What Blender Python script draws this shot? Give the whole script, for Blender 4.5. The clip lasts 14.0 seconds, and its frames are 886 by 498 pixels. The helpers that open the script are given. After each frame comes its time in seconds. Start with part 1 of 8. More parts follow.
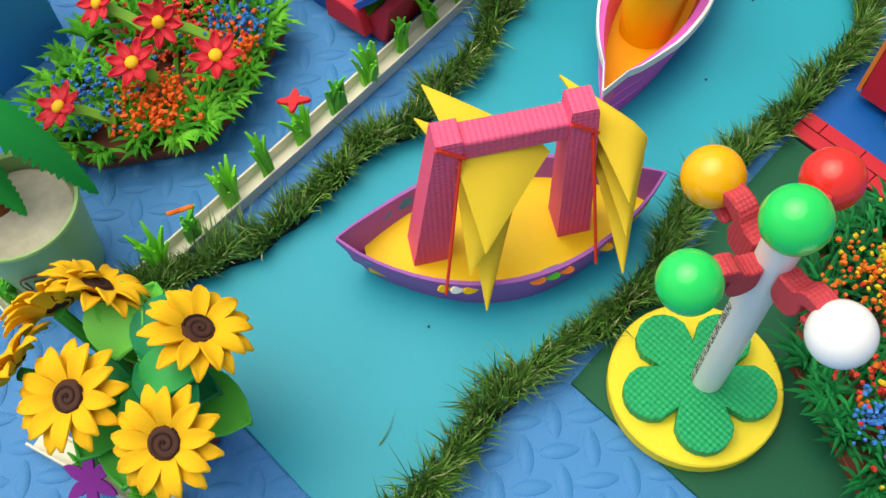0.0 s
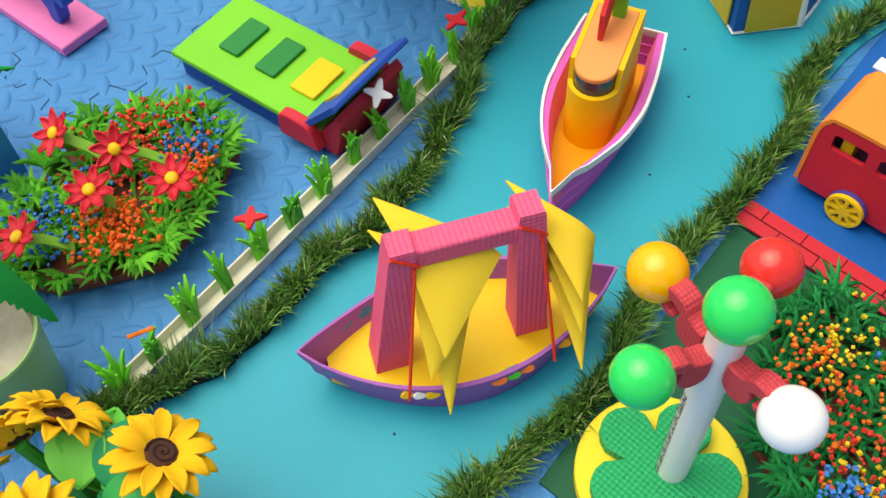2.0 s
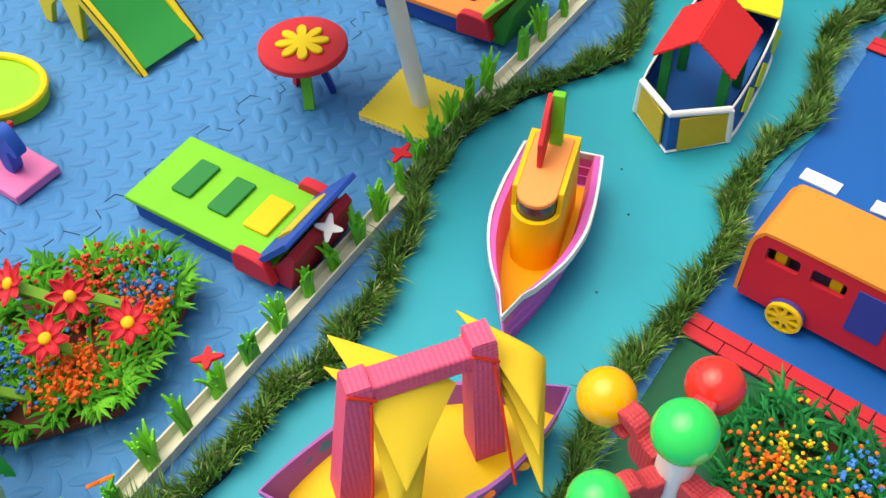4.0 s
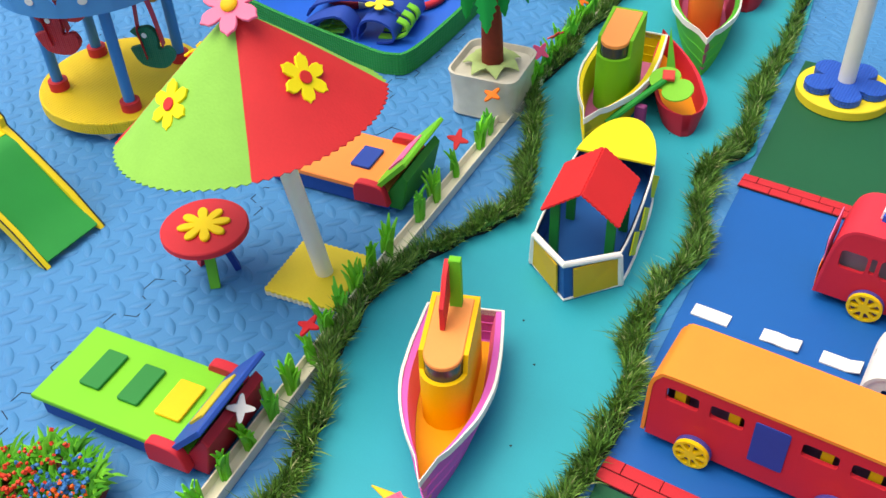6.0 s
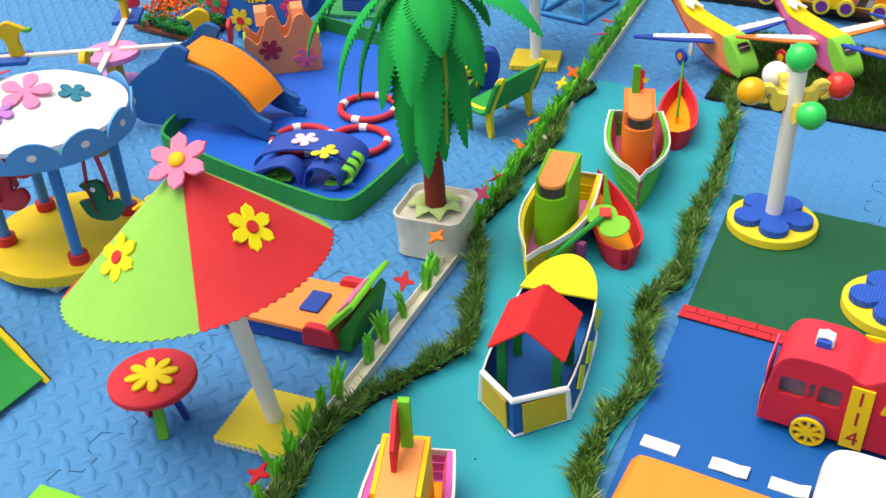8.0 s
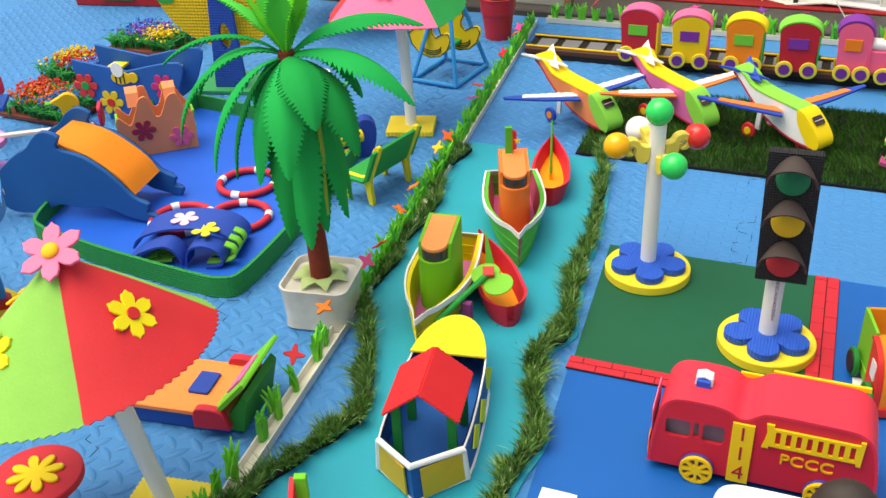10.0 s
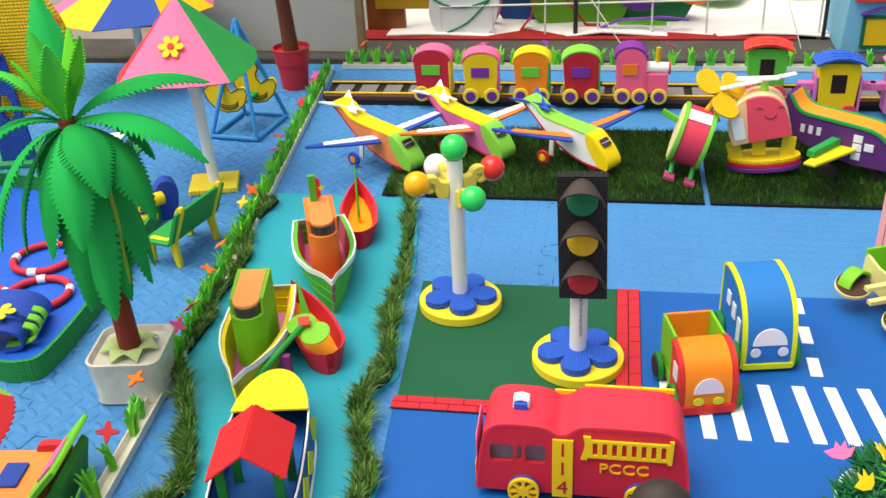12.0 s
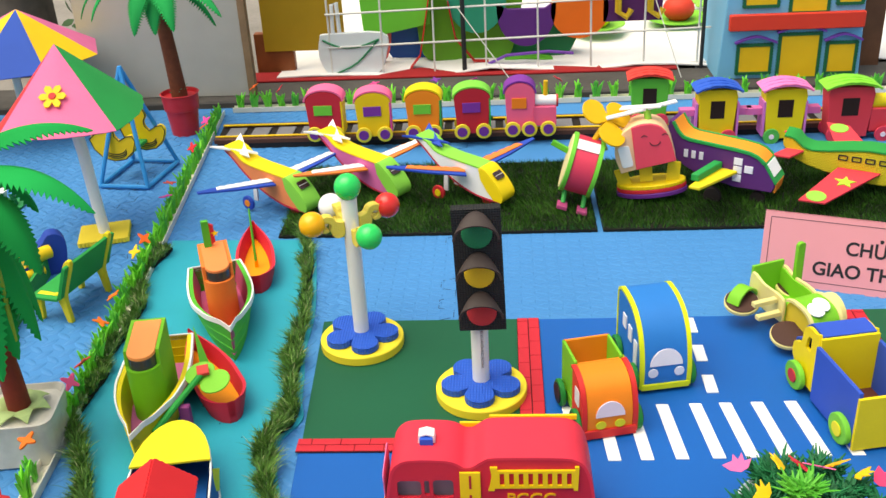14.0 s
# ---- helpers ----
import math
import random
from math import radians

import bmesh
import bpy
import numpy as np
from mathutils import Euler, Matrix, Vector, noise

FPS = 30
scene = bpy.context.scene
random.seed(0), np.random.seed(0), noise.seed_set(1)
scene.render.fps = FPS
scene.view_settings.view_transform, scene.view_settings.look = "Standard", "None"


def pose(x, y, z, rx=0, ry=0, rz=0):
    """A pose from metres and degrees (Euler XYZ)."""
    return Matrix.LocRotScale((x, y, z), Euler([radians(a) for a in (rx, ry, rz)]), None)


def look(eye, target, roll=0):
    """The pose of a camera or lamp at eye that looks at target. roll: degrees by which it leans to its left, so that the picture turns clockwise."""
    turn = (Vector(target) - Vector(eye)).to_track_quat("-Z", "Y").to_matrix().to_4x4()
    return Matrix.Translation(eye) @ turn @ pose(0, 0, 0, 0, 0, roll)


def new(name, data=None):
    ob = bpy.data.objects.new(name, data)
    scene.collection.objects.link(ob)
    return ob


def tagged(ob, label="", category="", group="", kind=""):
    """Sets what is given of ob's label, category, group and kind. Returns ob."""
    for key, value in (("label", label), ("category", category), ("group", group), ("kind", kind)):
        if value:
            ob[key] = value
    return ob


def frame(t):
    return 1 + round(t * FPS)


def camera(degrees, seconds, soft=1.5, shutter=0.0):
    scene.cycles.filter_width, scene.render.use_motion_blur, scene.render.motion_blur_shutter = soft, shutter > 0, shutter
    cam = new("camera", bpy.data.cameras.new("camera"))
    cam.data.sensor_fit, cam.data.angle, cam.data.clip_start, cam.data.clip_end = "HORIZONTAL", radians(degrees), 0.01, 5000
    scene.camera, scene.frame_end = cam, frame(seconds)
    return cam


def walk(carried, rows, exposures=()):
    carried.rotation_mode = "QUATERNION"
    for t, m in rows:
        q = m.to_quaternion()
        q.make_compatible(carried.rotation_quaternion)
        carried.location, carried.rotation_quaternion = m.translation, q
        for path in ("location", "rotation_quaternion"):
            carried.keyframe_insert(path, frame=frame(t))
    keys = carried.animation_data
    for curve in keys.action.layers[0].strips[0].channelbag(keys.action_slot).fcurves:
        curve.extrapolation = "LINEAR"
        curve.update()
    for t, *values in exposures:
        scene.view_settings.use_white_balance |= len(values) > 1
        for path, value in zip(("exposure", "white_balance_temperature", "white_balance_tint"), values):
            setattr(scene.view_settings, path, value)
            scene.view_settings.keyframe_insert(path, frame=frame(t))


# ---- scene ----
cam = camera(48.6, 14.0)
PATH = [
    (0, (0.126, 0.002, 0.607), (-0.61, 0.618, -1.147), -3.7),
    (0.5, (0.126, 0.004, 0.611), (-0.624, 0.654, -1.126), -3.6),
    (1, (0.128, 0.005, 0.613), (-0.638, 0.689, -1.103), -3.6),
    (1.5, (0.129, 0.006, 0.617), (-0.655, 0.737, -1.071), -3.5),
    (2, (0.132, 0.007, 0.62), (-0.675, 0.789, -1.034), -3.5),
    (2.5, (0.133, 0.009, 0.624), (-0.689, 0.832, -1.003), -3.4),
    (5, (0.14, 0.017, 0.661), (-0.713, 1.117, -0.775), -3.1),
    (5.5, (0.146, 0.021, 0.67), (-0.696, 1.19, -0.718), -3.3),
    (6, (0.145, 0.02, 0.675), (-0.689, 1.253, -0.66), -3.0),
    (6.5, (0.151, 0.017, 0.678), (-0.696, 1.314, -0.587), -3.0),
    (7, (0.152, 0.014, 0.682), (-0.708, 1.361, -0.52), -2.8),
    (7.5, (0.154, 0.013, 0.685), (-0.71, 1.398, -0.469), -2.7),
    (8, (0.156, 0.013, 0.687), (-0.675, 1.448, -0.431), -2.6),
    (10.5, (0.17, 0.009, 0.698), (-0.413, 1.635, -0.31), -2.8),
    (11, (0.176, 0.011, 0.697), (-0.315, 1.669, -0.309), -3.0),
    (11.5, (0.18, 0.012, 0.699), (-0.225, 1.7, -0.294), -3.0),
    (12, (0.186, 0.011, 0.7), (-0.14, 1.736, -0.258), -3.1),
    (12.5, (0.189, 0.009, 0.699), (-0.053, 1.768, -0.221), -3.0),
    (13, (0.195, 0.01, 0.701), (0.024, 1.783, -0.208), -3.3),
    (13.5, (0.194, 0.011, 0.701), (0.054, 1.788, -0.204), -3.2),
    (14, (0.194, 0.01, 0.699), (0.061, 1.791, -0.2), -3.1),
]
walk(cam, [(t, look(eye, target, roll)) for t, eye, target, roll in PATH], [(0.0, 0.34, 7250, 2), (5.0, 0.57, 7600, 4), (14.0, 0.64, 7500, 4)])

# ---- light ----
world = bpy.data.worlds.new("world")
scene.world = world
world.use_nodes = True
wn = world.node_tree
sky = wn.nodes.new("ShaderNodeTexSky")
sky.sky_type, sky.sun_disc = "NISHITA", False
sky.sun_elevation, sky.sun_rotation = radians(70), radians(-115)
sky.air_density, sky.dust_density, sky.ozone_density = 1.0, 4.0, 1.0
wn.nodes["Background"].inputs[1].default_value = 0.145
wn.links.new(sky.outputs[0], wn.nodes["Background"].inputs[0])
sun = new("sun", bpy.data.lights.new("sun", "SUN"))
sun.data.energy, sun.data.angle, sun.data.color = 1.7, radians(70), (1.0, 0.96, 0.90)
sun.matrix_world = look((-0.95, 0.45, 2.9), (0.0, 0.9, 0.0))

# ---- materials ----
def rgb(code):
    """Linear colour of a web colour."""
    vals = [int(code[i:i + 2], 16) / 255 for i in (1, 3, 5)]
    return tuple(c / 12.92 if c < 0.04045 else ((c + 0.055) / 1.055) ** 2.4 for c in vals) + (1.0,)


MATS = {}


def surface(code, rough=0.6, fine=700.0, relief=0.15, vary=0.10, blotch=18.0, weave=0.0, spec=0.35, metal=0.0, coat=0.0, island=0.0, glow_in=0.0, deep=0.9):
    """A procedural surface: colour with two scales of variation, fine relief, and an optional woven relief of that cell size."""
    key = (code, rough, fine, relief, vary, blotch, weave, spec, metal, coat, island, glow_in)
    if key in MATS:
        return MATS[key]
    mat = bpy.data.materials.new("surface")
    mat.use_nodes = True
    nt = mat.node_tree
    b = nt.nodes["Principled BSDF"]
    b.inputs["Roughness"].default_value = rough
    b.inputs["Specular IOR Level"].default_value = spec
    b.inputs["Metallic"].default_value = metal
    b.inputs["Coat Weight"].default_value = coat
    b.inputs["Coat Roughness"].default_value = 0.08
    if glow_in:
        b.inputs["Subsurface Weight"].default_value = glow_in
        b.inputs["Subsurface Radius"].default_value = (0.004, 0.004, 0.004)
    tc = nt.nodes.new("ShaderNodeTexCoord")
    big = nt.nodes.new("ShaderNodeTexNoise")
    big.inputs["Scale"].default_value, big.inputs["Detail"].default_value = blotch, 5
    small = nt.nodes.new("ShaderNodeTexNoise")
    small.inputs["Scale"].default_value, small.inputs["Detail"].default_value = fine, 3
    for n in (big, small):
        nt.links.new(tc.outputs["Object"], n.inputs["Vector"])
    add = nt.nodes.new("ShaderNodeMath")
    add.operation = "MULTIPLY_ADD"
    nt.links.new(small.outputs["Fac"], add.inputs[0])
    add.inputs[1].default_value = 0.45
    nt.links.new(big.outputs["Fac"], add.inputs[2])
    ramp = nt.nodes.new("ShaderNodeMapRange")
    ramp.inputs[1].default_value, ramp.inputs[2].default_value = 0.35, 1.1
    ramp.inputs[3].default_value, ramp.inputs[4].default_value = 1.0 - vary, 1.0 + vary * 0.6
    nt.links.new(add.outputs[0], ramp.inputs[0])
    value = ramp.outputs[0]
    if island:
        geo = nt.nodes.new("ShaderNodeNewGeometry")
        spread = nt.nodes.new("ShaderNodeMapRange")
        spread.inputs[3].default_value, spread.inputs[4].default_value = 1.0 - island, 1.0 + island
        nt.links.new(geo.outputs["Random Per Island"], spread.inputs[0])
        mul = nt.nodes.new("ShaderNodeMath")
        mul.operation = "MULTIPLY"
        nt.links.new(value, mul.inputs[0])
        nt.links.new(spread.outputs[0], mul.inputs[1])
        value = mul.outputs[0]
    tint = nt.nodes.new("ShaderNodeVectorMath")
    tint.operation = "SCALE"
    tint.inputs[0].default_value = rgb(code)[:3]
    nt.links.new(value, tint.inputs["Scale"])
    nt.links.new(tint.outputs[0], b.inputs["Base Color"])
    bump = nt.nodes.new("ShaderNodeBump")
    bump.inputs["Strength"].default_value, bump.inputs["Distance"].default_value = relief, 0.0006
    nt.links.new(small.outputs["Fac"], bump.inputs["Height"])
    last = bump
    if weave:
        sep = nt.nodes.new("ShaderNodeSeparateXYZ")
        nt.links.new(tc.outputs["Object"], sep.inputs[0])
        waves = []
        for axis in range(3):
            k = nt.nodes.new("ShaderNodeMath")
            k.operation = "MULTIPLY"
            k.inputs[1].default_value = 2 * math.pi / weave
            nt.links.new(sep.outputs[axis], k.inputs[0])
            s = nt.nodes.new("ShaderNodeMath")
            s.operation = "SINE"
            nt.links.new(k.outputs[0], s.inputs[0])
            waves.append(s)
        s1, s2 = nt.nodes.new("ShaderNodeMath"), nt.nodes.new("ShaderNodeMath")
        nt.links.new(waves[0].outputs[0], s1.inputs[0])
        nt.links.new(waves[1].outputs[0], s1.inputs[1])
        nt.links.new(s1.outputs[0], s2.inputs[0])
        nt.links.new(waves[2].outputs[0], s2.inputs[1])
        b2 = nt.nodes.new("ShaderNodeBump")
        b2.inputs["Strength"].default_value, b2.inputs["Distance"].default_value = deep, weave * 0.10
        nt.links.new(s2.outputs[0], b2.inputs["Height"])
        nt.links.new(bump.outputs[0], b2.inputs["Normal"])
        last = b2
    nt.links.new(last.outputs[0], b.inputs["Normal"])
    MATS[key] = mat
    return mat


def foam(code, **k):
    return surface(code, **k)


RED, DARKRED, PINK, ROSE = "#d52a36", "#b3202c", "#ee5f86", "#f472a4"
YELLOW, GOLD, ORANGE, PEACH = "#f2d21f", "#f0a80c", "#f57a1c", "#f79a55"
LIME, GREEN, DEEP, TEAL = "#7ccb2a", "#1f9a3c", "#0d6a35", "#16a0ac"
BLUE, SKYB, NAVY, PURPLE = "#1a53b8", "#4d93d6", "#1f3f9c", "#6b2d8c"
WHITE, CREAM, BROWN, BLACK = "#f0f0ee", "#efe9d8", "#7a3a25", "#1c1c1e"

# ---- shapes ----
from mathutils.geometry import tessellate_polygon

PI = math.pi


class Shape:
    """Vertices and faces that become one mesh."""

    def __init__(self):
        self.v, self.f = [], []

    def loft(self, rings, closed=True, caps=True):
        n, base = len(rings[0]), len(self.v)
        for r in rings:
            self.v += [Vector(p) for p in r]
        for k in range(len(rings) - 1):
            for i in range(n if closed else n - 1):
                j = (i + 1) % n
                a = base + k * n
                self.f.append((a + i, a + j, a + n + j, a + n + i))
        if caps:
            self.f.append(tuple(base + i for i in reversed(range(n))))
            self.f.append(tuple(base + (len(rings) - 1) * n + i for i in range(n)))
        return self

    def slab(self, pts, z0, z1, e=0.0006, m=None, holes=()):
        """A cut-out sheet between two heights, with softened rims; holes go right through."""
        start = len(self.v)
        if area(pts) < 0:
            pts = pts[::-1]
        if holes:
            loops = [list(pts)] + [h if area(h) < 0 else h[::-1] for h in holes]
            tris = tessellate_polygon([[Vector((x, y, 0)) for x, y in lp] for lp in loops])
            flat = [p for lp in loops for p in lp]
            n = len(flat)
            self.v += [Vector((x, y, z0)) for x, y in flat] + [Vector((x, y, z1)) for x, y in flat]
            for t in tris:
                a, b, c = (flat[i] for i in t)
                t = t if area([a, b, c]) > 0 else t[::-1]
                self.f.append(tuple(start + n + i for i in t))
                self.f.append(tuple(start + i for i in reversed(t)))
            k = 0
            for lp in loops:
                for i in range(len(lp)):
                    a, b = start + k + i, start + k + (i + 1) % len(lp)
                    self.f.append((a, b, b + n, a + n))
                k += len(lp)
        else:
            e = min(e, abs(z1 - z0) * 0.35)
            inner = inset(pts, e)
            ring = lambda p, z: [(x, y, z) for x, y in p]
            self.loft([ring(inner, z0), ring(pts, z0 + e), ring(pts, z1 - e), ring(inner, z1)])
        if m is not None:
            for i in range(start, len(self.v)):
                self.v[i] = m @ self.v[i]
        return self

    def box(self, c, s, e=0.0006, m=None):
        x, y, z = c
        a, b, h = (k / 2 for k in s)
        return self.slab([(x - a, y - b), (x + a, y - b), (x + a, y + b), (x - a, y + b)], z - h, z + h, e, m)

    def turned(self, prof, seg=24, m=None, sx=1.0, sy=1.0):
        """A body of revolution from (radius, height) pairs."""
        start = len(self.v)
        self.loft([[(r * sx * math.cos(2 * PI * i / seg), r * sy * math.sin(2 * PI * i / seg), z) for i in range(seg)] for r, z in prof])
        if m is not None:
            for i in range(start, len(self.v)):
                self.v[i] = m @ self.v[i]
        return self

    def ball(self, c, r, seg=24, sz=1.0):
        n = seg // 2
        prof = [(max(r * math.sin(PI * k / n), r * 0.01), -r * sz * math.cos(PI * k / n)) for k in range(n + 1)]
        return self.turned(prof, seg, Matrix.Translation(c))

    def tube(self, path, r, seg=8, r2=None):
        path = [Vector(p) for p in path]
        rings = []
        for i, p in enumerate(path):
            d = (path[min(i + 1, len(path) - 1)] - path[max(i - 1, 0)]).normalized()
            up = Vector((0, 0, 1)) if abs(d.z) < 0.9 else Vector((1, 0, 0))
            a = d.cross(up).normalized()
            b = a.cross(d)
            k = r if r2 is None else r + (r2 - r) * i / (len(path) - 1)
            rings.append([p + (a * math.cos(-2 * PI * j / seg) + b * math.sin(-2 * PI * j / seg)) * k for j in range(seg)])
        return self.loft(rings)

    def ribbon(self, path, y0, y1, t, e=0.0004, m=None):
        """A bent sheet: a line in the x-z plane given thickness, running from y0 to y1."""
        up, n = [], len(path)
        for i in range(n):
            a, b = path[max(i - 1, 0)], path[min(i + 1, n - 1)]
            dx, dz = b[0] - a[0], b[1] - a[1]
            k = math.hypot(dx, dz) or 1
            up.append((path[i][0] - dz / k * t, path[i][1] + dx / k * t))
        start = len(self.v)
        pts = list(path) + up[::-1]
        self.loft([[(x, y, z) for x, z in pts] for y in (y0, y1)])
        if m is not None:
            for i in range(start, len(self.v)):
                self.v[i] = m @ self.v[i]
        return self

    def sheet(self, grid, t):
        """A curved sheet of thickness t through a grid of points."""
        rows, cols, base = len(grid), len(grid[0]), len(self.v)
        pts = [[Vector(p) for p in r] for r in grid]
        nrm = []
        for i in range(rows):
            for j in range(cols):
                du = pts[min(i + 1, rows - 1)][j] - pts[max(i - 1, 0)][j]
                dv = pts[i][min(j + 1, cols - 1)] - pts[i][max(j - 1, 0)]
                k = du.cross(dv)
                nrm.append(k.normalized() if k.length > 1e-12 else Vector((0, 0, 1)))
        flat = [p for r in pts for p in r]
        n = len(flat)
        self.v += [p + k * t / 2 for p, k in zip(flat, nrm)] + [p - k * t / 2 for p, k in zip(flat, nrm)]
        at = lambda i, j: base + i * cols + j
        for i in range(rows - 1):
            for j in range(cols - 1):
                q = (at(i, j), at(i + 1, j), at(i + 1, j + 1), at(i, j + 1))
                self.f.append(q)
                self.f.append(tuple(k + n for k in reversed(q)))
        edge = [at(0, j) for j in range(cols)] + [at(i, cols - 1) for i in range(1, rows)] + [at(rows - 1, j) for j in range(cols - 2, -1, -1)] + [at(i, 0) for i in range(rows - 2, 0, -1)]
        for a, b in zip(edge, edge[1:] + edge[:1]):
            self.f.append((a, b, b + n, a + n))
        return self

    def add(self, other, m):
        base = len(self.v)
        self.v += [m @ p for p in other.v]
        self.f += [tuple(i + base for i in f) for f in other.f]
        return self

    def moved(self, m):
        self.v = [m @ p for p in self.v]
        return self

    def mesh(self, name, mat, smooth=38):
        me = bpy.data.meshes.new(name)
        me.from_pydata(self.v, [], self.f)
        me.materials.append(mat)
        me.shade_smooth()
        me.set_sharp_from_angle(angle=radians(smooth))
        me.update()
        return me


def area(p):
    return sum(p[i - 1][0] * p[i][1] - p[i][0] * p[i - 1][1] for i in range(len(p))) / 2


def inset(p, e):
    """The outline drawn in by e (counter-clockwise outlines)."""
    out, n = [], len(p)
    for i in range(n):
        a, b, c = p[i - 1], p[i], p[(i + 1) % n]
        u, w = Vector((b[0] - a[0], b[1] - a[1])), Vector((c[0] - b[0], c[1] - b[1]))
        u = u.normalized() if u.length else w.normalized()
        w = w.normalized() if w.length else u
        k = Vector((-u.y - w.y, u.x + w.x))
        if k.length < 1e-6:
            k = Vector((-u.y, u.x))
        k.normalize()
        s = e / max(0.5, k.x * -u.y + k.y * u.x)
        out.append((b[0] + k.x * s, b[1] + k.y * s))
    return out


def rect(x0, y0, x1, y1, r=0.0, n=4):
    if not r:
        return [(x0, y0), (x1, y0), (x1, y1), (x0, y1)]
    out = []
    for cx, cy, a in ((x1 - r, y0 + r, -90), (x1 - r, y1 - r, 0), (x0 + r, y1 - r, 90), (x0 + r, y0 + r, 180)):
        out += [(cx + r * math.cos(radians(a + 90 * k / n)), cy + r * math.sin(radians(a + 90 * k / n))) for k in range(n + 1)]
    return out


def disc(r, n=32, cx=0.0, cy=0.0, ry=None):
    return [(cx + r * math.cos(2 * PI * i / n), cy + (ry or r) * math.sin(2 * PI * i / n)) for i in range(n)]


def petals(n, r, r0, power=0.6, steps=10, turn=0.0):
    """A flower's outline with n round petals."""
    out = []
    for i in range(n * steps):
        a = 2 * PI * i / (n * steps)
        k = abs(math.cos(n * a / 2)) ** power
        out.append(((r0 + (r - r0) * k) * math.cos(a + turn), (r0 + (r - r0) * k) * math.sin(a + turn)))
    return out


def pointed(n, r, r0, mid=0.75, turn=0.0):
    """A flower's outline with n pointed petals."""
    out = []
    for i in range(n):
        for f, k in ((0, r), (0.1, r * 0.9), (0.25, r * mid), (0.38, r * mid * 0.8), (0.5, r0), (0.62, r * mid * 0.8), (0.75, r * mid), (0.9, r * 0.9)):
            a = 2 * PI * (i + f) / n + turn
            out.append((k * math.cos(a), k * math.sin(a)))
    return out


def star(n, r, r0, turn=PI / 2):
    return [((r if i % 2 == 0 else r0) * math.cos(turn + PI * i / n), (r if i % 2 == 0 else r0) * math.sin(turn + PI * i / n)) for i in range(2 * n)]


def pinked(pts, size=0.004, depth=0.0016):
    """An outline whose rim was cut with zigzag shears."""
    out, n, flip = [], len(pts), 0
    for i in range(n):
        a, b = Vector(pts[i]), Vector(pts[(i + 1) % n])
        k = max(1, round((b - a).length / size * 2))
        d = (b - a).normalized()
        for j in range(k):
            p = a + (b - a) * j / k + Vector((d.y, -d.x)) * (depth if flip else 0)
            flip ^= 1
            out.append((p.x, p.y))
    return out


def smooth_line(pts, n=4):
    """A flowing line through the points."""
    out = []
    for i in range(len(pts) - 1):
        p0, p1, p2, p3 = (Vector(pts[max(0, min(len(pts) - 1, i + k))]) for k in (-1, 0, 1, 2))
        for j in range(n):
            t = j / n
            out.append(tuple(0.5 * (2 * p1 + (p2 - p0) * t + (2 * p0 - 5 * p1 + 4 * p2 - p3) * t * t + (3 * p1 - p0 - 3 * p2 + p3) * t ** 3)))
    return out + [tuple(pts[-1])]


def thing(name, m, label, category, group=""):
    ob = new(name)
    ob.empty_display_size = 0.01
    ob.matrix_world = m
    return tagged(ob, label, category, group)


def part(name, shape, mat, parent, label="", smooth=38):
    ob = new(name, shape.mesh(name, mat, smooth) if isinstance(shape, Shape) else shape)
    ob.parent = parent
    if label:
        ob["label"] = label
    return ob


def solid(name, shape, mat, label, category, m=None, kind="", group="", smooth=38):
    ob = new(name, shape.mesh(name, mat, smooth))
    if m is not None:
        ob.matrix_world = m
    return tagged(ob, label, category, group, kind)


def lettering(text, size, depth=0.0002, align="LEFT", wide=1.0, bold=0.0):
    """Built-in lettering as a mesh lying in the x-y plane."""
    cu = bpy.data.curves.new("letters", "FONT")
    cu.body, cu.size, cu.extrude, cu.align_x, cu.offset = text, size, depth, align, bold
    ob = bpy.data.objects.new("letters", cu)
    me = bpy.data.meshes.new_from_object(ob)
    for p in me.vertices:
        p.co.x *= wide
    bpy.data.objects.remove(ob)
    return me


def letters(name, text, size, mat, parent, m, depth=0.0002, align="LEFT", wide=1.0, label="", bold=0.0):
    me = lettering(text, size, depth, align, wide, bold)
    me.materials.append(mat)
    ob = new(name, me)
    ob.parent = parent
    ob.matrix_basis = m
    if label:
        ob["label"] = label
    return ob


UPRIGHT = pose(0, 0, 0, 90)  # x stays, y becomes up, a sheet's thickness points to -y

# ---- ground and sheets ----
MAT = foam("#3d82be", rough=0.55, relief=0.25, vary=0.10, blotch=6, weave=0.0017, deep=0.3)
g = Shape()
g.slab(rect(-40, -40, 40, 60), -0.5, -0.010)
solid("ground", g, surface("#8b8680", rough=0.9, fine=90, relief=0.5, vary=0.35, blotch=5), "grey worn concrete ground round the mats", "ground", kind="structure")
floor = solid("floor", Shape().slab(rect(-2.4, -0.9, 1.6, 2.135), -0.010, 0.0, 0.003), MAT, "blue interlocking foam mats with raised leaf tread", "floor mat", kind="structure")

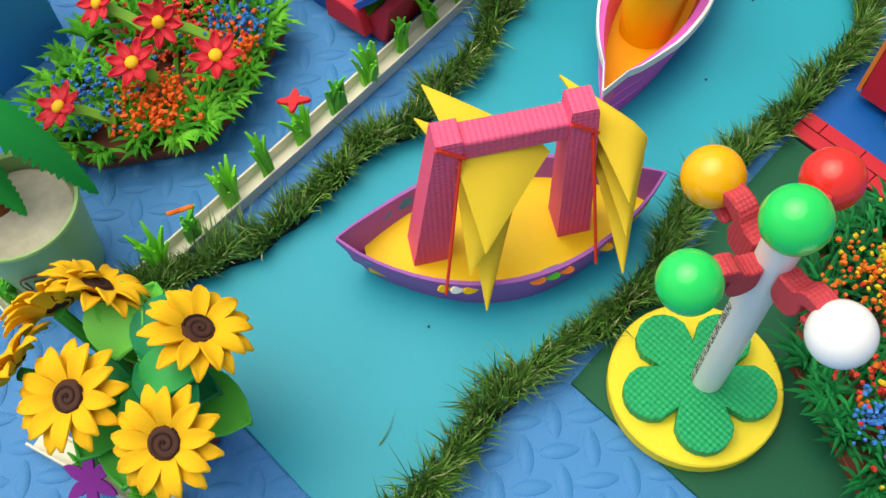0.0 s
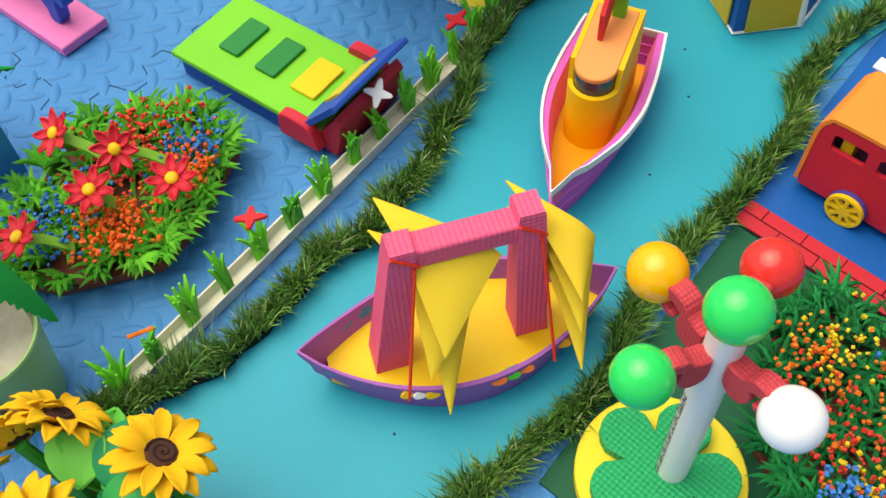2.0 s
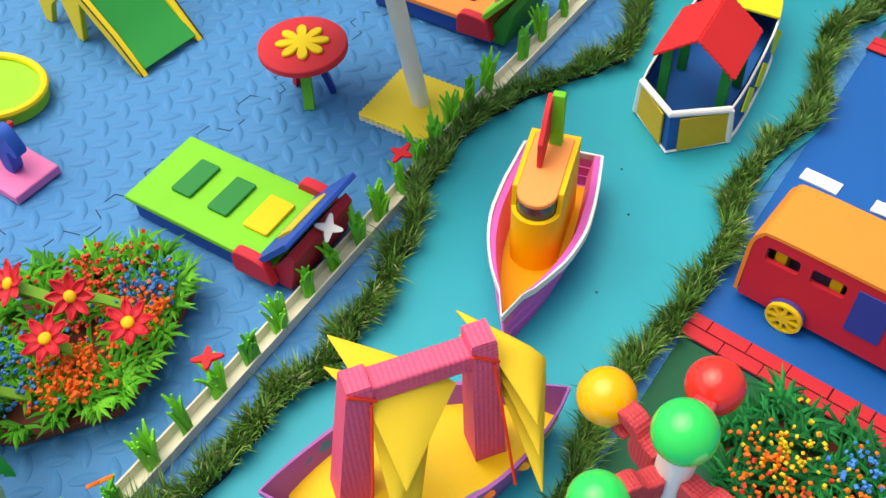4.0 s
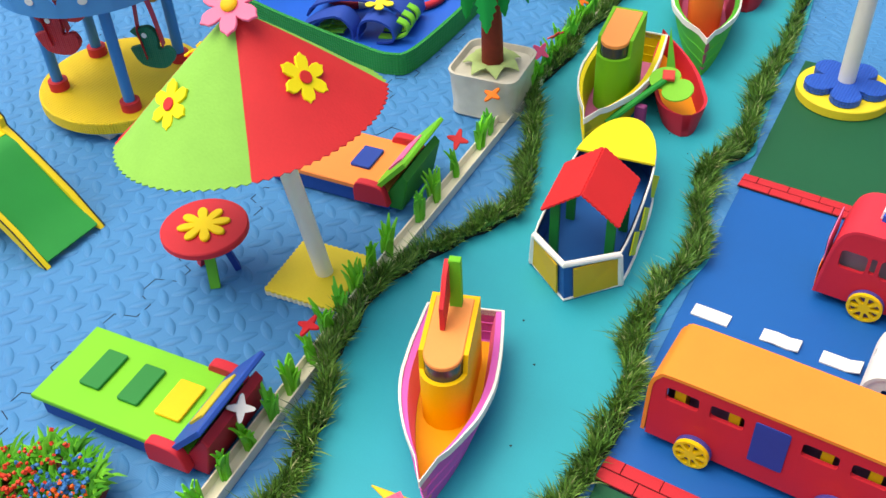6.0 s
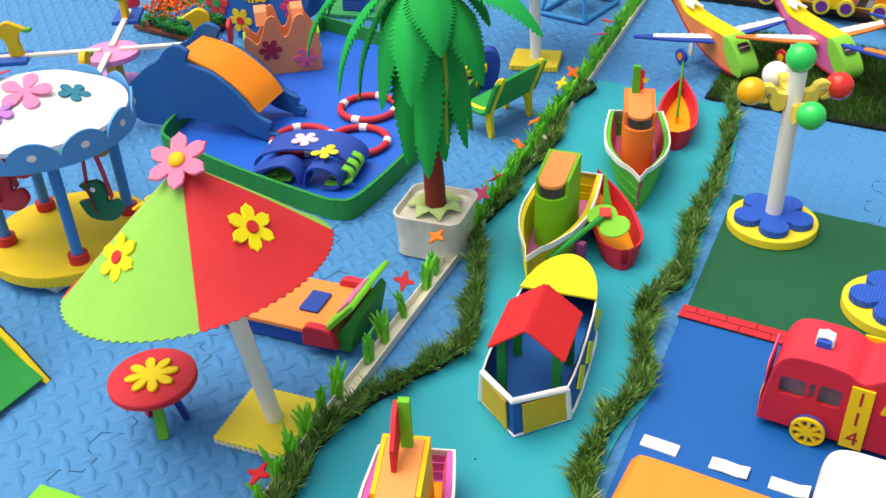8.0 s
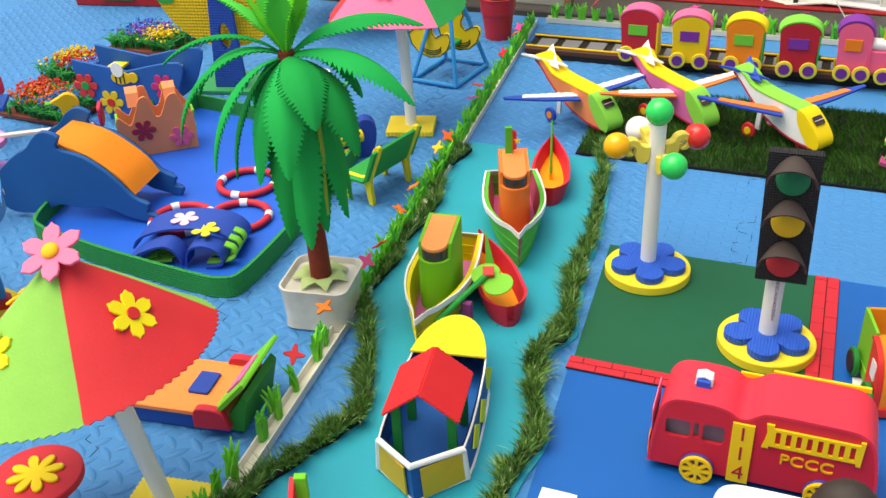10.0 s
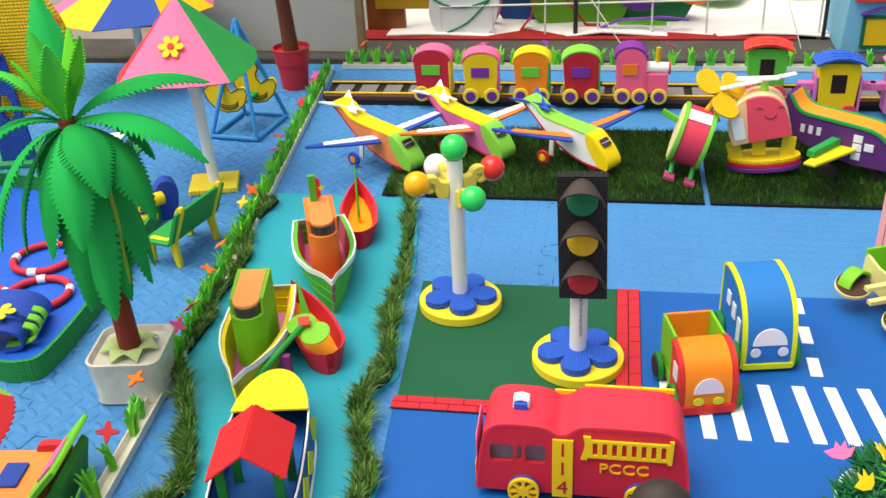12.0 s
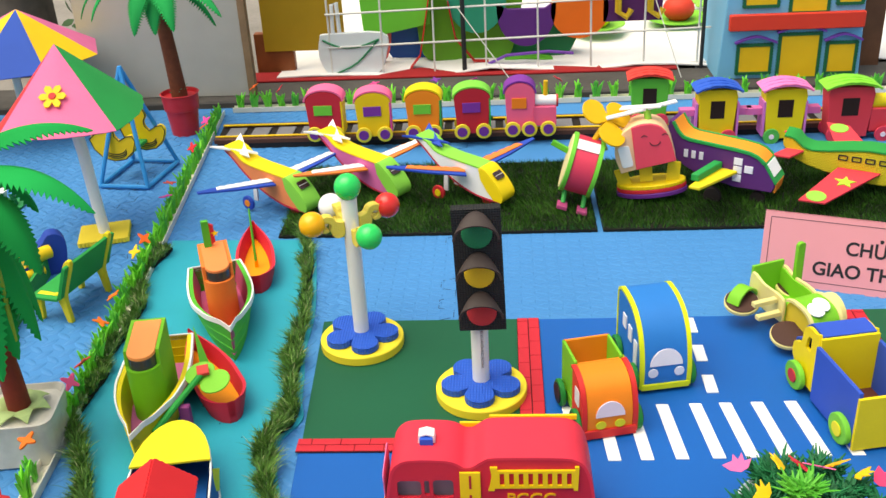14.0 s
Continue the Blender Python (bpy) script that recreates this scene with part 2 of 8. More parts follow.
tread = Shape()
rng = random.Random(3)
c53, s53 = math.cos(radians(53)), math.sin(radians(53))
P = 0.0212
lens = [(0.0135 * math.cos(a), 0.0052 * math.sin(a) * (0.55 + 0.45 * abs(math.sin(a)))) for a in [2 * PI * k / 14 for k in range(14)]]
for i in range(-110, 110):
    for j in range(-110, 110):
        x, y = P * (i * c53 - j * s53), P * (i * s53 + j * c53) + 0.8
        if not (-1.75 < x < 0.35 and -0.35 < y < 2.1) or (x > -0.04 and y > 0.50):
            continue
        a = radians(53) + (PI / 2 if (i + j) % 2 else 0)
        ca, sa = math.cos(a), math.sin(a)
        ring = lambda k, z: [(x + (u * ca - w * sa) * k, y + (u * sa + w * ca) * k, z) for u, w in lens]
        base = len(tread.v)
        tread.v += [Vector(p) for p in ring(1.0, 0.0001)] + [Vector(p) for p in ring(0.80, 0.0011)]
        for k in range(14):
            q = (k + 1) % 14
            tread.f.append((base + k, base + q, base + 14 + q, base + 14 + k))
        tread.f.append(tuple(base + 14 + k for k in range(14)))
ob = part("tread", tread, MAT, floor, smooth=60)
ob["kind"] = "stuff"

# finer zigzag tread on the mats by the lawn
zz = Shape()
for i in range(60):
    for j in range(26):
        x, y = -0.12 + i * 0.019, 1.185 + j * 0.0105
        if y > 1.45 or x > 0.95:
            continue
        d = 1 if j % 2 else -1
        a, b = (x - 0.008, y - 0.0035 * d), (x + 0.008, y + 0.0035 * d)
        nx, ny = -0.0024 * (b[1] - a[1]) / 0.0175, 0.0024 * (b[0] - a[0]) / 0.0175
        base = len(zz.v)
        zz.v += [Vector(p) for p in ((a[0] - nx, a[1] - ny, 0.0001), (b[0] - nx, b[1] - ny, 0.0001), (b[0] + nx, b[1] + ny, 0.0001), (a[0] + nx, a[1] + ny, 0.0001), (a[0], a[1], 0.0013), (b[0], b[1], 0.0013))]
        zz.f += [(base, base + 1, base + 5, base + 4), (base + 2, base + 3, base + 4, base + 5), (base + 1, base + 2, base + 5), (base + 3, base, base + 4)]
ob = part("tread", zz, MAT, floor, smooth=60)
ob["kind"] = "stuff"


def seam(a, b, per=0.057, amp=0.011):
    """A jigsaw joint between two mats."""
    a, b = Vector(a), Vector(b)
    d = (b - a).normalized()
    n = Vector((-d.y, d.x))
    pts, k = [], int((b - a).length / per)
    for i in range(k):
        for f, s in ((0.0, 1), (0.40, 1), (0.55, -1), (0.88, -1)):
            pts.append(a + d * per * (i + f) + n * amp * s)
    s = Shape()
    for p, q in zip(pts, pts[1:]):
        t = (q - p).normalized() * 0.0002
        w = Vector((-t.y, t.x)).normalized() * 0.0005
        s.loft([[(*(p - t - w), z), (*(p - t + w), z), (*(q + t + w), z), (*(q + t - w), z)] for z in (-0.002, 0.00035)])
    part("joint", s, surface("#16324f", rough=0.8), floor)


for y in (0.187, 0.787, 1.387):
    seam((-1.7, y), (-0.36, y))
for x in (-1.095, -0.495, 0.105):
    for y0, y1 in ((-0.3, 0.17), (0.21, 0.77), (0.81, 1.37), (1.41, 2.05)):
        if x < 0 or y0 > 0.8 or y1 < 0.2:
            seam((x, y0), (x, y1))

LEFT = smooth_line([(-.246, .035), (-.239, .055), (-.232, .083), (-.221, .118), (-.219, .16), (-.226, .20), (-.229, .235), (-.218, .271), (-.229, .31), (-.230, .34), (-.248, .385), (-.258, .42), (-.284, .460), (-.292, .497), (-.300, .55), (-.295, .592), (-.273, .648), (-.252, .695), (-.242, .735), (-.246, .765), (-.265, .805), (-.288, .86), (-.318, .915), (-.338, .95), (-.330, 1.03), (-.345, 1.09), (-.336, 1.15), (-.341, 1.22), (-.365, 1.285), (-.366, 1.32), (-.357, 1.405)])
RIGHT = smooth_line([(-.006, .05), (-.010, .09), (-.015, .128), (-.021, .169), (-.018, .214), (-.010, .255), (-.011, .30), (-.025, .341), (-.030, .387), (-.031, .43), (-.030, .485), (-.033, .55), (-.045, .59), (-.056, .63), (-.058, .69), (-.049, .75), (-.055, .78), (-.073, .83), (-.084, .875), (-.086, .908), (-.068, .947), (-.075, .985), (-.082, 1.04), (-.091, 1.10), (-.094, 1.19), (-.113, 1.32), (-.135, 1.44), (-.140, 1.475)])
water = [(x + 0.004, y) for x, y in LEFT if y > 0.07]
bank = [(x - 0.002 if y < 0.6 else x + 0.014, y) for x, y in RIGHT if 0.06 < y < 1.42]
outline = [(-.151, .033), (-.057, .035), (-.019, .066)] + bank + [(-.128, 1.432), (-.36, 1.440)] + water[::-1] + [(-.213, .070)]
solid("river", Shape().slab(outline, 0.0002, 0.0032, 0.0004), foam("#1b9bb0", rough=0.5, relief=0.1, vary=0.10, blotch=9), "turquoise foam sheet laid as a winding river", "river", kind="structure")


def turf(line, width, count, length, seed, name, label):
    """A strip of artificial turf: dark backing with blades in tufts."""
    r = random.Random(seed)
    ob = thing(name, Matrix.Identity(4), label, "artificial turf")
    n = len(line)
    side, edge0, edge1 = [], [], []
    for i in range(n):
        d = (Vector(line[min(i + 1, n - 1)]) - Vector(line[max(i - 1, 0)])).normalized()
        side.append(Vector((-d.y, d.x)))
        w = width / 2 * (1 + 0.25 * math.sin(i * 1.7) + 0.2 * math.sin(i * 0.63 + 1))
        edge0.append(tuple(Vector(line[i]) - side[i] * w))
        edge1.append(tuple(Vector(line[i]) + side[i] * w))
    part("backing", Shape().slab(edge0 + edge1[::-1], 0.0034, 0.0085, 0.0003), surface("#12140d", rough=0.9), ob)
    greens = [Shape(), Shape(), Shape(), Shape()]
    rows_t = int(count / 12)
    for k in range(rows_t):
        f = r.random() * (n - 1.001)
        i = int(f)
        p = Vector(line[i]).lerp(Vector(line[i + 1]), f - i)
        w = width / 2 * (1 + 0.25 * math.sin(f * 1.7) + 0.2 * math.sin(f * 0.63 + 1))
        across = r.uniform(-0.95, 0.95)
        p = p + side[i] * w * across
        lean = noise.noise_vector((p.x * 32, p.y * 32, seed)) * 0.75 + Vector((side[i].x, side[i].y, 0)) * across * 0.35
        tall = length * (1 + 0.55 * noise.noise((p.x * 50, p.y * 50, seed + 3.0)))
        tone = r.choice((0, 0, 1, 1, 1, 2))
        for q in range(11):
            h = tall * r.uniform(0.5, 1.1)
            root = Vector((p.x + r.gauss(0, 0.0011), p.y + r.gauss(0, 0.0011), 0.0078))
            tip = root + Vector((lean.x * h + r.gauss(0, 0.36) * h, lean.y * h + r.gauss(0, 0.36) * h, h * r.uniform(0.6, 1.0)))
            a = r.uniform(0, PI)
            e = Vector((math.cos(a), math.sin(a), 0)) * 0.00062
            mid = root.lerp(tip, 0.5) + Vector((0, 0, h * 0.14))
            s = greens[3 if r.random() < 0.06 else tone]
            b = len(s.v)
            s.v += [root - e, root + e, mid + e * 0.9, mid - e * 0.9, tip]
            s.f += [(b, b + 1, b + 2, b + 3), (b + 3, b + 2, b + 4)]
    for s, c in zip(greens, ("#40682a", "#5b8a38", "#77a04a", "#a8b080")):
        o = part("turf_pile", s, surface(c, rough=0.5, vary=0.2, island=0.35, spec=0.4), ob, smooth=180)
        o["kind"] = "stuff"
    return ob


turf(LEFT, 0.0140, 27000, 0.018, 5, "turf_strip", "strip of olive-green artificial grass along the river")
turf(RIGHT, 0.0140, 27000, 0.019, 8, "turf_strip", "strip of olive-green artificial grass along the river")
for x0, x1, sd in ((-.183, .338, 2), (.347, .868, 4), (.877, 1.39, 6)):
    r = random.Random(sd)
    ob = thing("grass_mat", Matrix.Identity(4), "square mat of dark green artificial grass", "grass mat", "grass mats under the planes")
    part("backing", Shape().slab(rect(x0, 1.443, x1, 1.742), 0.0, 0.005), surface("#10130e", rough=0.9), ob)
    tones = [Shape(), Shape(), Shape()]
    for k in range(26000):
        x, y = r.uniform(x0 + 0.001, x1 - 0.001), r.uniform(1.4435, 1.7415)
        h = r.uniform(0.007, 0.013)
        ln = noise.noise_vector((x * 14, y * 14, sd))
        a = r.uniform(0, PI)
        q = Vector((math.cos(a), math.sin(a), 0)) * 0.0007
        root = Vector((x, y, 0.0045))
        tip = root + Vector((ln.x * 0.008 + r.gauss(0, 0.003) - 0.003, ln.y * 0.008 + r.gauss(0, 0.003) - 0.003, h))
        s = tones[k % 3]
        b = len(s.v)
        s.v += [root - q, root + q, tip]
        s.f.append((b, b + 1, b + 2))
    for s, c in zip(tones, ("#3c6e20", "#4c7f2c", "#335a16")):
        o = part("turf_pile", s, surface(c, rough=0.55, vary=0.2, island=0.3), ob, smooth=180)
        o["kind"] = "stuff"

ROAD = foam("#0459aa", rough=0.45, relief=0.12, vary=0.10, blotch=7)
LAWN = foam("#065538", rough=0.62, relief=0.2, vary=0.10, blotch=8)
solid("road", Shape().slab([(-.021, .488), (1.35, .50), (1.35, 1.174), (.2335, 1.170), (.2335, .90), (-.048, .885)], 0.0002, 0.003, 0.0003), ROAD, "blue foam sheet laid as a road", "road", kind="structure")
lawn_far = solid("lawn_far", Shape().slab([(-.047, .908), (.2035, .908), (.2035, 1.171), (-.064, 1.172)], 0.0002, 0.0034, 0.0003), LAWN, "dark green foam sheet laid as a traffic island", "lawn", kind="structure")
lawn_near = solid("lawn_near", Shape().slab([(.003, .206), (.42, .214), (.42, .466), (-.018, .464)], 0.0002, 0.0034, 0.0003), LAWN, "dark green foam sheet laid as a lawn beside the road", "lawn", kind="structure")
lawn_right = solid("lawn_right", Shape().slab([(.668, .92), (1.0, .92), (1.0, 1.180), (.668, 1.179)], 0.0032, 0.0054, 0.0003), LAWN, "dark green foam sheet laid as a traffic island", "lawn", kind="structure")
WHITEF = foam(WHITE, rough=0.65, vary=0.05)
for k in range(9):
    x = .2543 + .0367 * k + (0.002 if k % 3 == 1 else 0)
    solid("crosswalk_stripe", Shape().slab([(x + .004 + .001 * k, .866 + .001 * k), (x + .0180 + .001 * k, .866 + .001 * k), (x + .0130, .966 + .001 * k), (x - .0010, .966 + .001 * k)], 0.003, 0.0046, 0.0003), WHITEF, "white foam stripe of the zebra crossing", "road marking", group="zebra crossing stripes")
for y in (.992, 1.060, 1.128):
    solid("lane_dash", Shape().slab(rect(.427, y, .441, y + .037), 0.003, 0.0046, 0.0003), WHITEF, "white foam dash on the blue road", "road marking", group="lane dashes")
for k, x in enumerate((-.023, .043, .097, .152, .208)):
    s = Shape().ribbon([(x, .0032), (x + .012, .0034 + .001 * (k % 2)), (x + .024, .0034), (x + .035, .0032 + .002 * (k % 3))], .678, .693, .0016)
    solid("lane_dash", s, WHITEF, "white foam dash on the blue road, edges curling", "road marking", group="lane dashes")

# a loose grass blade, listed under the name straw
solid("straw", Shape().sheet([[(-.052 - .012 * f + .003 * math.sin(f * 2.6) + k * .0005 * (1 - f), .088 + .022 * f, .0038 + .0012 * math.sin(PI * f)) for k in (-1, 1)] for f in (0, .2, .4, .6, .8, 1)], .0004), surface("#3f6a26", rough=.5), "thin loose green grass blade lying on the river sheet", "straw")
rd = random.Random(19)
for k in range(26):
    x, y = rd.uniform(-.20, -.04), rd.uniform(.08, 1.35)
    solid("dirt_speck", Shape().slab(petals(3, rd.uniform(.0007, .0014), .0005, .7, 4), .0032, .0039, .0001), surface("#2c2a22", rough=.9), "tiny dark speck of dirt on the river sheet", "speck", pose(x, y, 0, 0, 0, rd.uniform(0, 360)), group="dirt specks")

# ---- brick kerbs ----
BRICK = foam("#c22434", rough=0.6, relief=0.2, vary=0.12)


def kerb(x0, y0, x1, y1, rows_along, parent_name, label):
    """Two rows of red bricks with dark joints; the strip runs along its longer side."""
    base = solid(parent_name, Shape().slab(rect(x0, y0, x1, y1), 0.0034, 0.0050, 0.0003), surface("#3a0d12", rough=0.8), label, "brick kerb", kind="structure")
    along = x1 - x0 > y1 - y0
    length, width = (x1 - x0, y1 - y0) if along else (y1 - y0, x1 - x0)
    half, step, gap = width / 2, 0.0335, 0.0006
    meshes = {}
    for row in range(2):
        u = -step * (0.5 if row else 0.0)
        while u < length - 0.004:
            a, b = max(u, 0.0), min(u + step, length)
            if b - a > 0.005:
                k = round(b - a, 3)
                if k not in meshes:
                    meshes[k] = Shape().slab(rect(-k / 2 + gap, -half / 2 + gap, k / 2 - gap, half / 2 - gap), 0, 0.0012, 0.0003).mesh("brick", BRICK)
                o = part("brick", meshes[k], None, base)
                uc, wc = (a + b) / 2, half * (row + 0.5)
                o.matrix_basis = pose(x0 + uc, y0 + wc, 0.005) if along else pose(x0 + wc, y0 + uc, 0.005, 0, 0, 90)
            u += step
    return base


kerb(.2035, .925, .2335, 1.169, 2, "kerb_island_side", "red brick kerb of the traffic island")
kerb(-.051, .884, .215, .9075, 2, "kerb_island_front", "red brick kerb of the traffic island")
kerb(-.021, .4645, .42, .4905, 2, "kerb_lawn", "red brick kerb between lawn and road")
kerb(.636, 1.02, .668, 1.178, 2, "kerb_right", "red brick kerb of the further island")


# ---- lamps and traffic light ----
PIPE = surface("#e9e8e2", rough=0.28, relief=0.03, vary=0.05, spec=0.5)
INK = surface("#26262a", rough=0.7)


def swirl(w=0.012):
    """An S-shaped foam bracket in the x-z plane, from the pole outwards."""
    pts = [(0.0, 0.006), (0.010, 0.008), (0.014, 0.014), (0.022, 0.017), (0.031, 0.014), (0.034, 0.005), (0.030, -0.004), (0.022, -0.005), (0.020, -0.002), (0.026, 0.001), (0.027, 0.006), (0.022, 0.008), (0.017, 0.004), (0.018, -0.004), (0.014, -0.013), (0.006, -0.015), (0.0, -0.010)]
    line = smooth_line(pts + pts[:1], 3)[:-1]
    return Shape().slab(line, -w / 2, w / 2, 0.0008, UPRIGHT)


def base_disc(ob, petal, turn, dx=0.0, dy=0.0):
    part("base_disc", Shape().slab(disc(0.055, 48, dx, dy), 0.0, 0.0125, 0.0012), foam("#efd73a", rough=0.7, relief=0.4), ob, "yellow foam disc")
    part("flower_plate", Shape().slab([(u + dx, w + dy) for u, w in petals(5, 0.049, 0.024, 0.55, 10, turn)], 0.0125, 0.0225, 0.001), foam(petal, weave=0.0034), ob)


def lamp_post(x, y, petal, bracket, arms, turn, height, label, balls, off=(0.0, 0.0)):
    ob = thing("street_lamp", pose(x, y, 0.0034), label, "street lamp", "toy street lamps")
    base_disc(ob, petal, turn, *off)
    part("pole", Shape().turned([(0.01, 0.0225), (0.01, height), (0.0086, height), (0.0086, height - 0.006)], 28), PIPE, ob, "white plastic conduit pole")
    for (ax, ay, az), c in zip(arms, balls[1:]):
        a = math.atan2(ay, ax)
        k = pose(0, 0, 0, 0, 0, math.degrees(a))
        o = part("bracket", swirl(), foam(bracket, weave=0.0024, deep=0.5), ob, "swirled foam bracket")
        o.matrix_basis = Matrix.Translation((0.0095 * math.cos(a), 0.0095 * math.sin(a), az - 0.008)) @ k
        part("bulb", Shape().ball((ax, ay, az), 0.0163, 32), surface(c, rough=0.12, relief=0.0, vary=0.03, spec=0.5, glow_in=0.25), ob, "shiny plastic ball")
        part("glue", Shape().ball((ax * 0.66, ay * 0.66, az - 0.002), 0.004, 10), surface("#d8d4cc", rough=0.3), ob)
    part("bulb", Shape().ball((0, 0, height + 0.0145), 0.0168, 32), surface(balls[0], rough=0.12, relief=0.0, vary=0.03, spec=0.5, glow_in=0.25), ob, "shiny plastic ball")
    return ob


BG, BY, BR, BW = "#26d464", "#f8b416", "#e2332e", "#f2f2f2"
L1 = lamp_post(.064, .262, "#1fa866", "#c8404a", [(-.049, .012, .186), (-.007, .053, .186), (-.019, -.042, .186), (.046, -.013, .186)], 0.5, 0.203, "white pole lamp with red brackets and coloured plastic balls", [BG, BY, BR, BG, BW], (-.0045, -.003))
letters("imprint", "DAY DIEN CHIU VA DAP CAO UPVC Ø20x1,4-D", 0.0062, INK, L1, pose(-.0048, -.0091, 0.024, 90, -90, -27) @ pose(0, 0, 0), 0.00005, wide=0.82)
letters("imprint", "01-205-T", 0.0070, INK, L1, pose(-.0048, -.0091, 0.160, 90, -90, -27), 0.00005, wide=0.82)
lamp_post(-.002, 1.113, "#1d59c8", "#ead45a", [(-.045, -.020, .186), (.043, .030, .188), (.027, -.036, .176), (-.030, .036, .186)], 1.2, 0.213, "white pole lamp with yellow brackets and coloured plastic balls", [BG, BY, BR, BG, BW])

TL = thing("traffic_light", pose(.158, .996, 0.0034), "toy traffic light with black housing on a white pipe", "traffic light")
base_disc(TL, "#1d59c8", 0.9)
part("pole", Shape().turned([(0.0103, 0.0225), (0.0103, 0.15)], 28), PIPE, TL, "white plastic conduit pole")
letters("imprint", "ONG SO 2-AN DA-NGO QUYEN-H", 0.0050, INK, TL, pose(0.0012, -.01045, 0.100, 90, 90, 0), 0.00005, wide=0.72)
H0 = Matrix.Translation((0.005, -0.0105, 0.103)) @ pose(0, 0, 0, 1, -1.5)
part("housing", Shape().box((0, -0.004, 0.077), (0.054, 0.012, 0.156), 0.0012), foam("#191a1c", weave=0.0030, rough=0.55), TL, "black woven-textured foam housing").matrix_basis = H0
for z, c in ((0.128, "#147a4e"), (0.078, "#e5bd2a"), (0.028, "#c8363c")):
    part("lens", Shape().turned([(0.0172, 0), (0.0165, 0.003), (0.012, 0.0045), (0.002, 0.0052)], 28), foam(c, weave=0.0016), TL).matrix_basis = H0 @ Matrix.Translation((0, -0.010, z - 0.004)) @ pose(0, 0, 0, 90)
    hood = []
    for i in range(7):
        f = i / 6
        hood.append([((0.006 + 0.019 * f ** .8) * math.cos(PI * k / 14), -0.0005 - 0.021 * f, 0.020 - 0.020 * f ** 1.3 + (0.004 + 0.013 * f ** .8) * math.sin(PI * k / 14) - 0.004) for k in range(15)])
    part("hood", Shape().sheet(hood, 0.0022), foam("#3a2f2c", rough=0.6), TL, "dark brown curved foam hood").matrix_basis = H0 @ Matrix.Translation((0, -0.010, z + 0.003))


# ---- boats ----
def hull(ob, length, width, height, outer, inner, rim, deck, deck_z, plank=True, pointed_stern=False, flare=0.72):
    """A boat's shell with its bow to +x: outer planking, lining, rim and floor."""
    n = 16
    xs = [-length / 2 + length * k / n for k in range(n + 1)]

    def half(f):
        if pointed_stern:
            return width / 2 * math.sin(PI * f) ** 0.75
        return width / 2 * ((0.85 + 0.15 * math.sin(PI / 2 * f / 0.4)) if f < 0.4 else math.cos((f - 0.4) / 0.6 * PI / 2) ** 0.85)

    def ring(k, z, rise):
        up = [(x + (0.012 * rise if i == n else 0), half(i / n) * k + 0.0006, z + rise * 0.016 * (i / n) ** 3 + rise * (0.012 * (1 - i / n) ** 4 if pointed_stern else 0.003 * (1 - i / n))) for i, x in enumerate(xs)]
        return [(x, -y, zz) for x, y, zz in up] + up[::-1]
    t = 0.0058 if rim else 0.0032
    part("hull", Shape().loft([ring(flare, 0.0, 0), ring((flare + 1) / 2 + 0.04, height * 0.5, 0.4), ring(1.0, height, 1)], caps=False).loft([ring(1.0 - t * 2 / width, height, 1), ring(1.0, height, 1)], caps=False), outer, ob)
    part("lining", Shape().loft([ring(1.0 - t * 2 / width, height, 1), ring(flare * 0.96, deck_z, 0.3)], caps=False), inner, ob)
    top = ring(1.0 - t / width, height + 0.0012, 1)
    if rim:
        wave = lambda k, z0: [(x, y, z + z0 + 0.0007 * math.sin(i * 1.9)) for i, (x, y, z) in enumerate(ring(k, height, 1))]
        k0, k1 = 1.0 + 0.0004 * 2 / width, 1.0 + 0.0030 * 2 / width
        bow = lambda line: [(x + (0.0022 if x > length / 2 else -0.0012 if x < -length / 2 + 0.001 else 0), y, z) for x, y, z in line]
        part("rim", Shape().loft([wave(k0, -0.006), bow(wave(k1, -0.006)), bow(wave(k1, 0.0016)), wave(k0, 0.0016), wave(k0, -0.006)], caps=False), rim, ob, "wavy white felt edge")
    fl = ring(flare * 0.97, deck_z, 0.3)
    part("deck", Shape().slab([(x, y) for x, y, z in fl][1:-1], deck_z - 0.002, deck_z, 0.0002), deck, ob)
    part("keel", Shape().slab([(x, y) for x, y, z in ring(flare, 0, 0)], 0.0, 0.002, 0.0002), outer, ob)
    if plank:
        for z in (0.3, 0.58):
            k = flare + (1 - flare) * z + 0.015
            line = ring(k, height * z + 0.001, z)
            part("plank_line", Shape().tube(line + line[:1], 0.0010, 5), outer, ob)


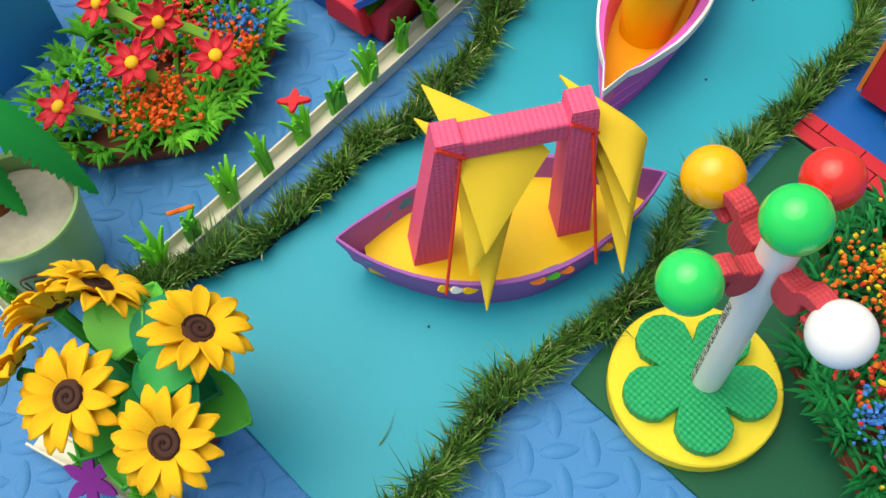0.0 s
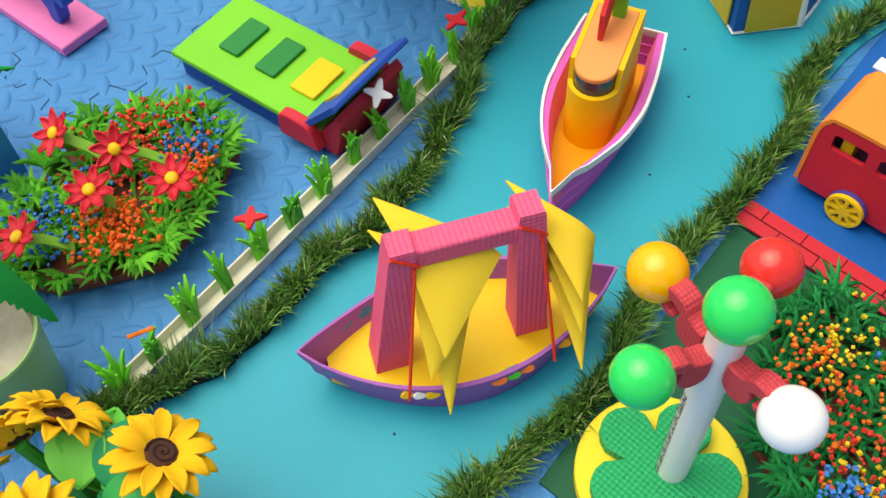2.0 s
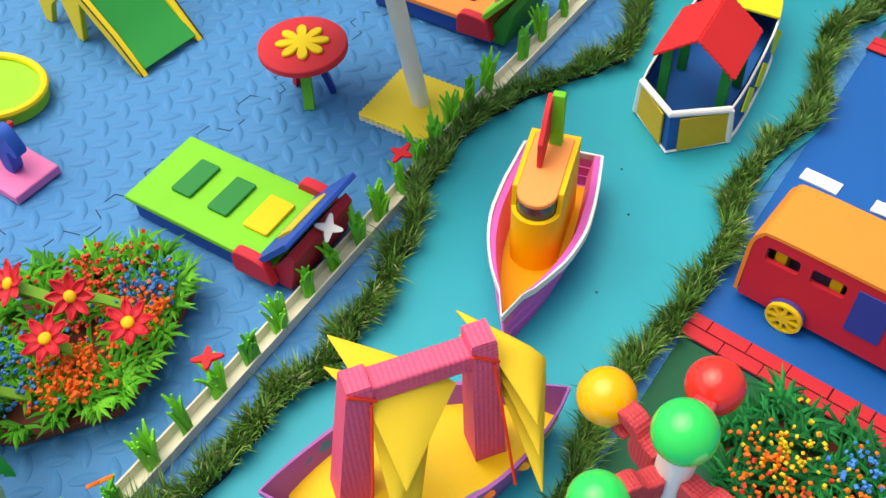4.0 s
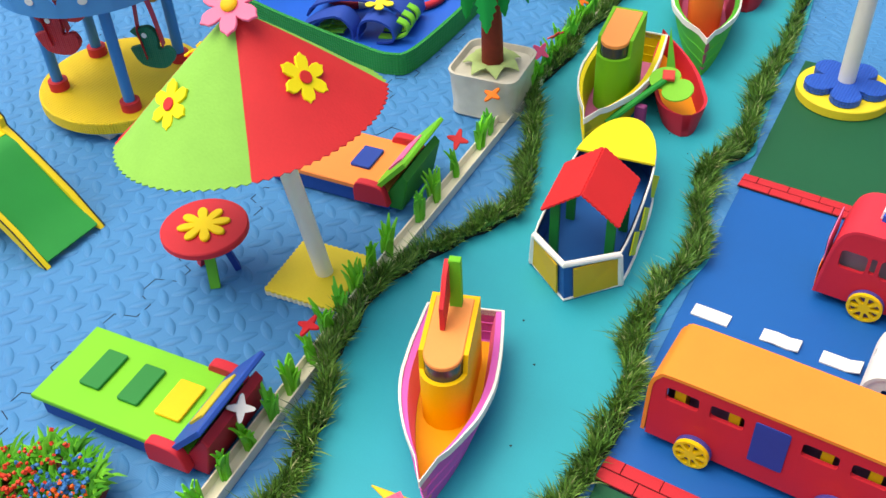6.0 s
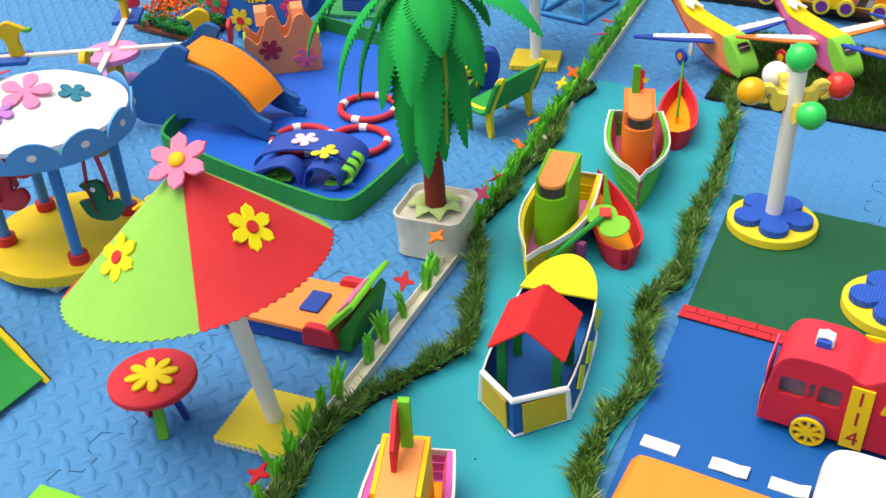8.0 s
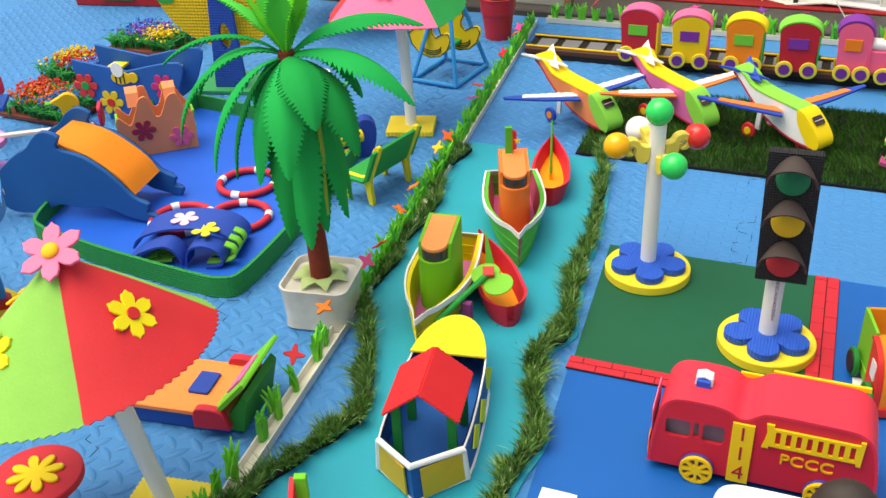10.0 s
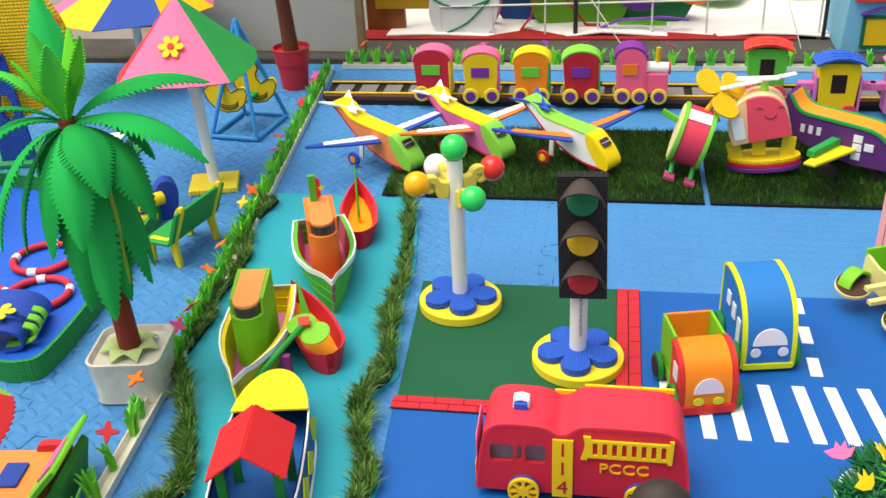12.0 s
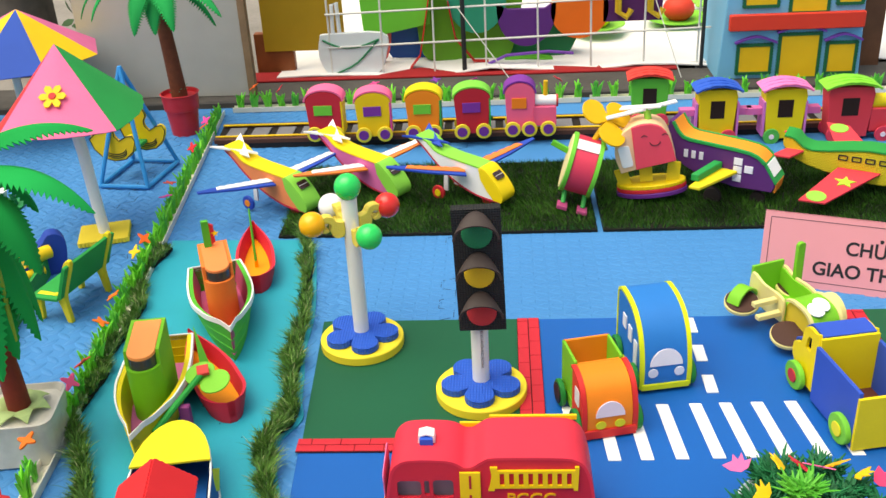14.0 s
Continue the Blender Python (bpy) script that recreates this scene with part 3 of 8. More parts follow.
def ferry(x, y, turn, length, width, height, outer, inner, rim, deck, cabin, roof, cab_at, cab_h, label, flag):
    ob = thing("toy_boat", pose(x, y, 0.0034, 0, 0, turn), label, "boat", "toy boats on the river")
    hull(ob, length, width, height, outer, inner, rim, deck, 0.012)
    w, r0, ln = 0.0205, 0.0205, 0.060
    arc = lambda r, x0: [(x0 + r * math.cos(a), r * math.sin(a)) for a in [PI / 2 - PI * k / 14 for k in range(15)]]
    outer_line = [(cab_at - ln, w)] + arc(w, cab_at) + [(cab_at - ln, -w)]
    inner_line = [(cab_at - ln + 0.004, w - 0.004)] + arc(w - 0.004, cab_at) + [(cab_at - ln + 0.004, -w + 0.004)]
    # the front is cut lower than the sides, so that the roof sits in a notch
    def wall(line, dz):
        return [(px, py, cab_h - 0.018 if px > cab_at + 0.003 else cab_h + dz + (cab_at - px) * 0.12) for px, py in line]
    s = Shape().loft([[(px, py, 0.011) for px, py in outer_line], wall(outer_line, 0), wall(inner_line, 0), [(px, py, 0.02) for px, py in inner_line]], caps=False)
    part("cabin", s, cabin, ob)
    rf = [(cab_at - ln + 0.002, w - 0.0042)] + arc(w - 0.0042, cab_at) + [(cab_at - ln + 0.002, -w + 0.0042)]
    slope = pose(0, 0, 0, 0, 6, 0)
    part("roof", Shape().slab([(px - cab_at, py) for px, py in rf], 0, 0.005, 0.0008, Matrix.Translation((cab_at, 0, cab_h - 0.004)) @ slope), roof, ob)
    part("window", Shape().loft([[(px * 0.985 + cab_at * 0.015, py * 0.97, z) for px, py in inner_line[1:-1]] for z in (cab_h - 0.024, cab_h - 0.003)], closed=False, caps=False), surface("#3b3a3c", rough=0.15, spec=0.6), ob, "dark clear-plastic window")
    if flag:
        fb, fr, fh = flag
        tall = 0.058 if not fh else 0.046
        part("mast", Shape().box((cab_at - ln + 0.010, 0.002 if not fh else -0.006, cab_h + tall / 2 - 0.001), (0.007, 0.010, tall), 0.0006), fb, ob)
        if not fh:
            part("flag", Shape().slab([(0, 0.050), (0.001, 0.016), (0.008, 0.008), (0.020, 0.002), (0.030, -0.002), (0.030, 0.022), (0.022, 0.030), (0.014, 0.042)], -0.0022, 0.0022, 0.0005, Matrix.Translation((cab_at - ln + 0.010, -0.0045, cab_h + 0.006)) @ UPRIGHT), fr, ob, "red foam flag")
            return ob
        part("flag", Shape().slab([(-.003, 0), (-.010, .003), (-.011, .027), (-.004, .033), (.003, .029), (.003, .004)], -0.002, 0.002, 0.0005, Matrix.Translation((cab_at - ln + 0.010, 0.002, cab_h + 0.008)) @ pose(0, 0, 0, 90, 0, 90)), fr, ob)
        if fh:
            part("flag_star", Shape().slab(star(5, 0.0055, 0.0022), 0, 0.0012, 0.0002, Matrix.Translation((cab_at - ln + 0.0122, 0.006, cab_h + 0.025)) @ pose(0, 0, 0, 90, 0, 90)), foam(YELLOW), ob)
    return ob


ferry(-.1563, .4597, -68.9, .184, .076, .037, foam("#d95fc0"), foam(ROSE), WHITEF, foam("#e5a00e"), foam("#f0bd10"), foam(PEACH), .004, .086, "pink toy boat with yellow cabin and white rim on the river", (foam("#6cc02c"), foam(RED), False))
ferry(-.2340, .9597, -81.6, .213, .079, .042, foam("#e3cc1e"), foam("#c9b820"), WHITEF, foam("#b05a86"), foam("#6fbb22"), foam(PEACH), .010, .098, "yellow toy boat with tall lime cabin and white rim", None)
ferry(-.2010, 1.170, -69.5, .2005, .083, .042, foam("#4fb534"), foam("#b04a6a"), WHITEF, foam("#b8507a"), foam("#ef7a30"), foam("#f58a4c"), .006, .096, "green toy boat with orange cabin and small flag", (foam("#4fae2f"), foam(RED), True))


def rowboat(x, y, turn, length, oars, label):
    ob = thing("rowboat", pose(x, y, 0.0034, 0, 0, turn), label, "rowing boat", "red rowing boats")
    redf = foam("#d0263c")
    w, h, n = 0.057, 0.03, 26
    fl = foam("#f09a14")
    prof = lambda k, z, lift: [((-length / 2 + length * i / n) + 0.008 * lift * (i == n), s * (w / 2 * k * math.sin(min(1, (1 - i / n) / 0.62) * PI / 2) ** 0.9 * math.sin(min(1, (i / n + .004) / 0.22) * PI / 2) ** 0.5 + 0.0008), z + lift * 0.008 * (i / n) ** 2) for s, rg in ((-1, range(n + 1)), (1, range(n, -1, -1))) for i in rg]
    part("hull", Shape().loft([prof(0.7, 0, 0), prof(0.88, h * 0.5, .5), prof(1, h, 1), prof(0.84, h, 1), prof(0.66, 0.008, .2)], caps=False), redf, ob)
    part("deck", Shape().slab([(p[0], p[1]) for p in prof(0.72, 0.008, 0)][1:-1], 0.006, 0.0082, 0.0002), fl, ob)
    part("keel", Shape().slab([(p[0], p[1]) for p in prof(0.7, 0, 0)], 0, 0.002, 0.0002), redf, ob)
    part("post", Shape().box((-0.012, 0, 0.021), (0.006, 0.005, 0.028)), foam(GOLD), ob)
    if oars:
        part("post", Shape().box((0.012, 0, 0.019), (0.006, 0.005, 0.024)), foam(GOLD), ob)
    return ob


rb = rowboat(-.195, 1.338, 104, .172, False, "red rowing boat with orange floor and upright green oar")
part("oar", Shape().tube([(-.016, 0, .02), (-.010, 0, .055), (.006, .0, .098)], .0022, 8, .0014), foam("#57b02c"), rb, "green foam oar")
rb = rowboat(-.180, 1.016, 121.4, .172, True, "red rowing boat with orange floor and green oars")
part("oar", Shape().sheet([[(.004 + .03 * f, .004 + k * .006 * (1 - f), .03 + .045 * f) for k in (-1, 0, 1)] for f in (0, .3, .6, .9, 1)], .0018), foam("#57b02c"), rb, "green foam blade")
pd = thing("paddle", pose(-.196, .930, .040, 0, 0, 0), "long green paddle with lime blade propped across two boats", "paddle")
part("shaft", Shape().tube([(-.0115, -.050, -.004), (.0246, .039, .018)], .0042, 8, .0034), foam("#1f9a3c"), pd)
part("blade", Shape().slab(petals(2, .030, .012, 0.9, 14, 0.0), -.001, .0012, .0004, Matrix.Translation((.030, .036, .012)) @ pose(0, 0, 0, 14, 6, -32)), foam("#7cc83a"), pd)
part("knob", Shape().box((0, 0, 0), (.014, .014, .005), .0008, Matrix.Translation((.0246, .039, .020)) @ pose(0, 0, 0, 20, 0, 20)), foam("#d8413c"), pd)
part("hook", Shape().box((.012, -.006, -.016), (.012, .008, .036), .001), foam("#8a3a74"), pd)

hb = thing("house_boat", pose(-.1520, .742, 0.0034, 0, 0, -80.5), "yellow and blue house boat with red gable roof", "boat", "toy boats on the river")
FR = [(-.137, 0)] + [(-.045 - .092 * math.cos(radians(a)), .0455 * math.sin(radians(a)) ** 1.0) for a in (8, 17, 27, 38, 50, 63, 77)] + [(-.045, .0462), (-.01, .0475), (.03, .048), (.055, .0472), (.074, .0455), (.116, .0)]
plan = FR + [(x, -y) for x, y in FR[-2:0:-1]]
scale_in = lambda k: [(x * k, y * k) for x, y in plan]
blueb = foam("#1a5aa8")
part("hull", Shape().loft([[(x * .94, y * .99, 0) for x, y in plan], [(x, y * .93, .042 + (.010 if x > .1 else .004 * max(0, -x / .137))) for x, y in plan]], caps=False), blueb, hb)
part("lining", Shape().loft([[(x * .965, y * .87, .042 + (.010 if x > .1 else .004 * max(0, -x / .137))) for x, y in plan], [(x * .90, y * .93, .006) for x, y in plan]], caps=False), foam("#164f96"), hb)
part("deck", Shape().slab([(x * .905, y * .94) for x, y in plan], 0.0, 0.007), foam("#0f5aa6"), hb)
for sgn in (1, -1):
    a, b = Vector((.116, 0)), Vector((.072, .046 * sgn))
    skin = lambda p, z, o: (p.x * (.94 + .06 * z / .042) + o * .72, p.y * (.99 - .06 * z / .042) + o * .69 * sgn, z)
    quad = lambda p, q, z0, z1, o: [skin(p, z0, o), skin(q, z0, o), skin(q, z1, o), skin(p, z1 + .006, o)]
    p1, q1 = a.lerp(b, .16), a.lerp(b, .96)
    s = Shape().loft([quad(p1, q1, .003, .040, .0008), quad(p1, q1, .003, .040, .0026)])
    part("bow_panel", s, foam("#dfb52c"), hb, "yellow bow panel")
    for x in (-.065, -.01, .03):
        part("diamond", Shape().slab([(-.019, 0), (0, -.015), (.019, 0), (0, .015)], 0, .0016, .0003, Matrix.Translation((x, sgn * (.0465 if x > -.04 else .0425), .022)) @ pose(0, 0, 0, 86 if sgn < 0 else -86, 0, -4 * sgn if x < -.04 else 0)), foam("#c8d42c"), hb)
ed = [(x, y * .93, .043 + (.010 if x > .1 else .004 * max(0, -x / .137))) for x, y in plan]
part("rim", Shape().tube(ed + ed[:1], .0012, 6), WHITEF, hb, "thin white edging")
part("bow_rim", Shape().tube([(x, y, z) for x, y, z in ed if x > .06], .0034, 10), WHITEF, hb, "thick white felt roll along the bow")
low = [(x * .945, y, .002) for x, y in plan]
part("rim", Shape().tube(low + low[:1], .0016, 6), WHITEF, hb, "white felt lower edging")
part("rim", Shape().tube([(.074, .0425, .042), (.0705, .0455, .003)], .0032, 6), WHITEF, hb)
part("rim", Shape().tube([(.074, -.0425, .042), (.0705, -.0455, .003)], .0032, 6), WHITEF, hb)
part("stern_cover", Shape().slab([(x, y * .95) for x, y in plan if x < -.05], .046, .0495, .0006, pose(0, 0, 0, 0, 2, 0)), foam("#f2e02a"), hb, "bright yellow foam stern cover")
for x in (.055, -.003):
    for y in (.028, -.028):
        part("post", Shape().box((x, y, .040), (.005, .009, .068)), foam("#1c8a3a"), hb, "green foam post")
RF = foam("#d3232b", rough=0.7, relief=0.5)
for sgn in (1, -1):
    out = pinked(rect(-.038, 0, .040, .047), .006, .0012)
    part("roof_panel", Shape().slab(out, 0, .0024, .0004, Matrix.Translation((.030, 0, .100)) @ pose(0, 0, 0, -38 if sgn > 0 else 180 + 38, 0, 0) @ (Matrix.Identity(4) if sgn > 0 else Matrix.Translation((0, 0, -.0024)))), RF, hb, "red foam roof panel")

sh = thing("sailing_ship", pose(-.103, .2475, 0.0034, 0, 0, 58.9), "purple sailing ship with pink masts and yellow sails", "ship")
PUR = foam("#a05cae", rough=0.5)
SL, SW, n = 0.224, 0.098, 20
def lens_half(f):
    return SW / 2 * math.sin(PI * f) ** 0.85
def ship_ring(k, z0, rise, kx=1.0):
    up = [((-SL / 2 + SL * i / n) * kx, lens_half(i / n) * k + .0006, z0 + rise * (2 * i / n - 1) ** 4) for i in range(n + 1)]
    return [(x, -y, z) for x, y, z in up] + up[::-1]
part("hull", Shape().loft([ship_ring(.93, 0, 0, .86), ship_ring(1, .030, .016), ship_ring(1, .034, .016), ship_ring(.93, .034, .016, .98), ship_ring(.80, .013, .004, .93)], caps=False), PUR, sh)
part("keel", Shape().slab([(x, y) for x, y, z in ship_ring(.93, 0, 0, .86)], 0, .002, .0002), PUR, sh)
part("deck", Shape().slab([(x, y) for x, y, z in ship_ring(.84, 0, 0, .94)][1:-1], .012, .0165, .0004), foam("#efc81c", rough=0.5), sh, "yellow foam deck")
for sgn in (1, -1):
    for f in (.09, .155, .225, .30, .60, .78, .86):
        i = f * n
        x, y = -SL / 2 + SL * f, sgn * (lens_half(f) * .872 + .0002)
        x2, y2 = -SL / 2 + SL * (f + .02), sgn * (lens_half(f + .02) * .872 + .0002)
        a = math.degrees(math.atan2(y2 - y, x2 - x))
        z = .0265 + .012 * (2 * f - 1) ** 4
        part("porthole", Shape().slab(disc(.0064, 16, ry=.0042), -.0006, .0006, .0002, Matrix.Translation((x, y, z)) @ pose(0, 0, 0, 90 - 17 * sgn, 0, a)), surface("#3d86ac", rough=0.5), sh, "oval hole through which the river shows")
PK = foam("#ea5a82", weave=0.0034, deep=0.55)
for u, ut, top_z in ((-.053, -.036, .143), (.047, .044, .150)):
    s = Shape().loft([[(uu + a * k, b * k2 + yy, z) for a, b in ((-1, -1), (1, -1), (1, 1), (-1, 1))] for z, k, k2, uu, yy in ((.016, .0115, .012, u, -.002), (top_z - .003, .0085, .0095, ut, 0), (top_z, .0078, .0088, ut, 0))])
    part("mast", s, PK, sh, "pink woven-textured foam mast")
    for sg in (1, -1):
        part("rope", Shape().tube([(ut + .006, -.011 * sg, .128), (u + .004, -.045 * sg - .003, .034)], .0011, 6), surface("#e5391c", rough=0.6), sh, "thin red cord")
    part("rope", Shape().tube([(ut + .0095, -.0105, .128), (ut - .008, -.0105, .142)], .0011, 6), surface("#e5391c", rough=0.6), sh)
part("crossbeam", Shape().box((.004, 0, .132), (.078, .017, .016), .001), PK, sh, "pink woven-textured foam beam")
SAIL = foam("#eecb3a", rough=0.75, vary=0.05, spec=0.2)
for u0, zz, near, fall, far, wl, wr, back, fore, roll, rise in (
        (-.011, .123, .043, .041, .042, .0215, .038, .032, .013, .5, .022), (-.013, .106, .044, .046, .036, .020, .032, .037, .021, .6, .016), (-.012, .086, .056, .056, .046, .016, .040, .028, .014, 2.3, .008),
        (.068, .122, .036, .026, .040, .0145, .048, .027, .002, 2.5, .010), (.070, .104, .044, .034, .036, .0145, .045, .029, .005, 2.5, .006), (.071, .085, .054, .046, .046, .0145, .042, .026, .007, 2.5, .002)):
    rowsg = []
    for i in range(17):
        s_ = -1 + 2 * i / 16
        k_ = 1 - abs(s_)
        row_ = []
        for k in range(17):
            q = -1 + 2 * k / 16
            drop = fall * max(0, s_) ** 1.1 - rise * max(0, -s_) ** .45
            if q < 0:
                du, dz = q * wl * k_, 0.0
            else:
                rad = wr * k_ / roll + .0002
                du, dz = rad * math.sin(q * roll), -rad * (1 - math.cos(q * roll))
            row_.append((u0 + du - back * max(0, -s_) - fore * max(0, s_), -.007 - s_ * (near if s_ > 0 else far), zz - drop + dz))
        rowsg.append(row_)
    part("sail", Shape().sheet(rowsg, .0016), SAIL, sh, "folded yellow foam sail")
for u, c in ((-.048, "#f0c020"), (-.040, "#f2f2f2"), (-.032, "#f0c020"), (.012, "#ef7a30"), (.022, "#4fb534"), (.032, "#ef7a30"), (.062, "#e0a020"), (.070, "#ef7a30")):
    f = (u + SL / 2) / SL
    part("hull_flower", Shape().slab(disc(.0058, 14, ry=.0034), 0, .002, .0004, Matrix.Translation((u, -lens_half(f) * .98 - .0004, .028)) @ pose(0, 0, 0, 62, 0, (u * -220))), foam(c), sh)


# ---- vehicles ----
def spoked(r, tyre, rim, inner=None):
    """A spoked foam wheel facing -y: a backing disc and a pierced front."""
    w = []
    holes = []
    for k in range(8):
        a0, a1 = 2 * PI * k / 8 + 0.13, 2 * PI * (k + 1) / 8 - 0.13
        holes.append([(r * .34 * math.cos(a0 + .1), r * .34 * math.sin(a0 + .1)), (r * .80 * math.cos(a0), r * .80 * math.sin(a0)), (r * .83 * math.cos((a0 + a1) / 2), r * .83 * math.sin((a0 + a1) / 2)), (r * .80 * math.cos(a1), r * .80 * math.sin(a1)), (r * .34 * math.cos(a1 - .1), r * .34 * math.sin(a1 - .1))])
    return (Shape().slab(disc(r, 32), 0, .0045, .0006, UPRIGHT), Shape().slab(disc(r * .97, 32), .0047, .0085, 0, UPRIGHT, holes))


def add_spoked(ob, x, y, z, r, back, front):
    a, b = spoked(r, None, None)
    w = part("wheel", a, back, ob)
    w.matrix_basis = Matrix.Translation((x, y, z))
    part("spokes", b, front, w, "pierced yellow spokes")


def plain_wheel(ob, m, r, t, tyre, hub=None, k=.55):
    w = part("wheel", Shape().slab(disc(r, 28), 0, t, .001, UPRIGHT), tyre, ob)
    w.matrix_basis = m
    if hub:
        part("hub", Shape().slab(disc(r * k, 20), t, t + .0016, .0004, UPRIGHT), hub, w)
    return w


REDV, ORV, YEV, PUV = foam("#cc2438"), foam("#f08a34"), foam("#efc81c"), foam("#4a3f94")
DARKGLASS = surface("#3a2430", rough=0.2, spec=0.6)

bus = thing("toy_bus", pose(0, 0, 0.0032), "red foam bus with orange roof and yellow wheels", "bus", "toy vehicles on the road")
BX0, BX1, BT = -.003, .192, .084
prof = rect(BX0, .009, BX1, BT, .016, 5)
prof = [(x, .009) if z < .03 and (x < BX0 + .02 or x > BX1 - .02) else (x, z) for x, z in prof]
wins = [rect(.009, .058, .036, .073, .003), rect(.045, .058, .072, .073, .003), rect(.116, .058, .143, .073, .003), rect(.152, .058, .179, .073, .003)]
for y0, nm in ((.527, "side_panel"), (.584, "side_panel")):
    part(nm, Shape().slab(prof, 0, .004, 0, Matrix.Translation((0, y0, 0)) @ UPRIGHT, wins), REDV, bus)
top = smooth_line([(BX0 - .001, .012), (BX0, .05), (BX0 + .001, .070), (BX0 + .006, .080), (BX0 + .017, BT), (.09, BT + .0005), (BX1 - .017, BT), (BX1 - .006, .080), (BX1 - .001, .070), (BX1, .05), (BX1 + .001, .012)], 3)
part("roof", Shape().ribbon(top, .5225, .5845, .0032), ORV, bus, "orange foam sheet bent over roof and ends")
part("floor_panel", Shape().box((.0945, .5535, .013), (.190, .052, .004)), PUV, bus)
part("door", Shape().slab(rect(.080, .030, .107, .076, .002), 0, .001, .0003, Matrix.Translation((0, .5228, 0)) @ UPRIGHT), foam("#2c3f9e"), bus, "blue door")
# added pale panel close behind the windows, so the dark inside looks lighter
part("interior_panel", Shape().box((.0945, .5475, .050), (.180, .003, .056)), foam("#8f6aa0"), bus, "mauve panel added behind the windows to lighten the inside")
for x in (.011, .055, .126, .161):
    part("seat", Shape().box((x + .008, .537, .050), (.009, .014, .050), .001), foam("#e8b81c"), bus, "yellow foam seat back")
for x in (.039, .150):
    add_spoked(bus, x, .523, .0152, .0152, PUV, YEV)
    plain_wheel(bus, Matrix.Translation((x, .592, .0152)), .0152, .006, PUV)

fire = thing("fire_engine", pose(0, 0, 0.0032), "red foam fire engine with yellow ladder and spoked wheels", "fire engine", "toy vehicles on the road")
FP = smooth_line([(.069, .010), (.072, .045), (.077, .074), (.084, .086), (.096, .0905), (.122, .0905), (.136, .088), (.146, .082), (.156, .0825), (.166, .0895), (.178, .093), (.236, .0925), (.254, .089), (.264, .076), (.270, .045), (.272, .010)], 3)
fw = [rect(.081, .047, .1045, .068, .004), rect(.1075, .050, .1125, .068, .0015), rect(.1160, .047, .136, .069, .004)]
# added panel again, catching daylight through the cab windows
part("interior_panel", Shape().box((.112, .7685, .056), (.066, .003, .040)), foam("#a08a9a"), fire, "greyish mauve panel added behind the windows to lighten the inside")
for y0 in (.759, .818):
    part("side_panel", Shape().slab(FP, 0, .004, 0, Matrix.Translation((0, y0, 0)) @ UPRIGHT, fw), REDV, fire)
part("roof", Shape().ribbon(FP, .7545, .8185, .0030), foam("#dd3046"), fire, "red foam sheet bent over roof and ends")
part("windscreen", Shape().slab(rect(-.024, .046, .024, .080, .006), 0, .001, .0003, Matrix.Translation((.0685, .787, 0)) @ pose(0, 0, 0, 90, 7, -90)), foam("#e884b8"), fire, "pink windscreen frame")
part("windscreen", Shape().slab(rect(-.018, .052, .018, .074, .004), 0, .001, .0003, Matrix.Translation((.0672, .787, 0)) @ pose(0, 0, 0, 90, 7, -90)), DARKGLASS, fire, "dark windscreen")
part("bumper", Shape().slab(rect(-.026, .012, .026, .040, .004), 0, .001, .0003, Matrix.Translation((.0665, .787, 0)) @ pose(0, 0, 0, 90, 3, -90)), ORV, fire, "orange front panel")
part("floor_panel", Shape().box((.170, .787, .013), (.19, .055, .004)), foam("#5a1422"), fire)
part("number_plate_panel", Shape().slab(rect(.1425, .008, .1625, .080), 0, .0022, .0004, Matrix.Translation((0, .7545, 0)) @ UPRIGHT), YEV, fire, "yellow foam panel with cut numerals")
for k, ch in enumerate("114"):
    letters("numeral", ch, .023, foam("#b01c2e"), fire, Matrix.Translation((.1525, .7521, .0605 - .0235 * k)) @ UPRIGHT, .0003, "CENTER", 1.0)
rungs = [rect(.181 + .0092 * k, .064, .1855 + .0092 * k, .079, .0006) for k in range(8)]
lad = [(.170, .058), (.176, .058), (.176, .061), (.252, .061), (.252, .058), (.256, .058), (.257, .086), (.253, .086), (.253, .082), (.179, .082), (.179, .086), (.172, .086), (.1735, .076), (.172, .066)]
part("ladder", Shape().slab(lad, 0, .0026, 0, Matrix.Translation((0, .7545, 0)) @ UPRIGHT, rungs), YEV, fire, "yellow foam ladder")
part("ladder", Shape().box((.215, .820, .095), (.088, .003, .006)), YEV, fire)
part("ladder", Shape().box((.152, .820, .087), (.022, .003, .006)), YEV, fire)
letters("lettering", "PCCC", .0165, foam("#f0b81c"), fire, Matrix.Translation((.187, .7543, .0415)) @ UPRIGHT, .0010, "LEFT", 1.12)
part("beacon", Shape().box((.110, .783, .097), (.013, .012, .009), .001), foam("#1f56c8"), fire, "blue beacon")
part("beacon", Shape().ribbon([(.1035, .0945), (.104, .102), (.110, .1035), (.116, .102), (.1165, .0945)], .780, .792, .002), WHITEF, fire, "white beacon cover")
for x in (.1145, .2285):
    add_spoked(fire, x, .755, .0162, .0162, PUV, YEV)
    plain_wheel(fire, Matrix.Translation((x, .826, .0162)), .0162, .006, PUV)

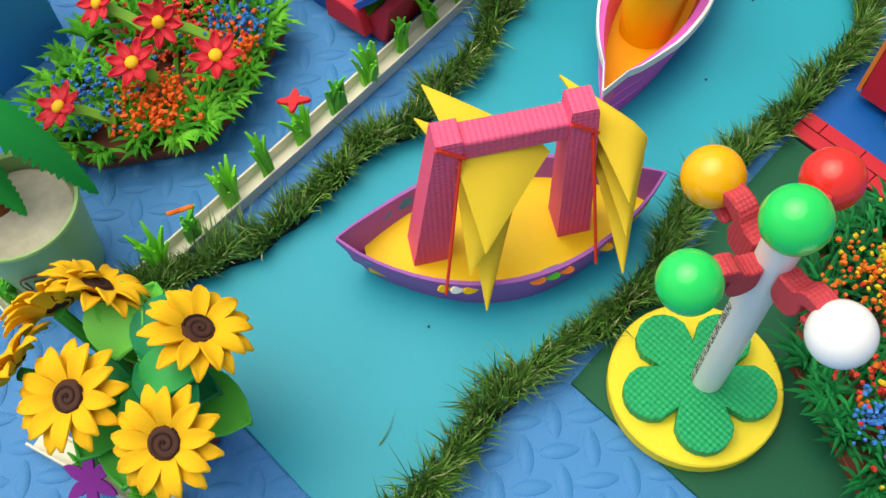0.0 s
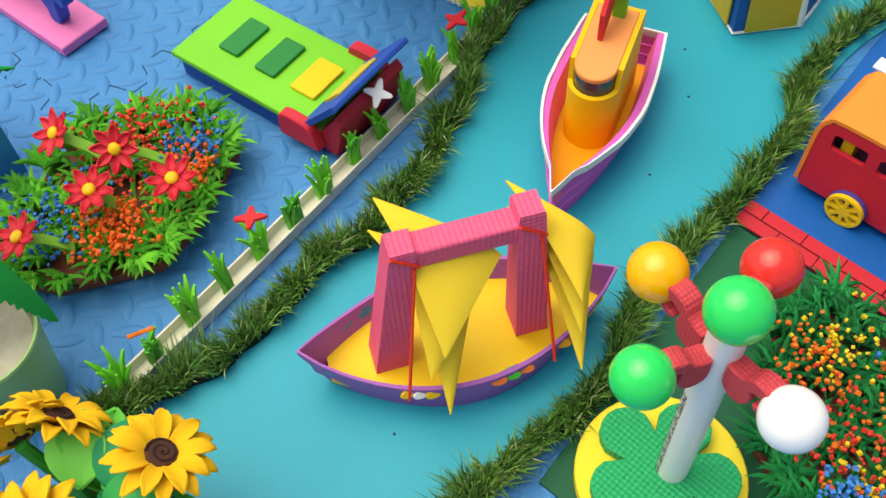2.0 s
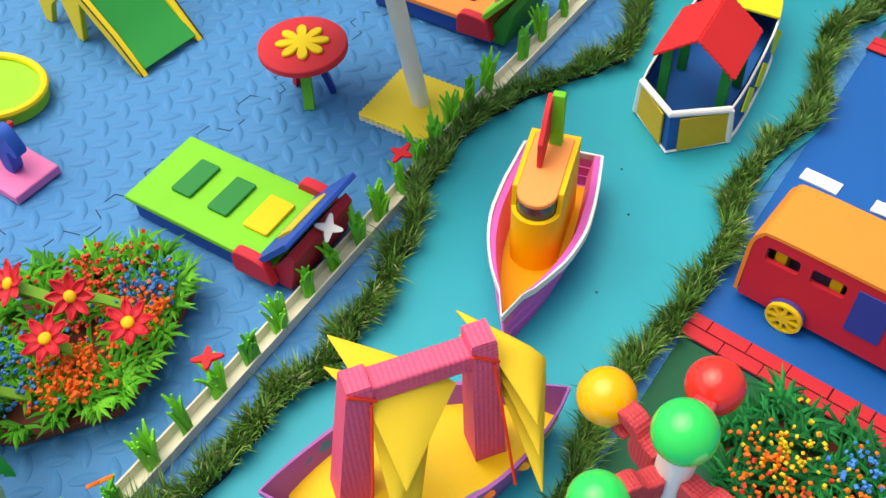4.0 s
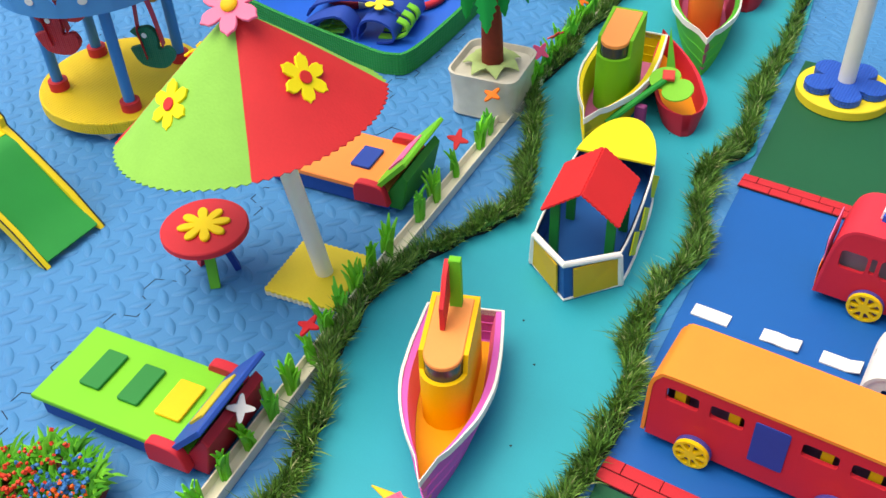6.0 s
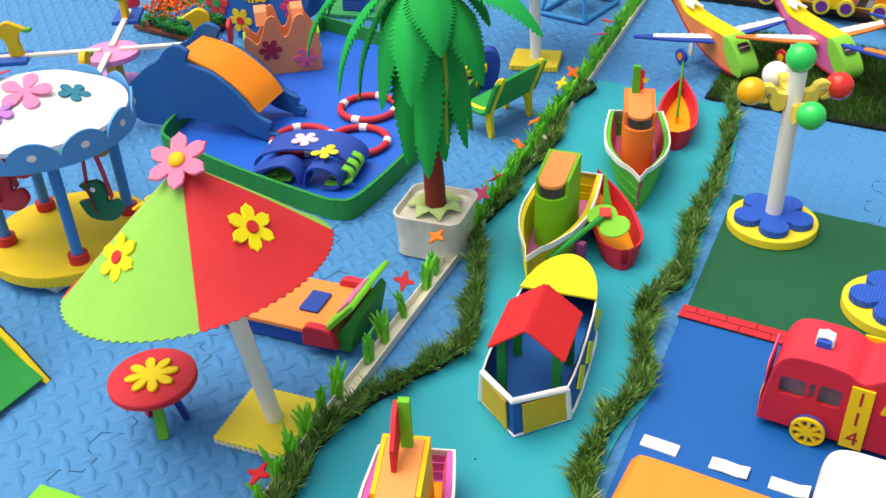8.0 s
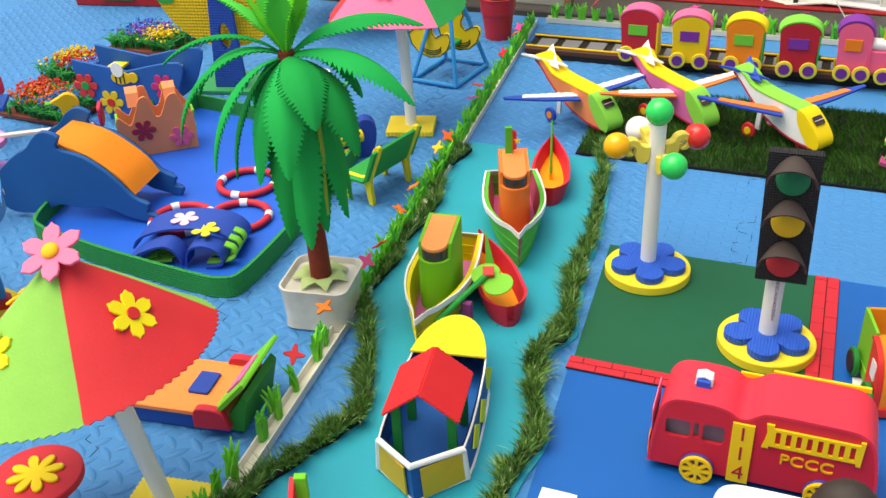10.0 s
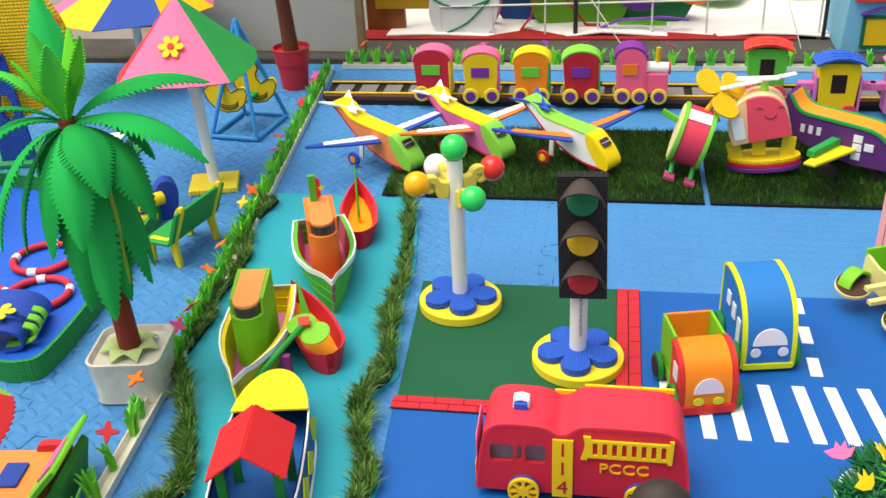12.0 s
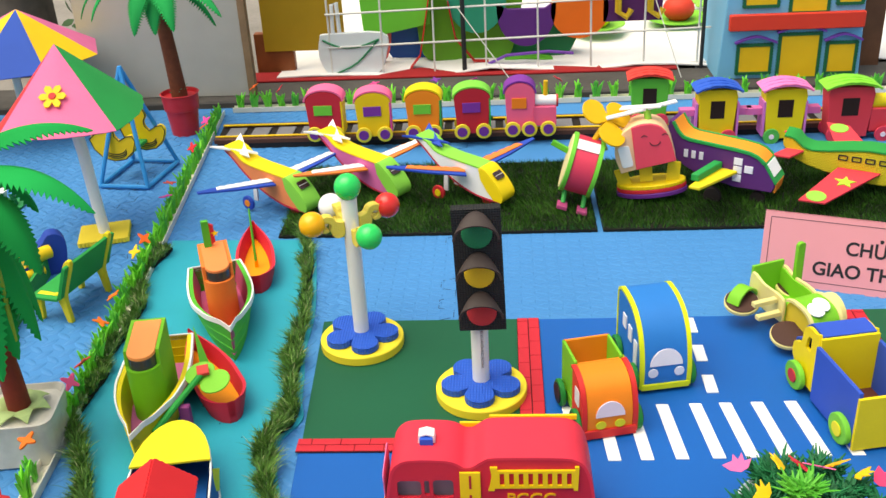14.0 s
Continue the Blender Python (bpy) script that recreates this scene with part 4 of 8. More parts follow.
van = thing("white_van", pose(0, 0, 0.0032), "white rounded foam van with dark windows", "van", "toy vehicles on the road")
VP = smooth_line([(.139, .010), (.139, .034), (.143, .050), (.152, .057), (.17, .059), (.22, .059), (.234, .054), (.240, .035), (.240, .010)], 3)
for y0 in (.633, .690):
    part("side_panel", Shape().slab(VP, 0, .004, 0, Matrix.Translation((0, y0, 0)) @ UPRIGHT, [rect(.152, .030, .170, .046, .003), rect(.176, .030, .200, .046, .003)]), WHITEF, van)
part("roof", Shape().ribbon(VP, .628, .692, .0032), foam("#f3f3f1"), van, "white foam sheet bent over the body")
part("windscreen", Shape().slab(rect(-.020, .026, .020, .044, .004), 0, .001, .0003, Matrix.Translation((.1385, .660, 0)) @ pose(0, 0, 0, 90, 5, -90)), DARKGLASS, van)
for x in (.165, .215):
    plain_wheel(van, Matrix.Translation((x, .629, .013)), .013, .006, foam("#7a3a44"), foam(WHITE))
    plain_wheel(van, Matrix.Translation((x, .697, .013)), .013, .006, foam("#7a3a44"))
dm = thing("hooded_post", pose(.2385, .632, 0.0032), "dark brown rounded foam hood on a short post beside the road", "hooded post")
part("hood", Shape().turned([(.0285, .090), (.0285, .104), (.027, .118), (.0225, .130), (.015, .138), (.006, .1415), (.0006, .142)], 28, sx=1.0, sy=.8), foam("#352c29"), dm)
part("post", Shape().turned([(.009, 0), (.009, .095)], 20), PIPE, dm)
part("base_disc", Shape().slab(disc(.026, 28), 0, .008, .001), foam(YELLOW), dm)

LIMEF, ORF, DKG = foam("#74bd2c"), foam("#f0861c"), foam("#147a32")
tr = thing("toy_truck", pose(.3025, .912, 0.0032, 0, 0, 13), "orange and lime foam truck with open load box", "truck", "toy vehicles on the road")
cabp = smooth_line([(0, .004), (-.001, .030), (.002, .046), (.008, .060), (.018, .068), (.030, .071), (.040, .071)], 4)
turn90 = Matrix.Rotation(PI / 2, 4, "Z")
part("cab", Shape().ribbon(cabp, -.026, .026, .0030, m=turn90), ORF, tr, "orange foam bent over the cab")
for sx in (-1, 1):
    side = cabp + [(.040, .004)]
    part("cab_side", Shape().slab(side, -.0025, .0025, .0004, Matrix.Translation((sx * .0285, 0, 0)) @ turn90 @ UPRIGHT), foam("#d8402a"), tr)
    part("cab_window", Shape().slab(rect(.012, .034, .028, .056, .003), -.0006, .0006, .0002, Matrix.Translation((sx * .0312, 0, 0)) @ turn90 @ UPRIGHT), foam("#dfe0e0"), tr)
    part("edge_strip", Shape().ribbon([(x, z + .0006) for x, z in cabp], sx * .0295 - .003, sx * .0295 + .003, .0036, m=turn90), foam("#d32c28"), tr)
    part("box_side", Shape().box((sx * .027, .0645, .050), (.0035, .049, .056)), LIMEF, tr, "lime foam side")
    part("sill", Shape().box((sx * .0275, .045, .015), (.004, .088, .014)), LIMEF, tr)
    for y in (.010, .072):
        plain_wheel(tr, Matrix.Translation((sx * .0325, y, .0165)) @ pose(0, 0, 0, 0, 0, -90 * -sx), .0165, .006, DKG, foam("#23201f"), .78)
part("screen", Shape().slab([(.017 * math.cos(a), .019 * math.sin(a)) for a in [PI * k / 14 for k in range(15)]], 0, .0014, .0003, Matrix.Translation((0, -.0042, .030)) @ pose(0, 0, 0, 84)), foam("#e3d3de"), tr, "pale round windscreen")
for x in (-.011, .011):
    part("headlight", Shape().slab(disc(.0062, 18, ry=.0052), 0, .0014, .0003, Matrix.Translation((x, -.0048, .020)) @ UPRIGHT), foam("#d8d42c"), tr)
part("bumper", Shape().box((0, -.0035, .008), (.060, .005, .011)), foam("#d32c28"), tr)
part("box_wall", Shape().box((0, .0875, .050), (.056, .0035, .056)), ORF, tr)
part("box_wall", Shape().box((0, .0435, .048), (.052, .0035, .050)), ORF, tr)
part("box_floor", Shape().box((0, .065, .024), (.052, .045, .004)), foam("#e8dcc0"), tr)

BB, BYL = foam("#1b74c2"), foam("#d9e021")
bb = thing("toy_bus", pose(.377, 1.000, 0.0032, 0, 0, 10.5), "blue foam bus with lime-yellow edging and white windows", "bus", "toy vehicles on the road")
bp = smooth_line([(0, .006), (-.001, .030), (.002, .052), (.010, .073), (.025, .089), (.045, .097), (.068, .099), (.085, .096), (.090, .080), (.090, .006)], 4)
part("roof", Shape().ribbon(bp, -.026, .026, .0030, m=turn90), BB, bb, "blue foam sheet bent over roof and ends")
for sx in (-1, 1):
    part("side_panel", Shape().slab(bp, -.0022, .0022, .0004, Matrix.Translation((sx * .0285, 0, 0)) @ turn90 @ UPRIGHT), BB, bb)
    part("edging", Shape().ribbon([(x, z + .0004) for x, z in bp], sx * .0288 - .0028, sx * .0288 + .0028, .0036, m=turn90), BYL, bb, "lime-yellow edging")
    part("edging", Shape().box((sx * .0312, .045, .010), (.0022, .088, .008)), BYL, bb)
    for y0, y1, z0, z1 in ((.012, .024, .028, .062), (.033, .046, .050, .070), (.055, .068, .056, .074)):
        part("side_window", Shape().slab(rect(y0, z0, y1, z1, .001), -.0007, .0007, .0002, Matrix.Translation((sx * .0314, 0, 0)) @ turn90 @ UPRIGHT), foam("#e6e6ea"), bb)
    for y in (.012, .078):
        plain_wheel(bb, Matrix.Translation((sx * .0315, y, .0165)) @ pose(0, 0, 0, 0, 0, 90 * sx), .0165, .007, DKG, foam("#201d1d"), .78)
part("edging", Shape().box((0, -.0035, .009), (.058, .004, .008)), BYL, bb)
part("screen", Shape().slab([(.0200 * math.cos(a), .022 * math.sin(a)) for a in [PI * k / 14 for k in range(15)]], 0, .0014, .0003, Matrix.Translation((.0, -.0040, .038)) @ pose(0, 0, 0, 84)), foam("#e3e0ea"), bb, "pale round windscreen")
for x in (-.016, .016):
    part("headlight", Shape().slab(disc(.0062, 18), 0, .0014, .0003, Matrix.Translation((x, -.0046, .029)) @ UPRIGHT), foam("#d9dbea"), bb)

du = thing("dump_truck", pose(.597, .886, 0.0032, 0, 0, 11) @ Matrix.Diagonal((1.0, 1.0, .88, 1.0)), "blue and yellow foam tipper truck with green wheels", "truck", "toy vehicles on the road")
DBL, DYE = foam("#2a50b8"), foam("#ecd11e")
part("tailgate", Shape().box((0, 0, .042), (.078, .004, .076)), DYE, du, "yellow tailgate")
for sx in (-1, 1):
    part("box_side", Shape().box((sx * .0365, .048, .046), (.0045, .094, .082)), DBL, du, "blue box side")
    part("cab_side", Shape().slab(smooth_line([(.096, .012), (.096, .094), (.106, .098), (.122, .098), (.131, .088), (.135, .066), (.150, .058), (.152, .040), (.146, .030), (.146, .014)], 3), -.002, .002, 0, Matrix.Translation((sx * .034, 0, 0)) @ turn90 @ UPRIGHT, [[(.112, .066), (.124, .066), (.122, .080), (.118, .086), (.112, .086)]]), DYE, du, "yellow cab side")
    for y, hub in ((.022, "#d8cf2a"), (.128, "#c23036")):
        plain_wheel(du, Matrix.Translation((sx * .0385, y, .0195)) @ pose(0, 0, 0, 0, 0, 90 * sx), .0195, .007, foam("#6fbf3a"), foam(hub), .48)
part("box_front", Shape().box((0, .094, .052), (.070, .004, .092)), DYE, du)
part("box_floor", Shape().box((0, .047, .012), (.070, .092, .004)), foam("#5a2f24"), du)
part("cab_roof", Shape().ribbon([(.096, .097), (.108, .0995), (.122, .099), (.131, .090), (.135, .068), (.151, .059), (.153, .040), (.148, .016)], -.032, .032, .003, m=turn90), DBL, du, "blue foam cab cover")

jp = thing("toy_tricycle_car", pose(.572, 1.108, 0.0032, 0, 0, 22), "lime and cream foam jeep with brown wheels", "car", "toy vehicles on the road")
CR, BRN = foam("#e3d68c"), foam("#452a22")
nosep = smooth_line([(-.034, .010), (-.037, .030), (-.032, .046), (-.020, .054), (.000, .056), (.014, .052), (.020, .040), (.020, .010)], 3)
part("body", Shape().slab(nosep, -.019, .019, .001, turn90 @ UPRIGHT), foam("#dcc23a"), jp, "yellow foam nose")
part("bonnet", Shape().ribbon(smooth_line([(-.036, .036), (-.032, .047), (-.020, .0555), (.002, .0575), (.014, .0535)], 3), -.020, .020, .003, m=turn90), LIMEF, jp, "rounded lime bonnet")
for sx in (-1, 1):
    part("bonnet_edge", Shape().ribbon(smooth_line([(-.037, .026), (-.036, .037), (-.032, .048), (-.020, .0565), (.002, .0585), (.014, .0545)], 3), sx * .0215 - .0025, sx * .0215 + .0025, .0035, m=turn90), CR, jp, "cream edging")
part("screen", Shape().slab(petals(2, .016, .0085, .7, 10, .4), 0, .002, .0004, Matrix.Translation((-.004, -.022, .0600)) @ pose(0, 0, 0, 24, -6, 0)), WHITEF, jp, "white oval windscreen")
tub = smooth_line([(.016, .010), (.016, .040), (.030, .046), (.060, .046), (.084, .052), (.088, .030), (.086, .010)], 3)
for sx in (-1, 1):
    part("tub_side", Shape().slab(tub, -.002, .002, .0006, Matrix.Translation((sx * .024, 0, .012)) @ turn90 @ UPRIGHT), CR, jp, "cream tub side")
    part("tub_lining", Shape().slab([(a * .96 + .002, b - .003) for a, b in tub], -.001, .001, .0004, Matrix.Translation((sx * .0205, 0, .012)) @ turn90 @ UPRIGHT), LIMEF, jp)
part("tub_floor", Shape().box((0, .052, .026), (.044, .066, .004)), LIMEF, jp)
part("tub_end", Shape().box((0, .087, .046), (.048, .004, .050), .0006), LIMEF, jp, "lime end board")
part("post", Shape().slab(rect(-.006, .030, .006, .108, .005), -.003, .003, .0008, Matrix.Translation((.027, .060, 0)) @ UPRIGHT), LIMEF, jp, "upright lime post")
for z, y in ((.050, .030), (.036, .020)):
    part("bumper", Shape().box((-.044, y, z), (.034, .008, .007), .001), CR, jp, "cream side step")
for x, y, z in ((-.052, .066, .030), (-.034, -.010, .018), (.036, .004, .024), (.034, .078, .024)):
    w = part("wheel", Shape().slab(disc(.0225, 28), 0, .006, .001), CR, jp)
    w.matrix_basis = Matrix.Translation((x, y, z)) @ pose(0, 0, 0, 14, -10 if x < 0 else 10, 0)
    part("hub", Shape().slab(disc(.0212, 28), .006, .0075, .0004), BRN, w, "brown foam disc")
part("mudguard", Shape().ribbon(smooth_line([(-.020, .040), (-.014, .050), (0, .056), (.014, .050), (.020, .040)], 3), -.008, .010, .003, m=Matrix.Translation((-.047, .070, -.006)) @ pose(0, 0, 0, 0, 0, 20)), LIMEF, jp, "lime mudguard")
part("mudguard", Shape().ribbon(smooth_line([(-.024, .020), (-.018, .044), (0, .054), (.018, .044), (.024, .020)], 3), -.006, .006, .004, m=Matrix.Translation((.038, .004, -.002)) @ turn90), CR, jp, "cream mudguard")

card = thing("tent_card", pose(.551, 1.270, 0.0, 0, 0, -19), "pink folded paper sign with black lettering", "sign")
PAPER = surface("#e79aa2", rough=0.7, relief=0.05, vary=0.04)
TIL = pose(0, 0, 0, 78)
part("front", Shape().slab(rect(0, 0, .33, .105), -.0006, 0, .0001, TIL), PAPER, card)
part("back", Shape().slab(rect(0, 0, .33, .105), 0, .0006, .0001, Matrix.Translation((0, .048, 0)) @ pose(0, 0, 0, 102)), PAPER, card)
for a in (rect(.008, .010, .0088, .098), rect(.008, .010, .322, .0107), rect(.008, .0975, .322, .0982)):
    part("border", Shape().slab(a, .0001, .0004, .00005, TIL), INK, card)
letters("lettering", "CHỦ Đ", .027, INK, card, TIL @ pose(.110, .055, .0004), .00004, wide=.92, bold=.0006)
letters("lettering", "GIAO TH", .027, INK, card, TIL @ pose(.070, .022, .0004), .00004, wide=.95, bold=.0006)


# ---- aeroplanes ----
def plane(x, y, turn, belly, top, nose, fin, wing, wing2, wheel, hub, label, swept=0):
    ob = thing("toy_plane", pose(x - .010, y + .006, 0.010, 0, 4, turn) @ Matrix.Diagonal((.90, .90, .90, 1.0)), label, "aeroplane", "toy aeroplanes on the grass")
    W = .0185
    back = smooth_line([(.050, .0725), (.020, .0735), (-.025, .0745), (-.058, .079), (-.080, .093), (-.104, .099)], 3)
    face = smooth_line([(.050, .0725), (.060, .0705), (.084, .052), (.099, .034), (.101, .024), (.097, .017)], 3)
    under = smooth_line([(.097, .017), (.045, .017), (-.005, .030), (-.050, .054), (-.084, .080), (-.104, .092)], 3)
    side = back[::-1] + face[1:] + under[1:]
    part("fuselage", Shape().slab(side, -W, W, .0012, UPRIGHT), belly, ob)
    part("top_strip", Shape().ribbon(back[::-1], -W - .001, W + .001, .003), top, ob, "foam strip along the back")
    part("nose", Shape().ribbon(face, -W - .002, W + .002, .003), nose, ob, "cockpit nose")
    for sg in (1, -1):
        cheek = [(.046, .0735)] + face + [(.084, .017), (.066, .034), (.052, .052)]
        part("nose_cheek", Shape().slab(cheek, -.001, .001, .0004, Matrix.Translation((0, sg * (W + .0012), 0)) @ UPRIGHT), nose, ob)
    m = Matrix.Translation((.0785, 0, .0608)) @ pose(0, 0, 0, 38, 0, 90)
    part("cockpit_window", Shape().slab(rect(-.0125, -.0085, .0125, .0085, .003), .0018, .0032, .0004, m), surface("#43302e", rough=0.15, spec=0.6), ob, "dark cockpit window")
    part("window_bar", Shape().slab(rect(-.0115, -.0010, .0115, .0004), .0032, .0038, .0001, m), foam("#c9c4c0"), ob)
    part("belly_strip", Shape().ribbon(under, -W - .0005, W + .0005, .0025), foam("#c8324a"), ob)
    for sg in (1, -1):
        w = [(-.014, 0), (.020, 0), (.014, .075), (.0, .150), (-.007, .150), (-.015, .075)]
        w = [(a, sg * b) for a, b in w]
        m = Matrix.Translation((.014, sg * W, .057)) @ pose(0, 0, 0, 7 * sg, 0, -16 - (swept if sg < 0 else 0))
        part("wing", Shape().slab(w, -.002, .002, .0006, m), wing, ob)
        edge = [(-.012, 0)] + [(-.012 + .0022 * (k % 2) + .0002 * k, sg * .0085 * k) for k in range(1, 14)] + [(.004, sg * .115), (.007, sg * .06), (.008, 0)]
        part("wing_panel", Shape().slab(edge, .002, .0042, .0004, m), wing2, ob, "wing cover with a notched edge")
        part("tail_wing", Shape().slab([(-.044, sg * (W - .008)), (-.100, sg * (W - .008)), (-.120, sg * .066)], .0875, .0915, .0006, pose(0, 0, 0, 14 * sg, 0, 0)), fin, ob, "pointed tail wing")
        plain_wheel(ob, Matrix.Translation((-.036, sg * .030, .0035)) @ pose(0, 0, 0, 0, -6, 180 if sg > 0 else 0), .0145, .006, wheel, hub, .5)
        part("strut", Shape().box((-.030, sg * .017, .026), (.010, .004, .044), .0006, None), foam("#e4e6ea"), ob)
    plain_wheel(ob, Matrix.Translation((.060, -.003, .006)), .0105, .006, foam(RED))
    part("strut", Shape().box((.060, 0, .018), (.009, .010, .022)), foam("#e07a3a"), ob)
    return ob


WF = foam(WHITE)
plane(-.205, 1.562, -32, foam("#f08a55"), foam(YELLOW), foam("#86d04a"), WF, foam("#2148b0"), WF, foam("#2148b0"), foam("#f08a1c"), "orange toy plane with yellow back and blue wings")
plane(-.052, 1.620, -35, foam("#d56aa8"), foam(YELLOW), foam("#86d04a"), WF, foam("#f07f3a"), WF, foam(RED), foam(YELLOW), "pink toy plane with yellow back and orange wings")
plane(.128, 1.585, -35, foam("#ececee"), foam("#86d04a"), foam(YELLOW), foam("#2148b0"), foam("#2148b0"), foam("#f07f3a"), foam(RED), foam(YELLOW), "white toy plane with lime back and yellow nose", 26)

h1 = thing("toy_helicopter", pose(.300, 1.545, 0.010, 0, 16, -6), "pink drum-shaped helicopter with yellow rotor", "helicopter", "toy helicopters on the grass")
AX = Matrix.Translation((0, 0, .070)) @ pose(0, 0, 0, 0, 90, 0)
part("drum", Shape().slab(disc(.048, 40), -.019, .019, .001, AX), foam("#d83a55"), h1, "pink drum body")
for s_ in (-1, 1):
    part("drum_edge", Shape().slab(disc(.0505, 40), -.0035, .0035, .0006, AX @ pose(0, 0, s_ * .0225)), foam("#6cc23a"), h1, "lime rim")
part("drum_side", Shape().slab(disc(.046, 36), -.001, .001, .0004, AX @ pose(0, 0, -.0268)), foam("#e6d9a0"), h1)
part("stripe", Shape().sheet([[(x, -.0492 * math.cos(t), .070 + .0492 * math.sin(t)) for x in (-.0185, 0, .0185)] for t in [radians(50 + 4 * q) for q in range(7)]], .0014), WF, h1, "white stripe")
part("rotor", Shape().slab(petals(3, .050, .007, .45, 14, .9), -.002, .002, .0006, Matrix.Translation((.020, .018, .150)) @ pose(0, 0, 0, 30, 14, 12)), foam("#e9b71a"), h1, "three yellow rotor blades")
part("rotor_post", Shape().tube([(.006, .004, .112), (.018, .016, .148)], .005, 10), foam("#e9b71a"), h1)
part("tail", Shape().box((-.050, .018, .072), (.050, .006, .010), .001, pose(0, 0, 0, 0, 10, -10)), foam("#57b02c"), h1)
part("tail", Shape().box((.050, .018, .080), (.050, .020, .005), .001, pose(0, 0, 0, 0, -24, 10)), foam("#b9c98a"), h1)
for sx in (-.016, .018):
    part("leg", Shape().tube([(sx, -.016, .032), (sx + .002, -.036, .010)], .004, 8), foam("#2e9a44"), h1)
    part("foot", Shape().box((sx + .002, -.040, .007), (.017, .022, .007), .001), foam("#b0467a"), h1)

h2 = thing("toy_helicopter", pose(.440, 1.560, 0.015, 0, -7, -6) @ Matrix.Diagonal((1.18, 1.18, 1.18, 1.0)), "peach and pink smiling helicopter on a yellow deck", "helicopter", "toy helicopters on the grass")
part("skid", Shape().slab(disc(.050, 32, ry=.024), .002, .009, .001), foam("#6b2d8c"), h2)
part("skid_rim", Shape().slab(disc(.049, 32, ry=.0235), .009, .015, .001), foam(RED), h2)
part("deck", Shape().slab(pinked(disc(.048, 32, ry=.023), .005, .001), .015, .021, .001), foam(YELLOW), h2)
for x, a in ((-.030, -14), (-.006, 0), (.026, 10)):
    part("deck_wall", Shape().box((x, -.012, .036), (.018, .004, .030), .0006, pose(0, 0, 0, -10, a, 0)), foam("#e3c41e"), h2)
hp = smooth_line([(-.034, .048), (-.036, .078), (-.022, .104), (.004, .114), (.030, .108), (.042, .088), (.044, .050)], 3)
part("cabin", Shape().slab(hp, -.020, .020, .001, pose(0, 0, 0, 0, -8, 0) @ UPRIGHT), foam("#f2c79a"), h2, "peach cabin side")
part("cover", Shape().slab([(-.012, .050)] + [(x, z) for x, z in hp if x > -.012], .020, .024, .001, pose(0, 0, 0, 0, -8, 0) @ UPRIGHT), foam("#ee4a5e"), h2, "pink cabin panel")
part("window", Shape().slab(rect(-.030, .056, -.014, .088, .004), .0205, .0222, .0003, pose(0, 0, 0, 0, -8, 0) @ UPRIGHT), WF, h2)
smile = [(.010 + .007 * math.cos(a), .086 + .005 * math.sin(a)) for a in [PI + PI * k / 8 for k in range(9)]]
part("smile_line", Shape().tube([(x, -.0245, z + .001) for x, z in smile], .0006, 5), INK, h2)
for xx in (-.004, .024):
    part("brow_line", Shape().tube([(xx - .004, -.0245, .096), (xx, -.0245, .0985), (xx + .004, -.0245, .096)], .0006, 5), INK, h2)
part("rotor", Shape().box((.004, 0, .128), (.10, .010, .003), .0006, pose(0, 0, 0, 0, -4, 12)), WF, h2, "white rotor blade")
part("rotor", Shape().box((.004, 0, .131), (.06, .012, .003), .0006, pose(0, 0, 0, 0, -4, -20)), WF, h2)
part("rotor_post", Shape().tube([(.004, 0, .108), (.002, 0, .130)], .005, 8), foam("#8ccf4a"), h2)

p4 = thing("toy_plane", pose(.556, 1.575, 0.010, 0, 1, -30) @ Matrix.Diagonal((1.02, 1.3, 1.12, 1.0)), "purple toy plane with orange back and green trim", "aeroplane", "toy aeroplanes on the grass")
s4 = smooth_line([(.090, .022), (.094, .036), (.074, .062), (.050, .074), (-.02, .078), (-.062, .082), (-.080, .104), (-.088, .104), (-.084, .060), (-.04, .032), (.03, .020)], 3)
part("fuselage", Shape().slab(s4, -.018, .018, .001, UPRIGHT), foam("#5b2a72"), p4)
t4 = smooth_line([(.074, .063), (.050, .075), (-.02, .079), (-.062, .083), (-.082, .105)], 3)[::-1]
part("top_strip", Shape().ribbon(t4, -.016, .016, .003), foam("#ef962a"), p4, "orange strip along the back")
for sg in (-1, 1):
    part("trim", Shape().ribbon(t4, sg * .018 - .002, sg * .018 + .002, .004), foam("#1f9a4a"), p4)
    part("wing", Shape().slab([(-.004, sg * .018), (.034, sg * .018), (.004, sg * .092), (-.014, sg * .092)], .042, .047, .001), foam("#e9d02a"), p4, "yellow and green wing")
    part("wing_panel", Shape().slab([(-.006, sg * .020), (.008, sg * .020), (-.006, sg * .076), (-.018, sg * .076)], .047, .058, .001), foam("#1f9a4a"), p4)
    plain_wheel(p4, Matrix.Translation((.0, sg * .024, .004)) @ pose(0, 0, 0, 0, -4, 180 if sg > 0 else 0), .0145, .007, foam("#2b2323"))
part("nose", Shape().box((0, 0, 0), (.003, .037, .036), .001, Matrix.Translation((.0855, 0, .0500)) @ pose(0, 0, 0, 0, -37, 0)), foam("#1f9a4a"), p4)
part("windscreen", Shape().box((.0022, 0, .004), (.002, .029, .022), .0006, Matrix.Translation((.0855, 0, .0500)) @ pose(0, 0, 0, 0, -37, 0)), WF, p4)
part("nose_plate", Shape().box((0, 0, 0), (.003, .030, .017), .001, Matrix.Translation((.0950, 0, .0290)) @ pose(0, 0, 0, 0, 8, 0)), foam("#ef8a2a"), p4)
plain_wheel(p4, Matrix.Translation((.066, -.003, .002)), .0125, .006, foam("#2b2323"))
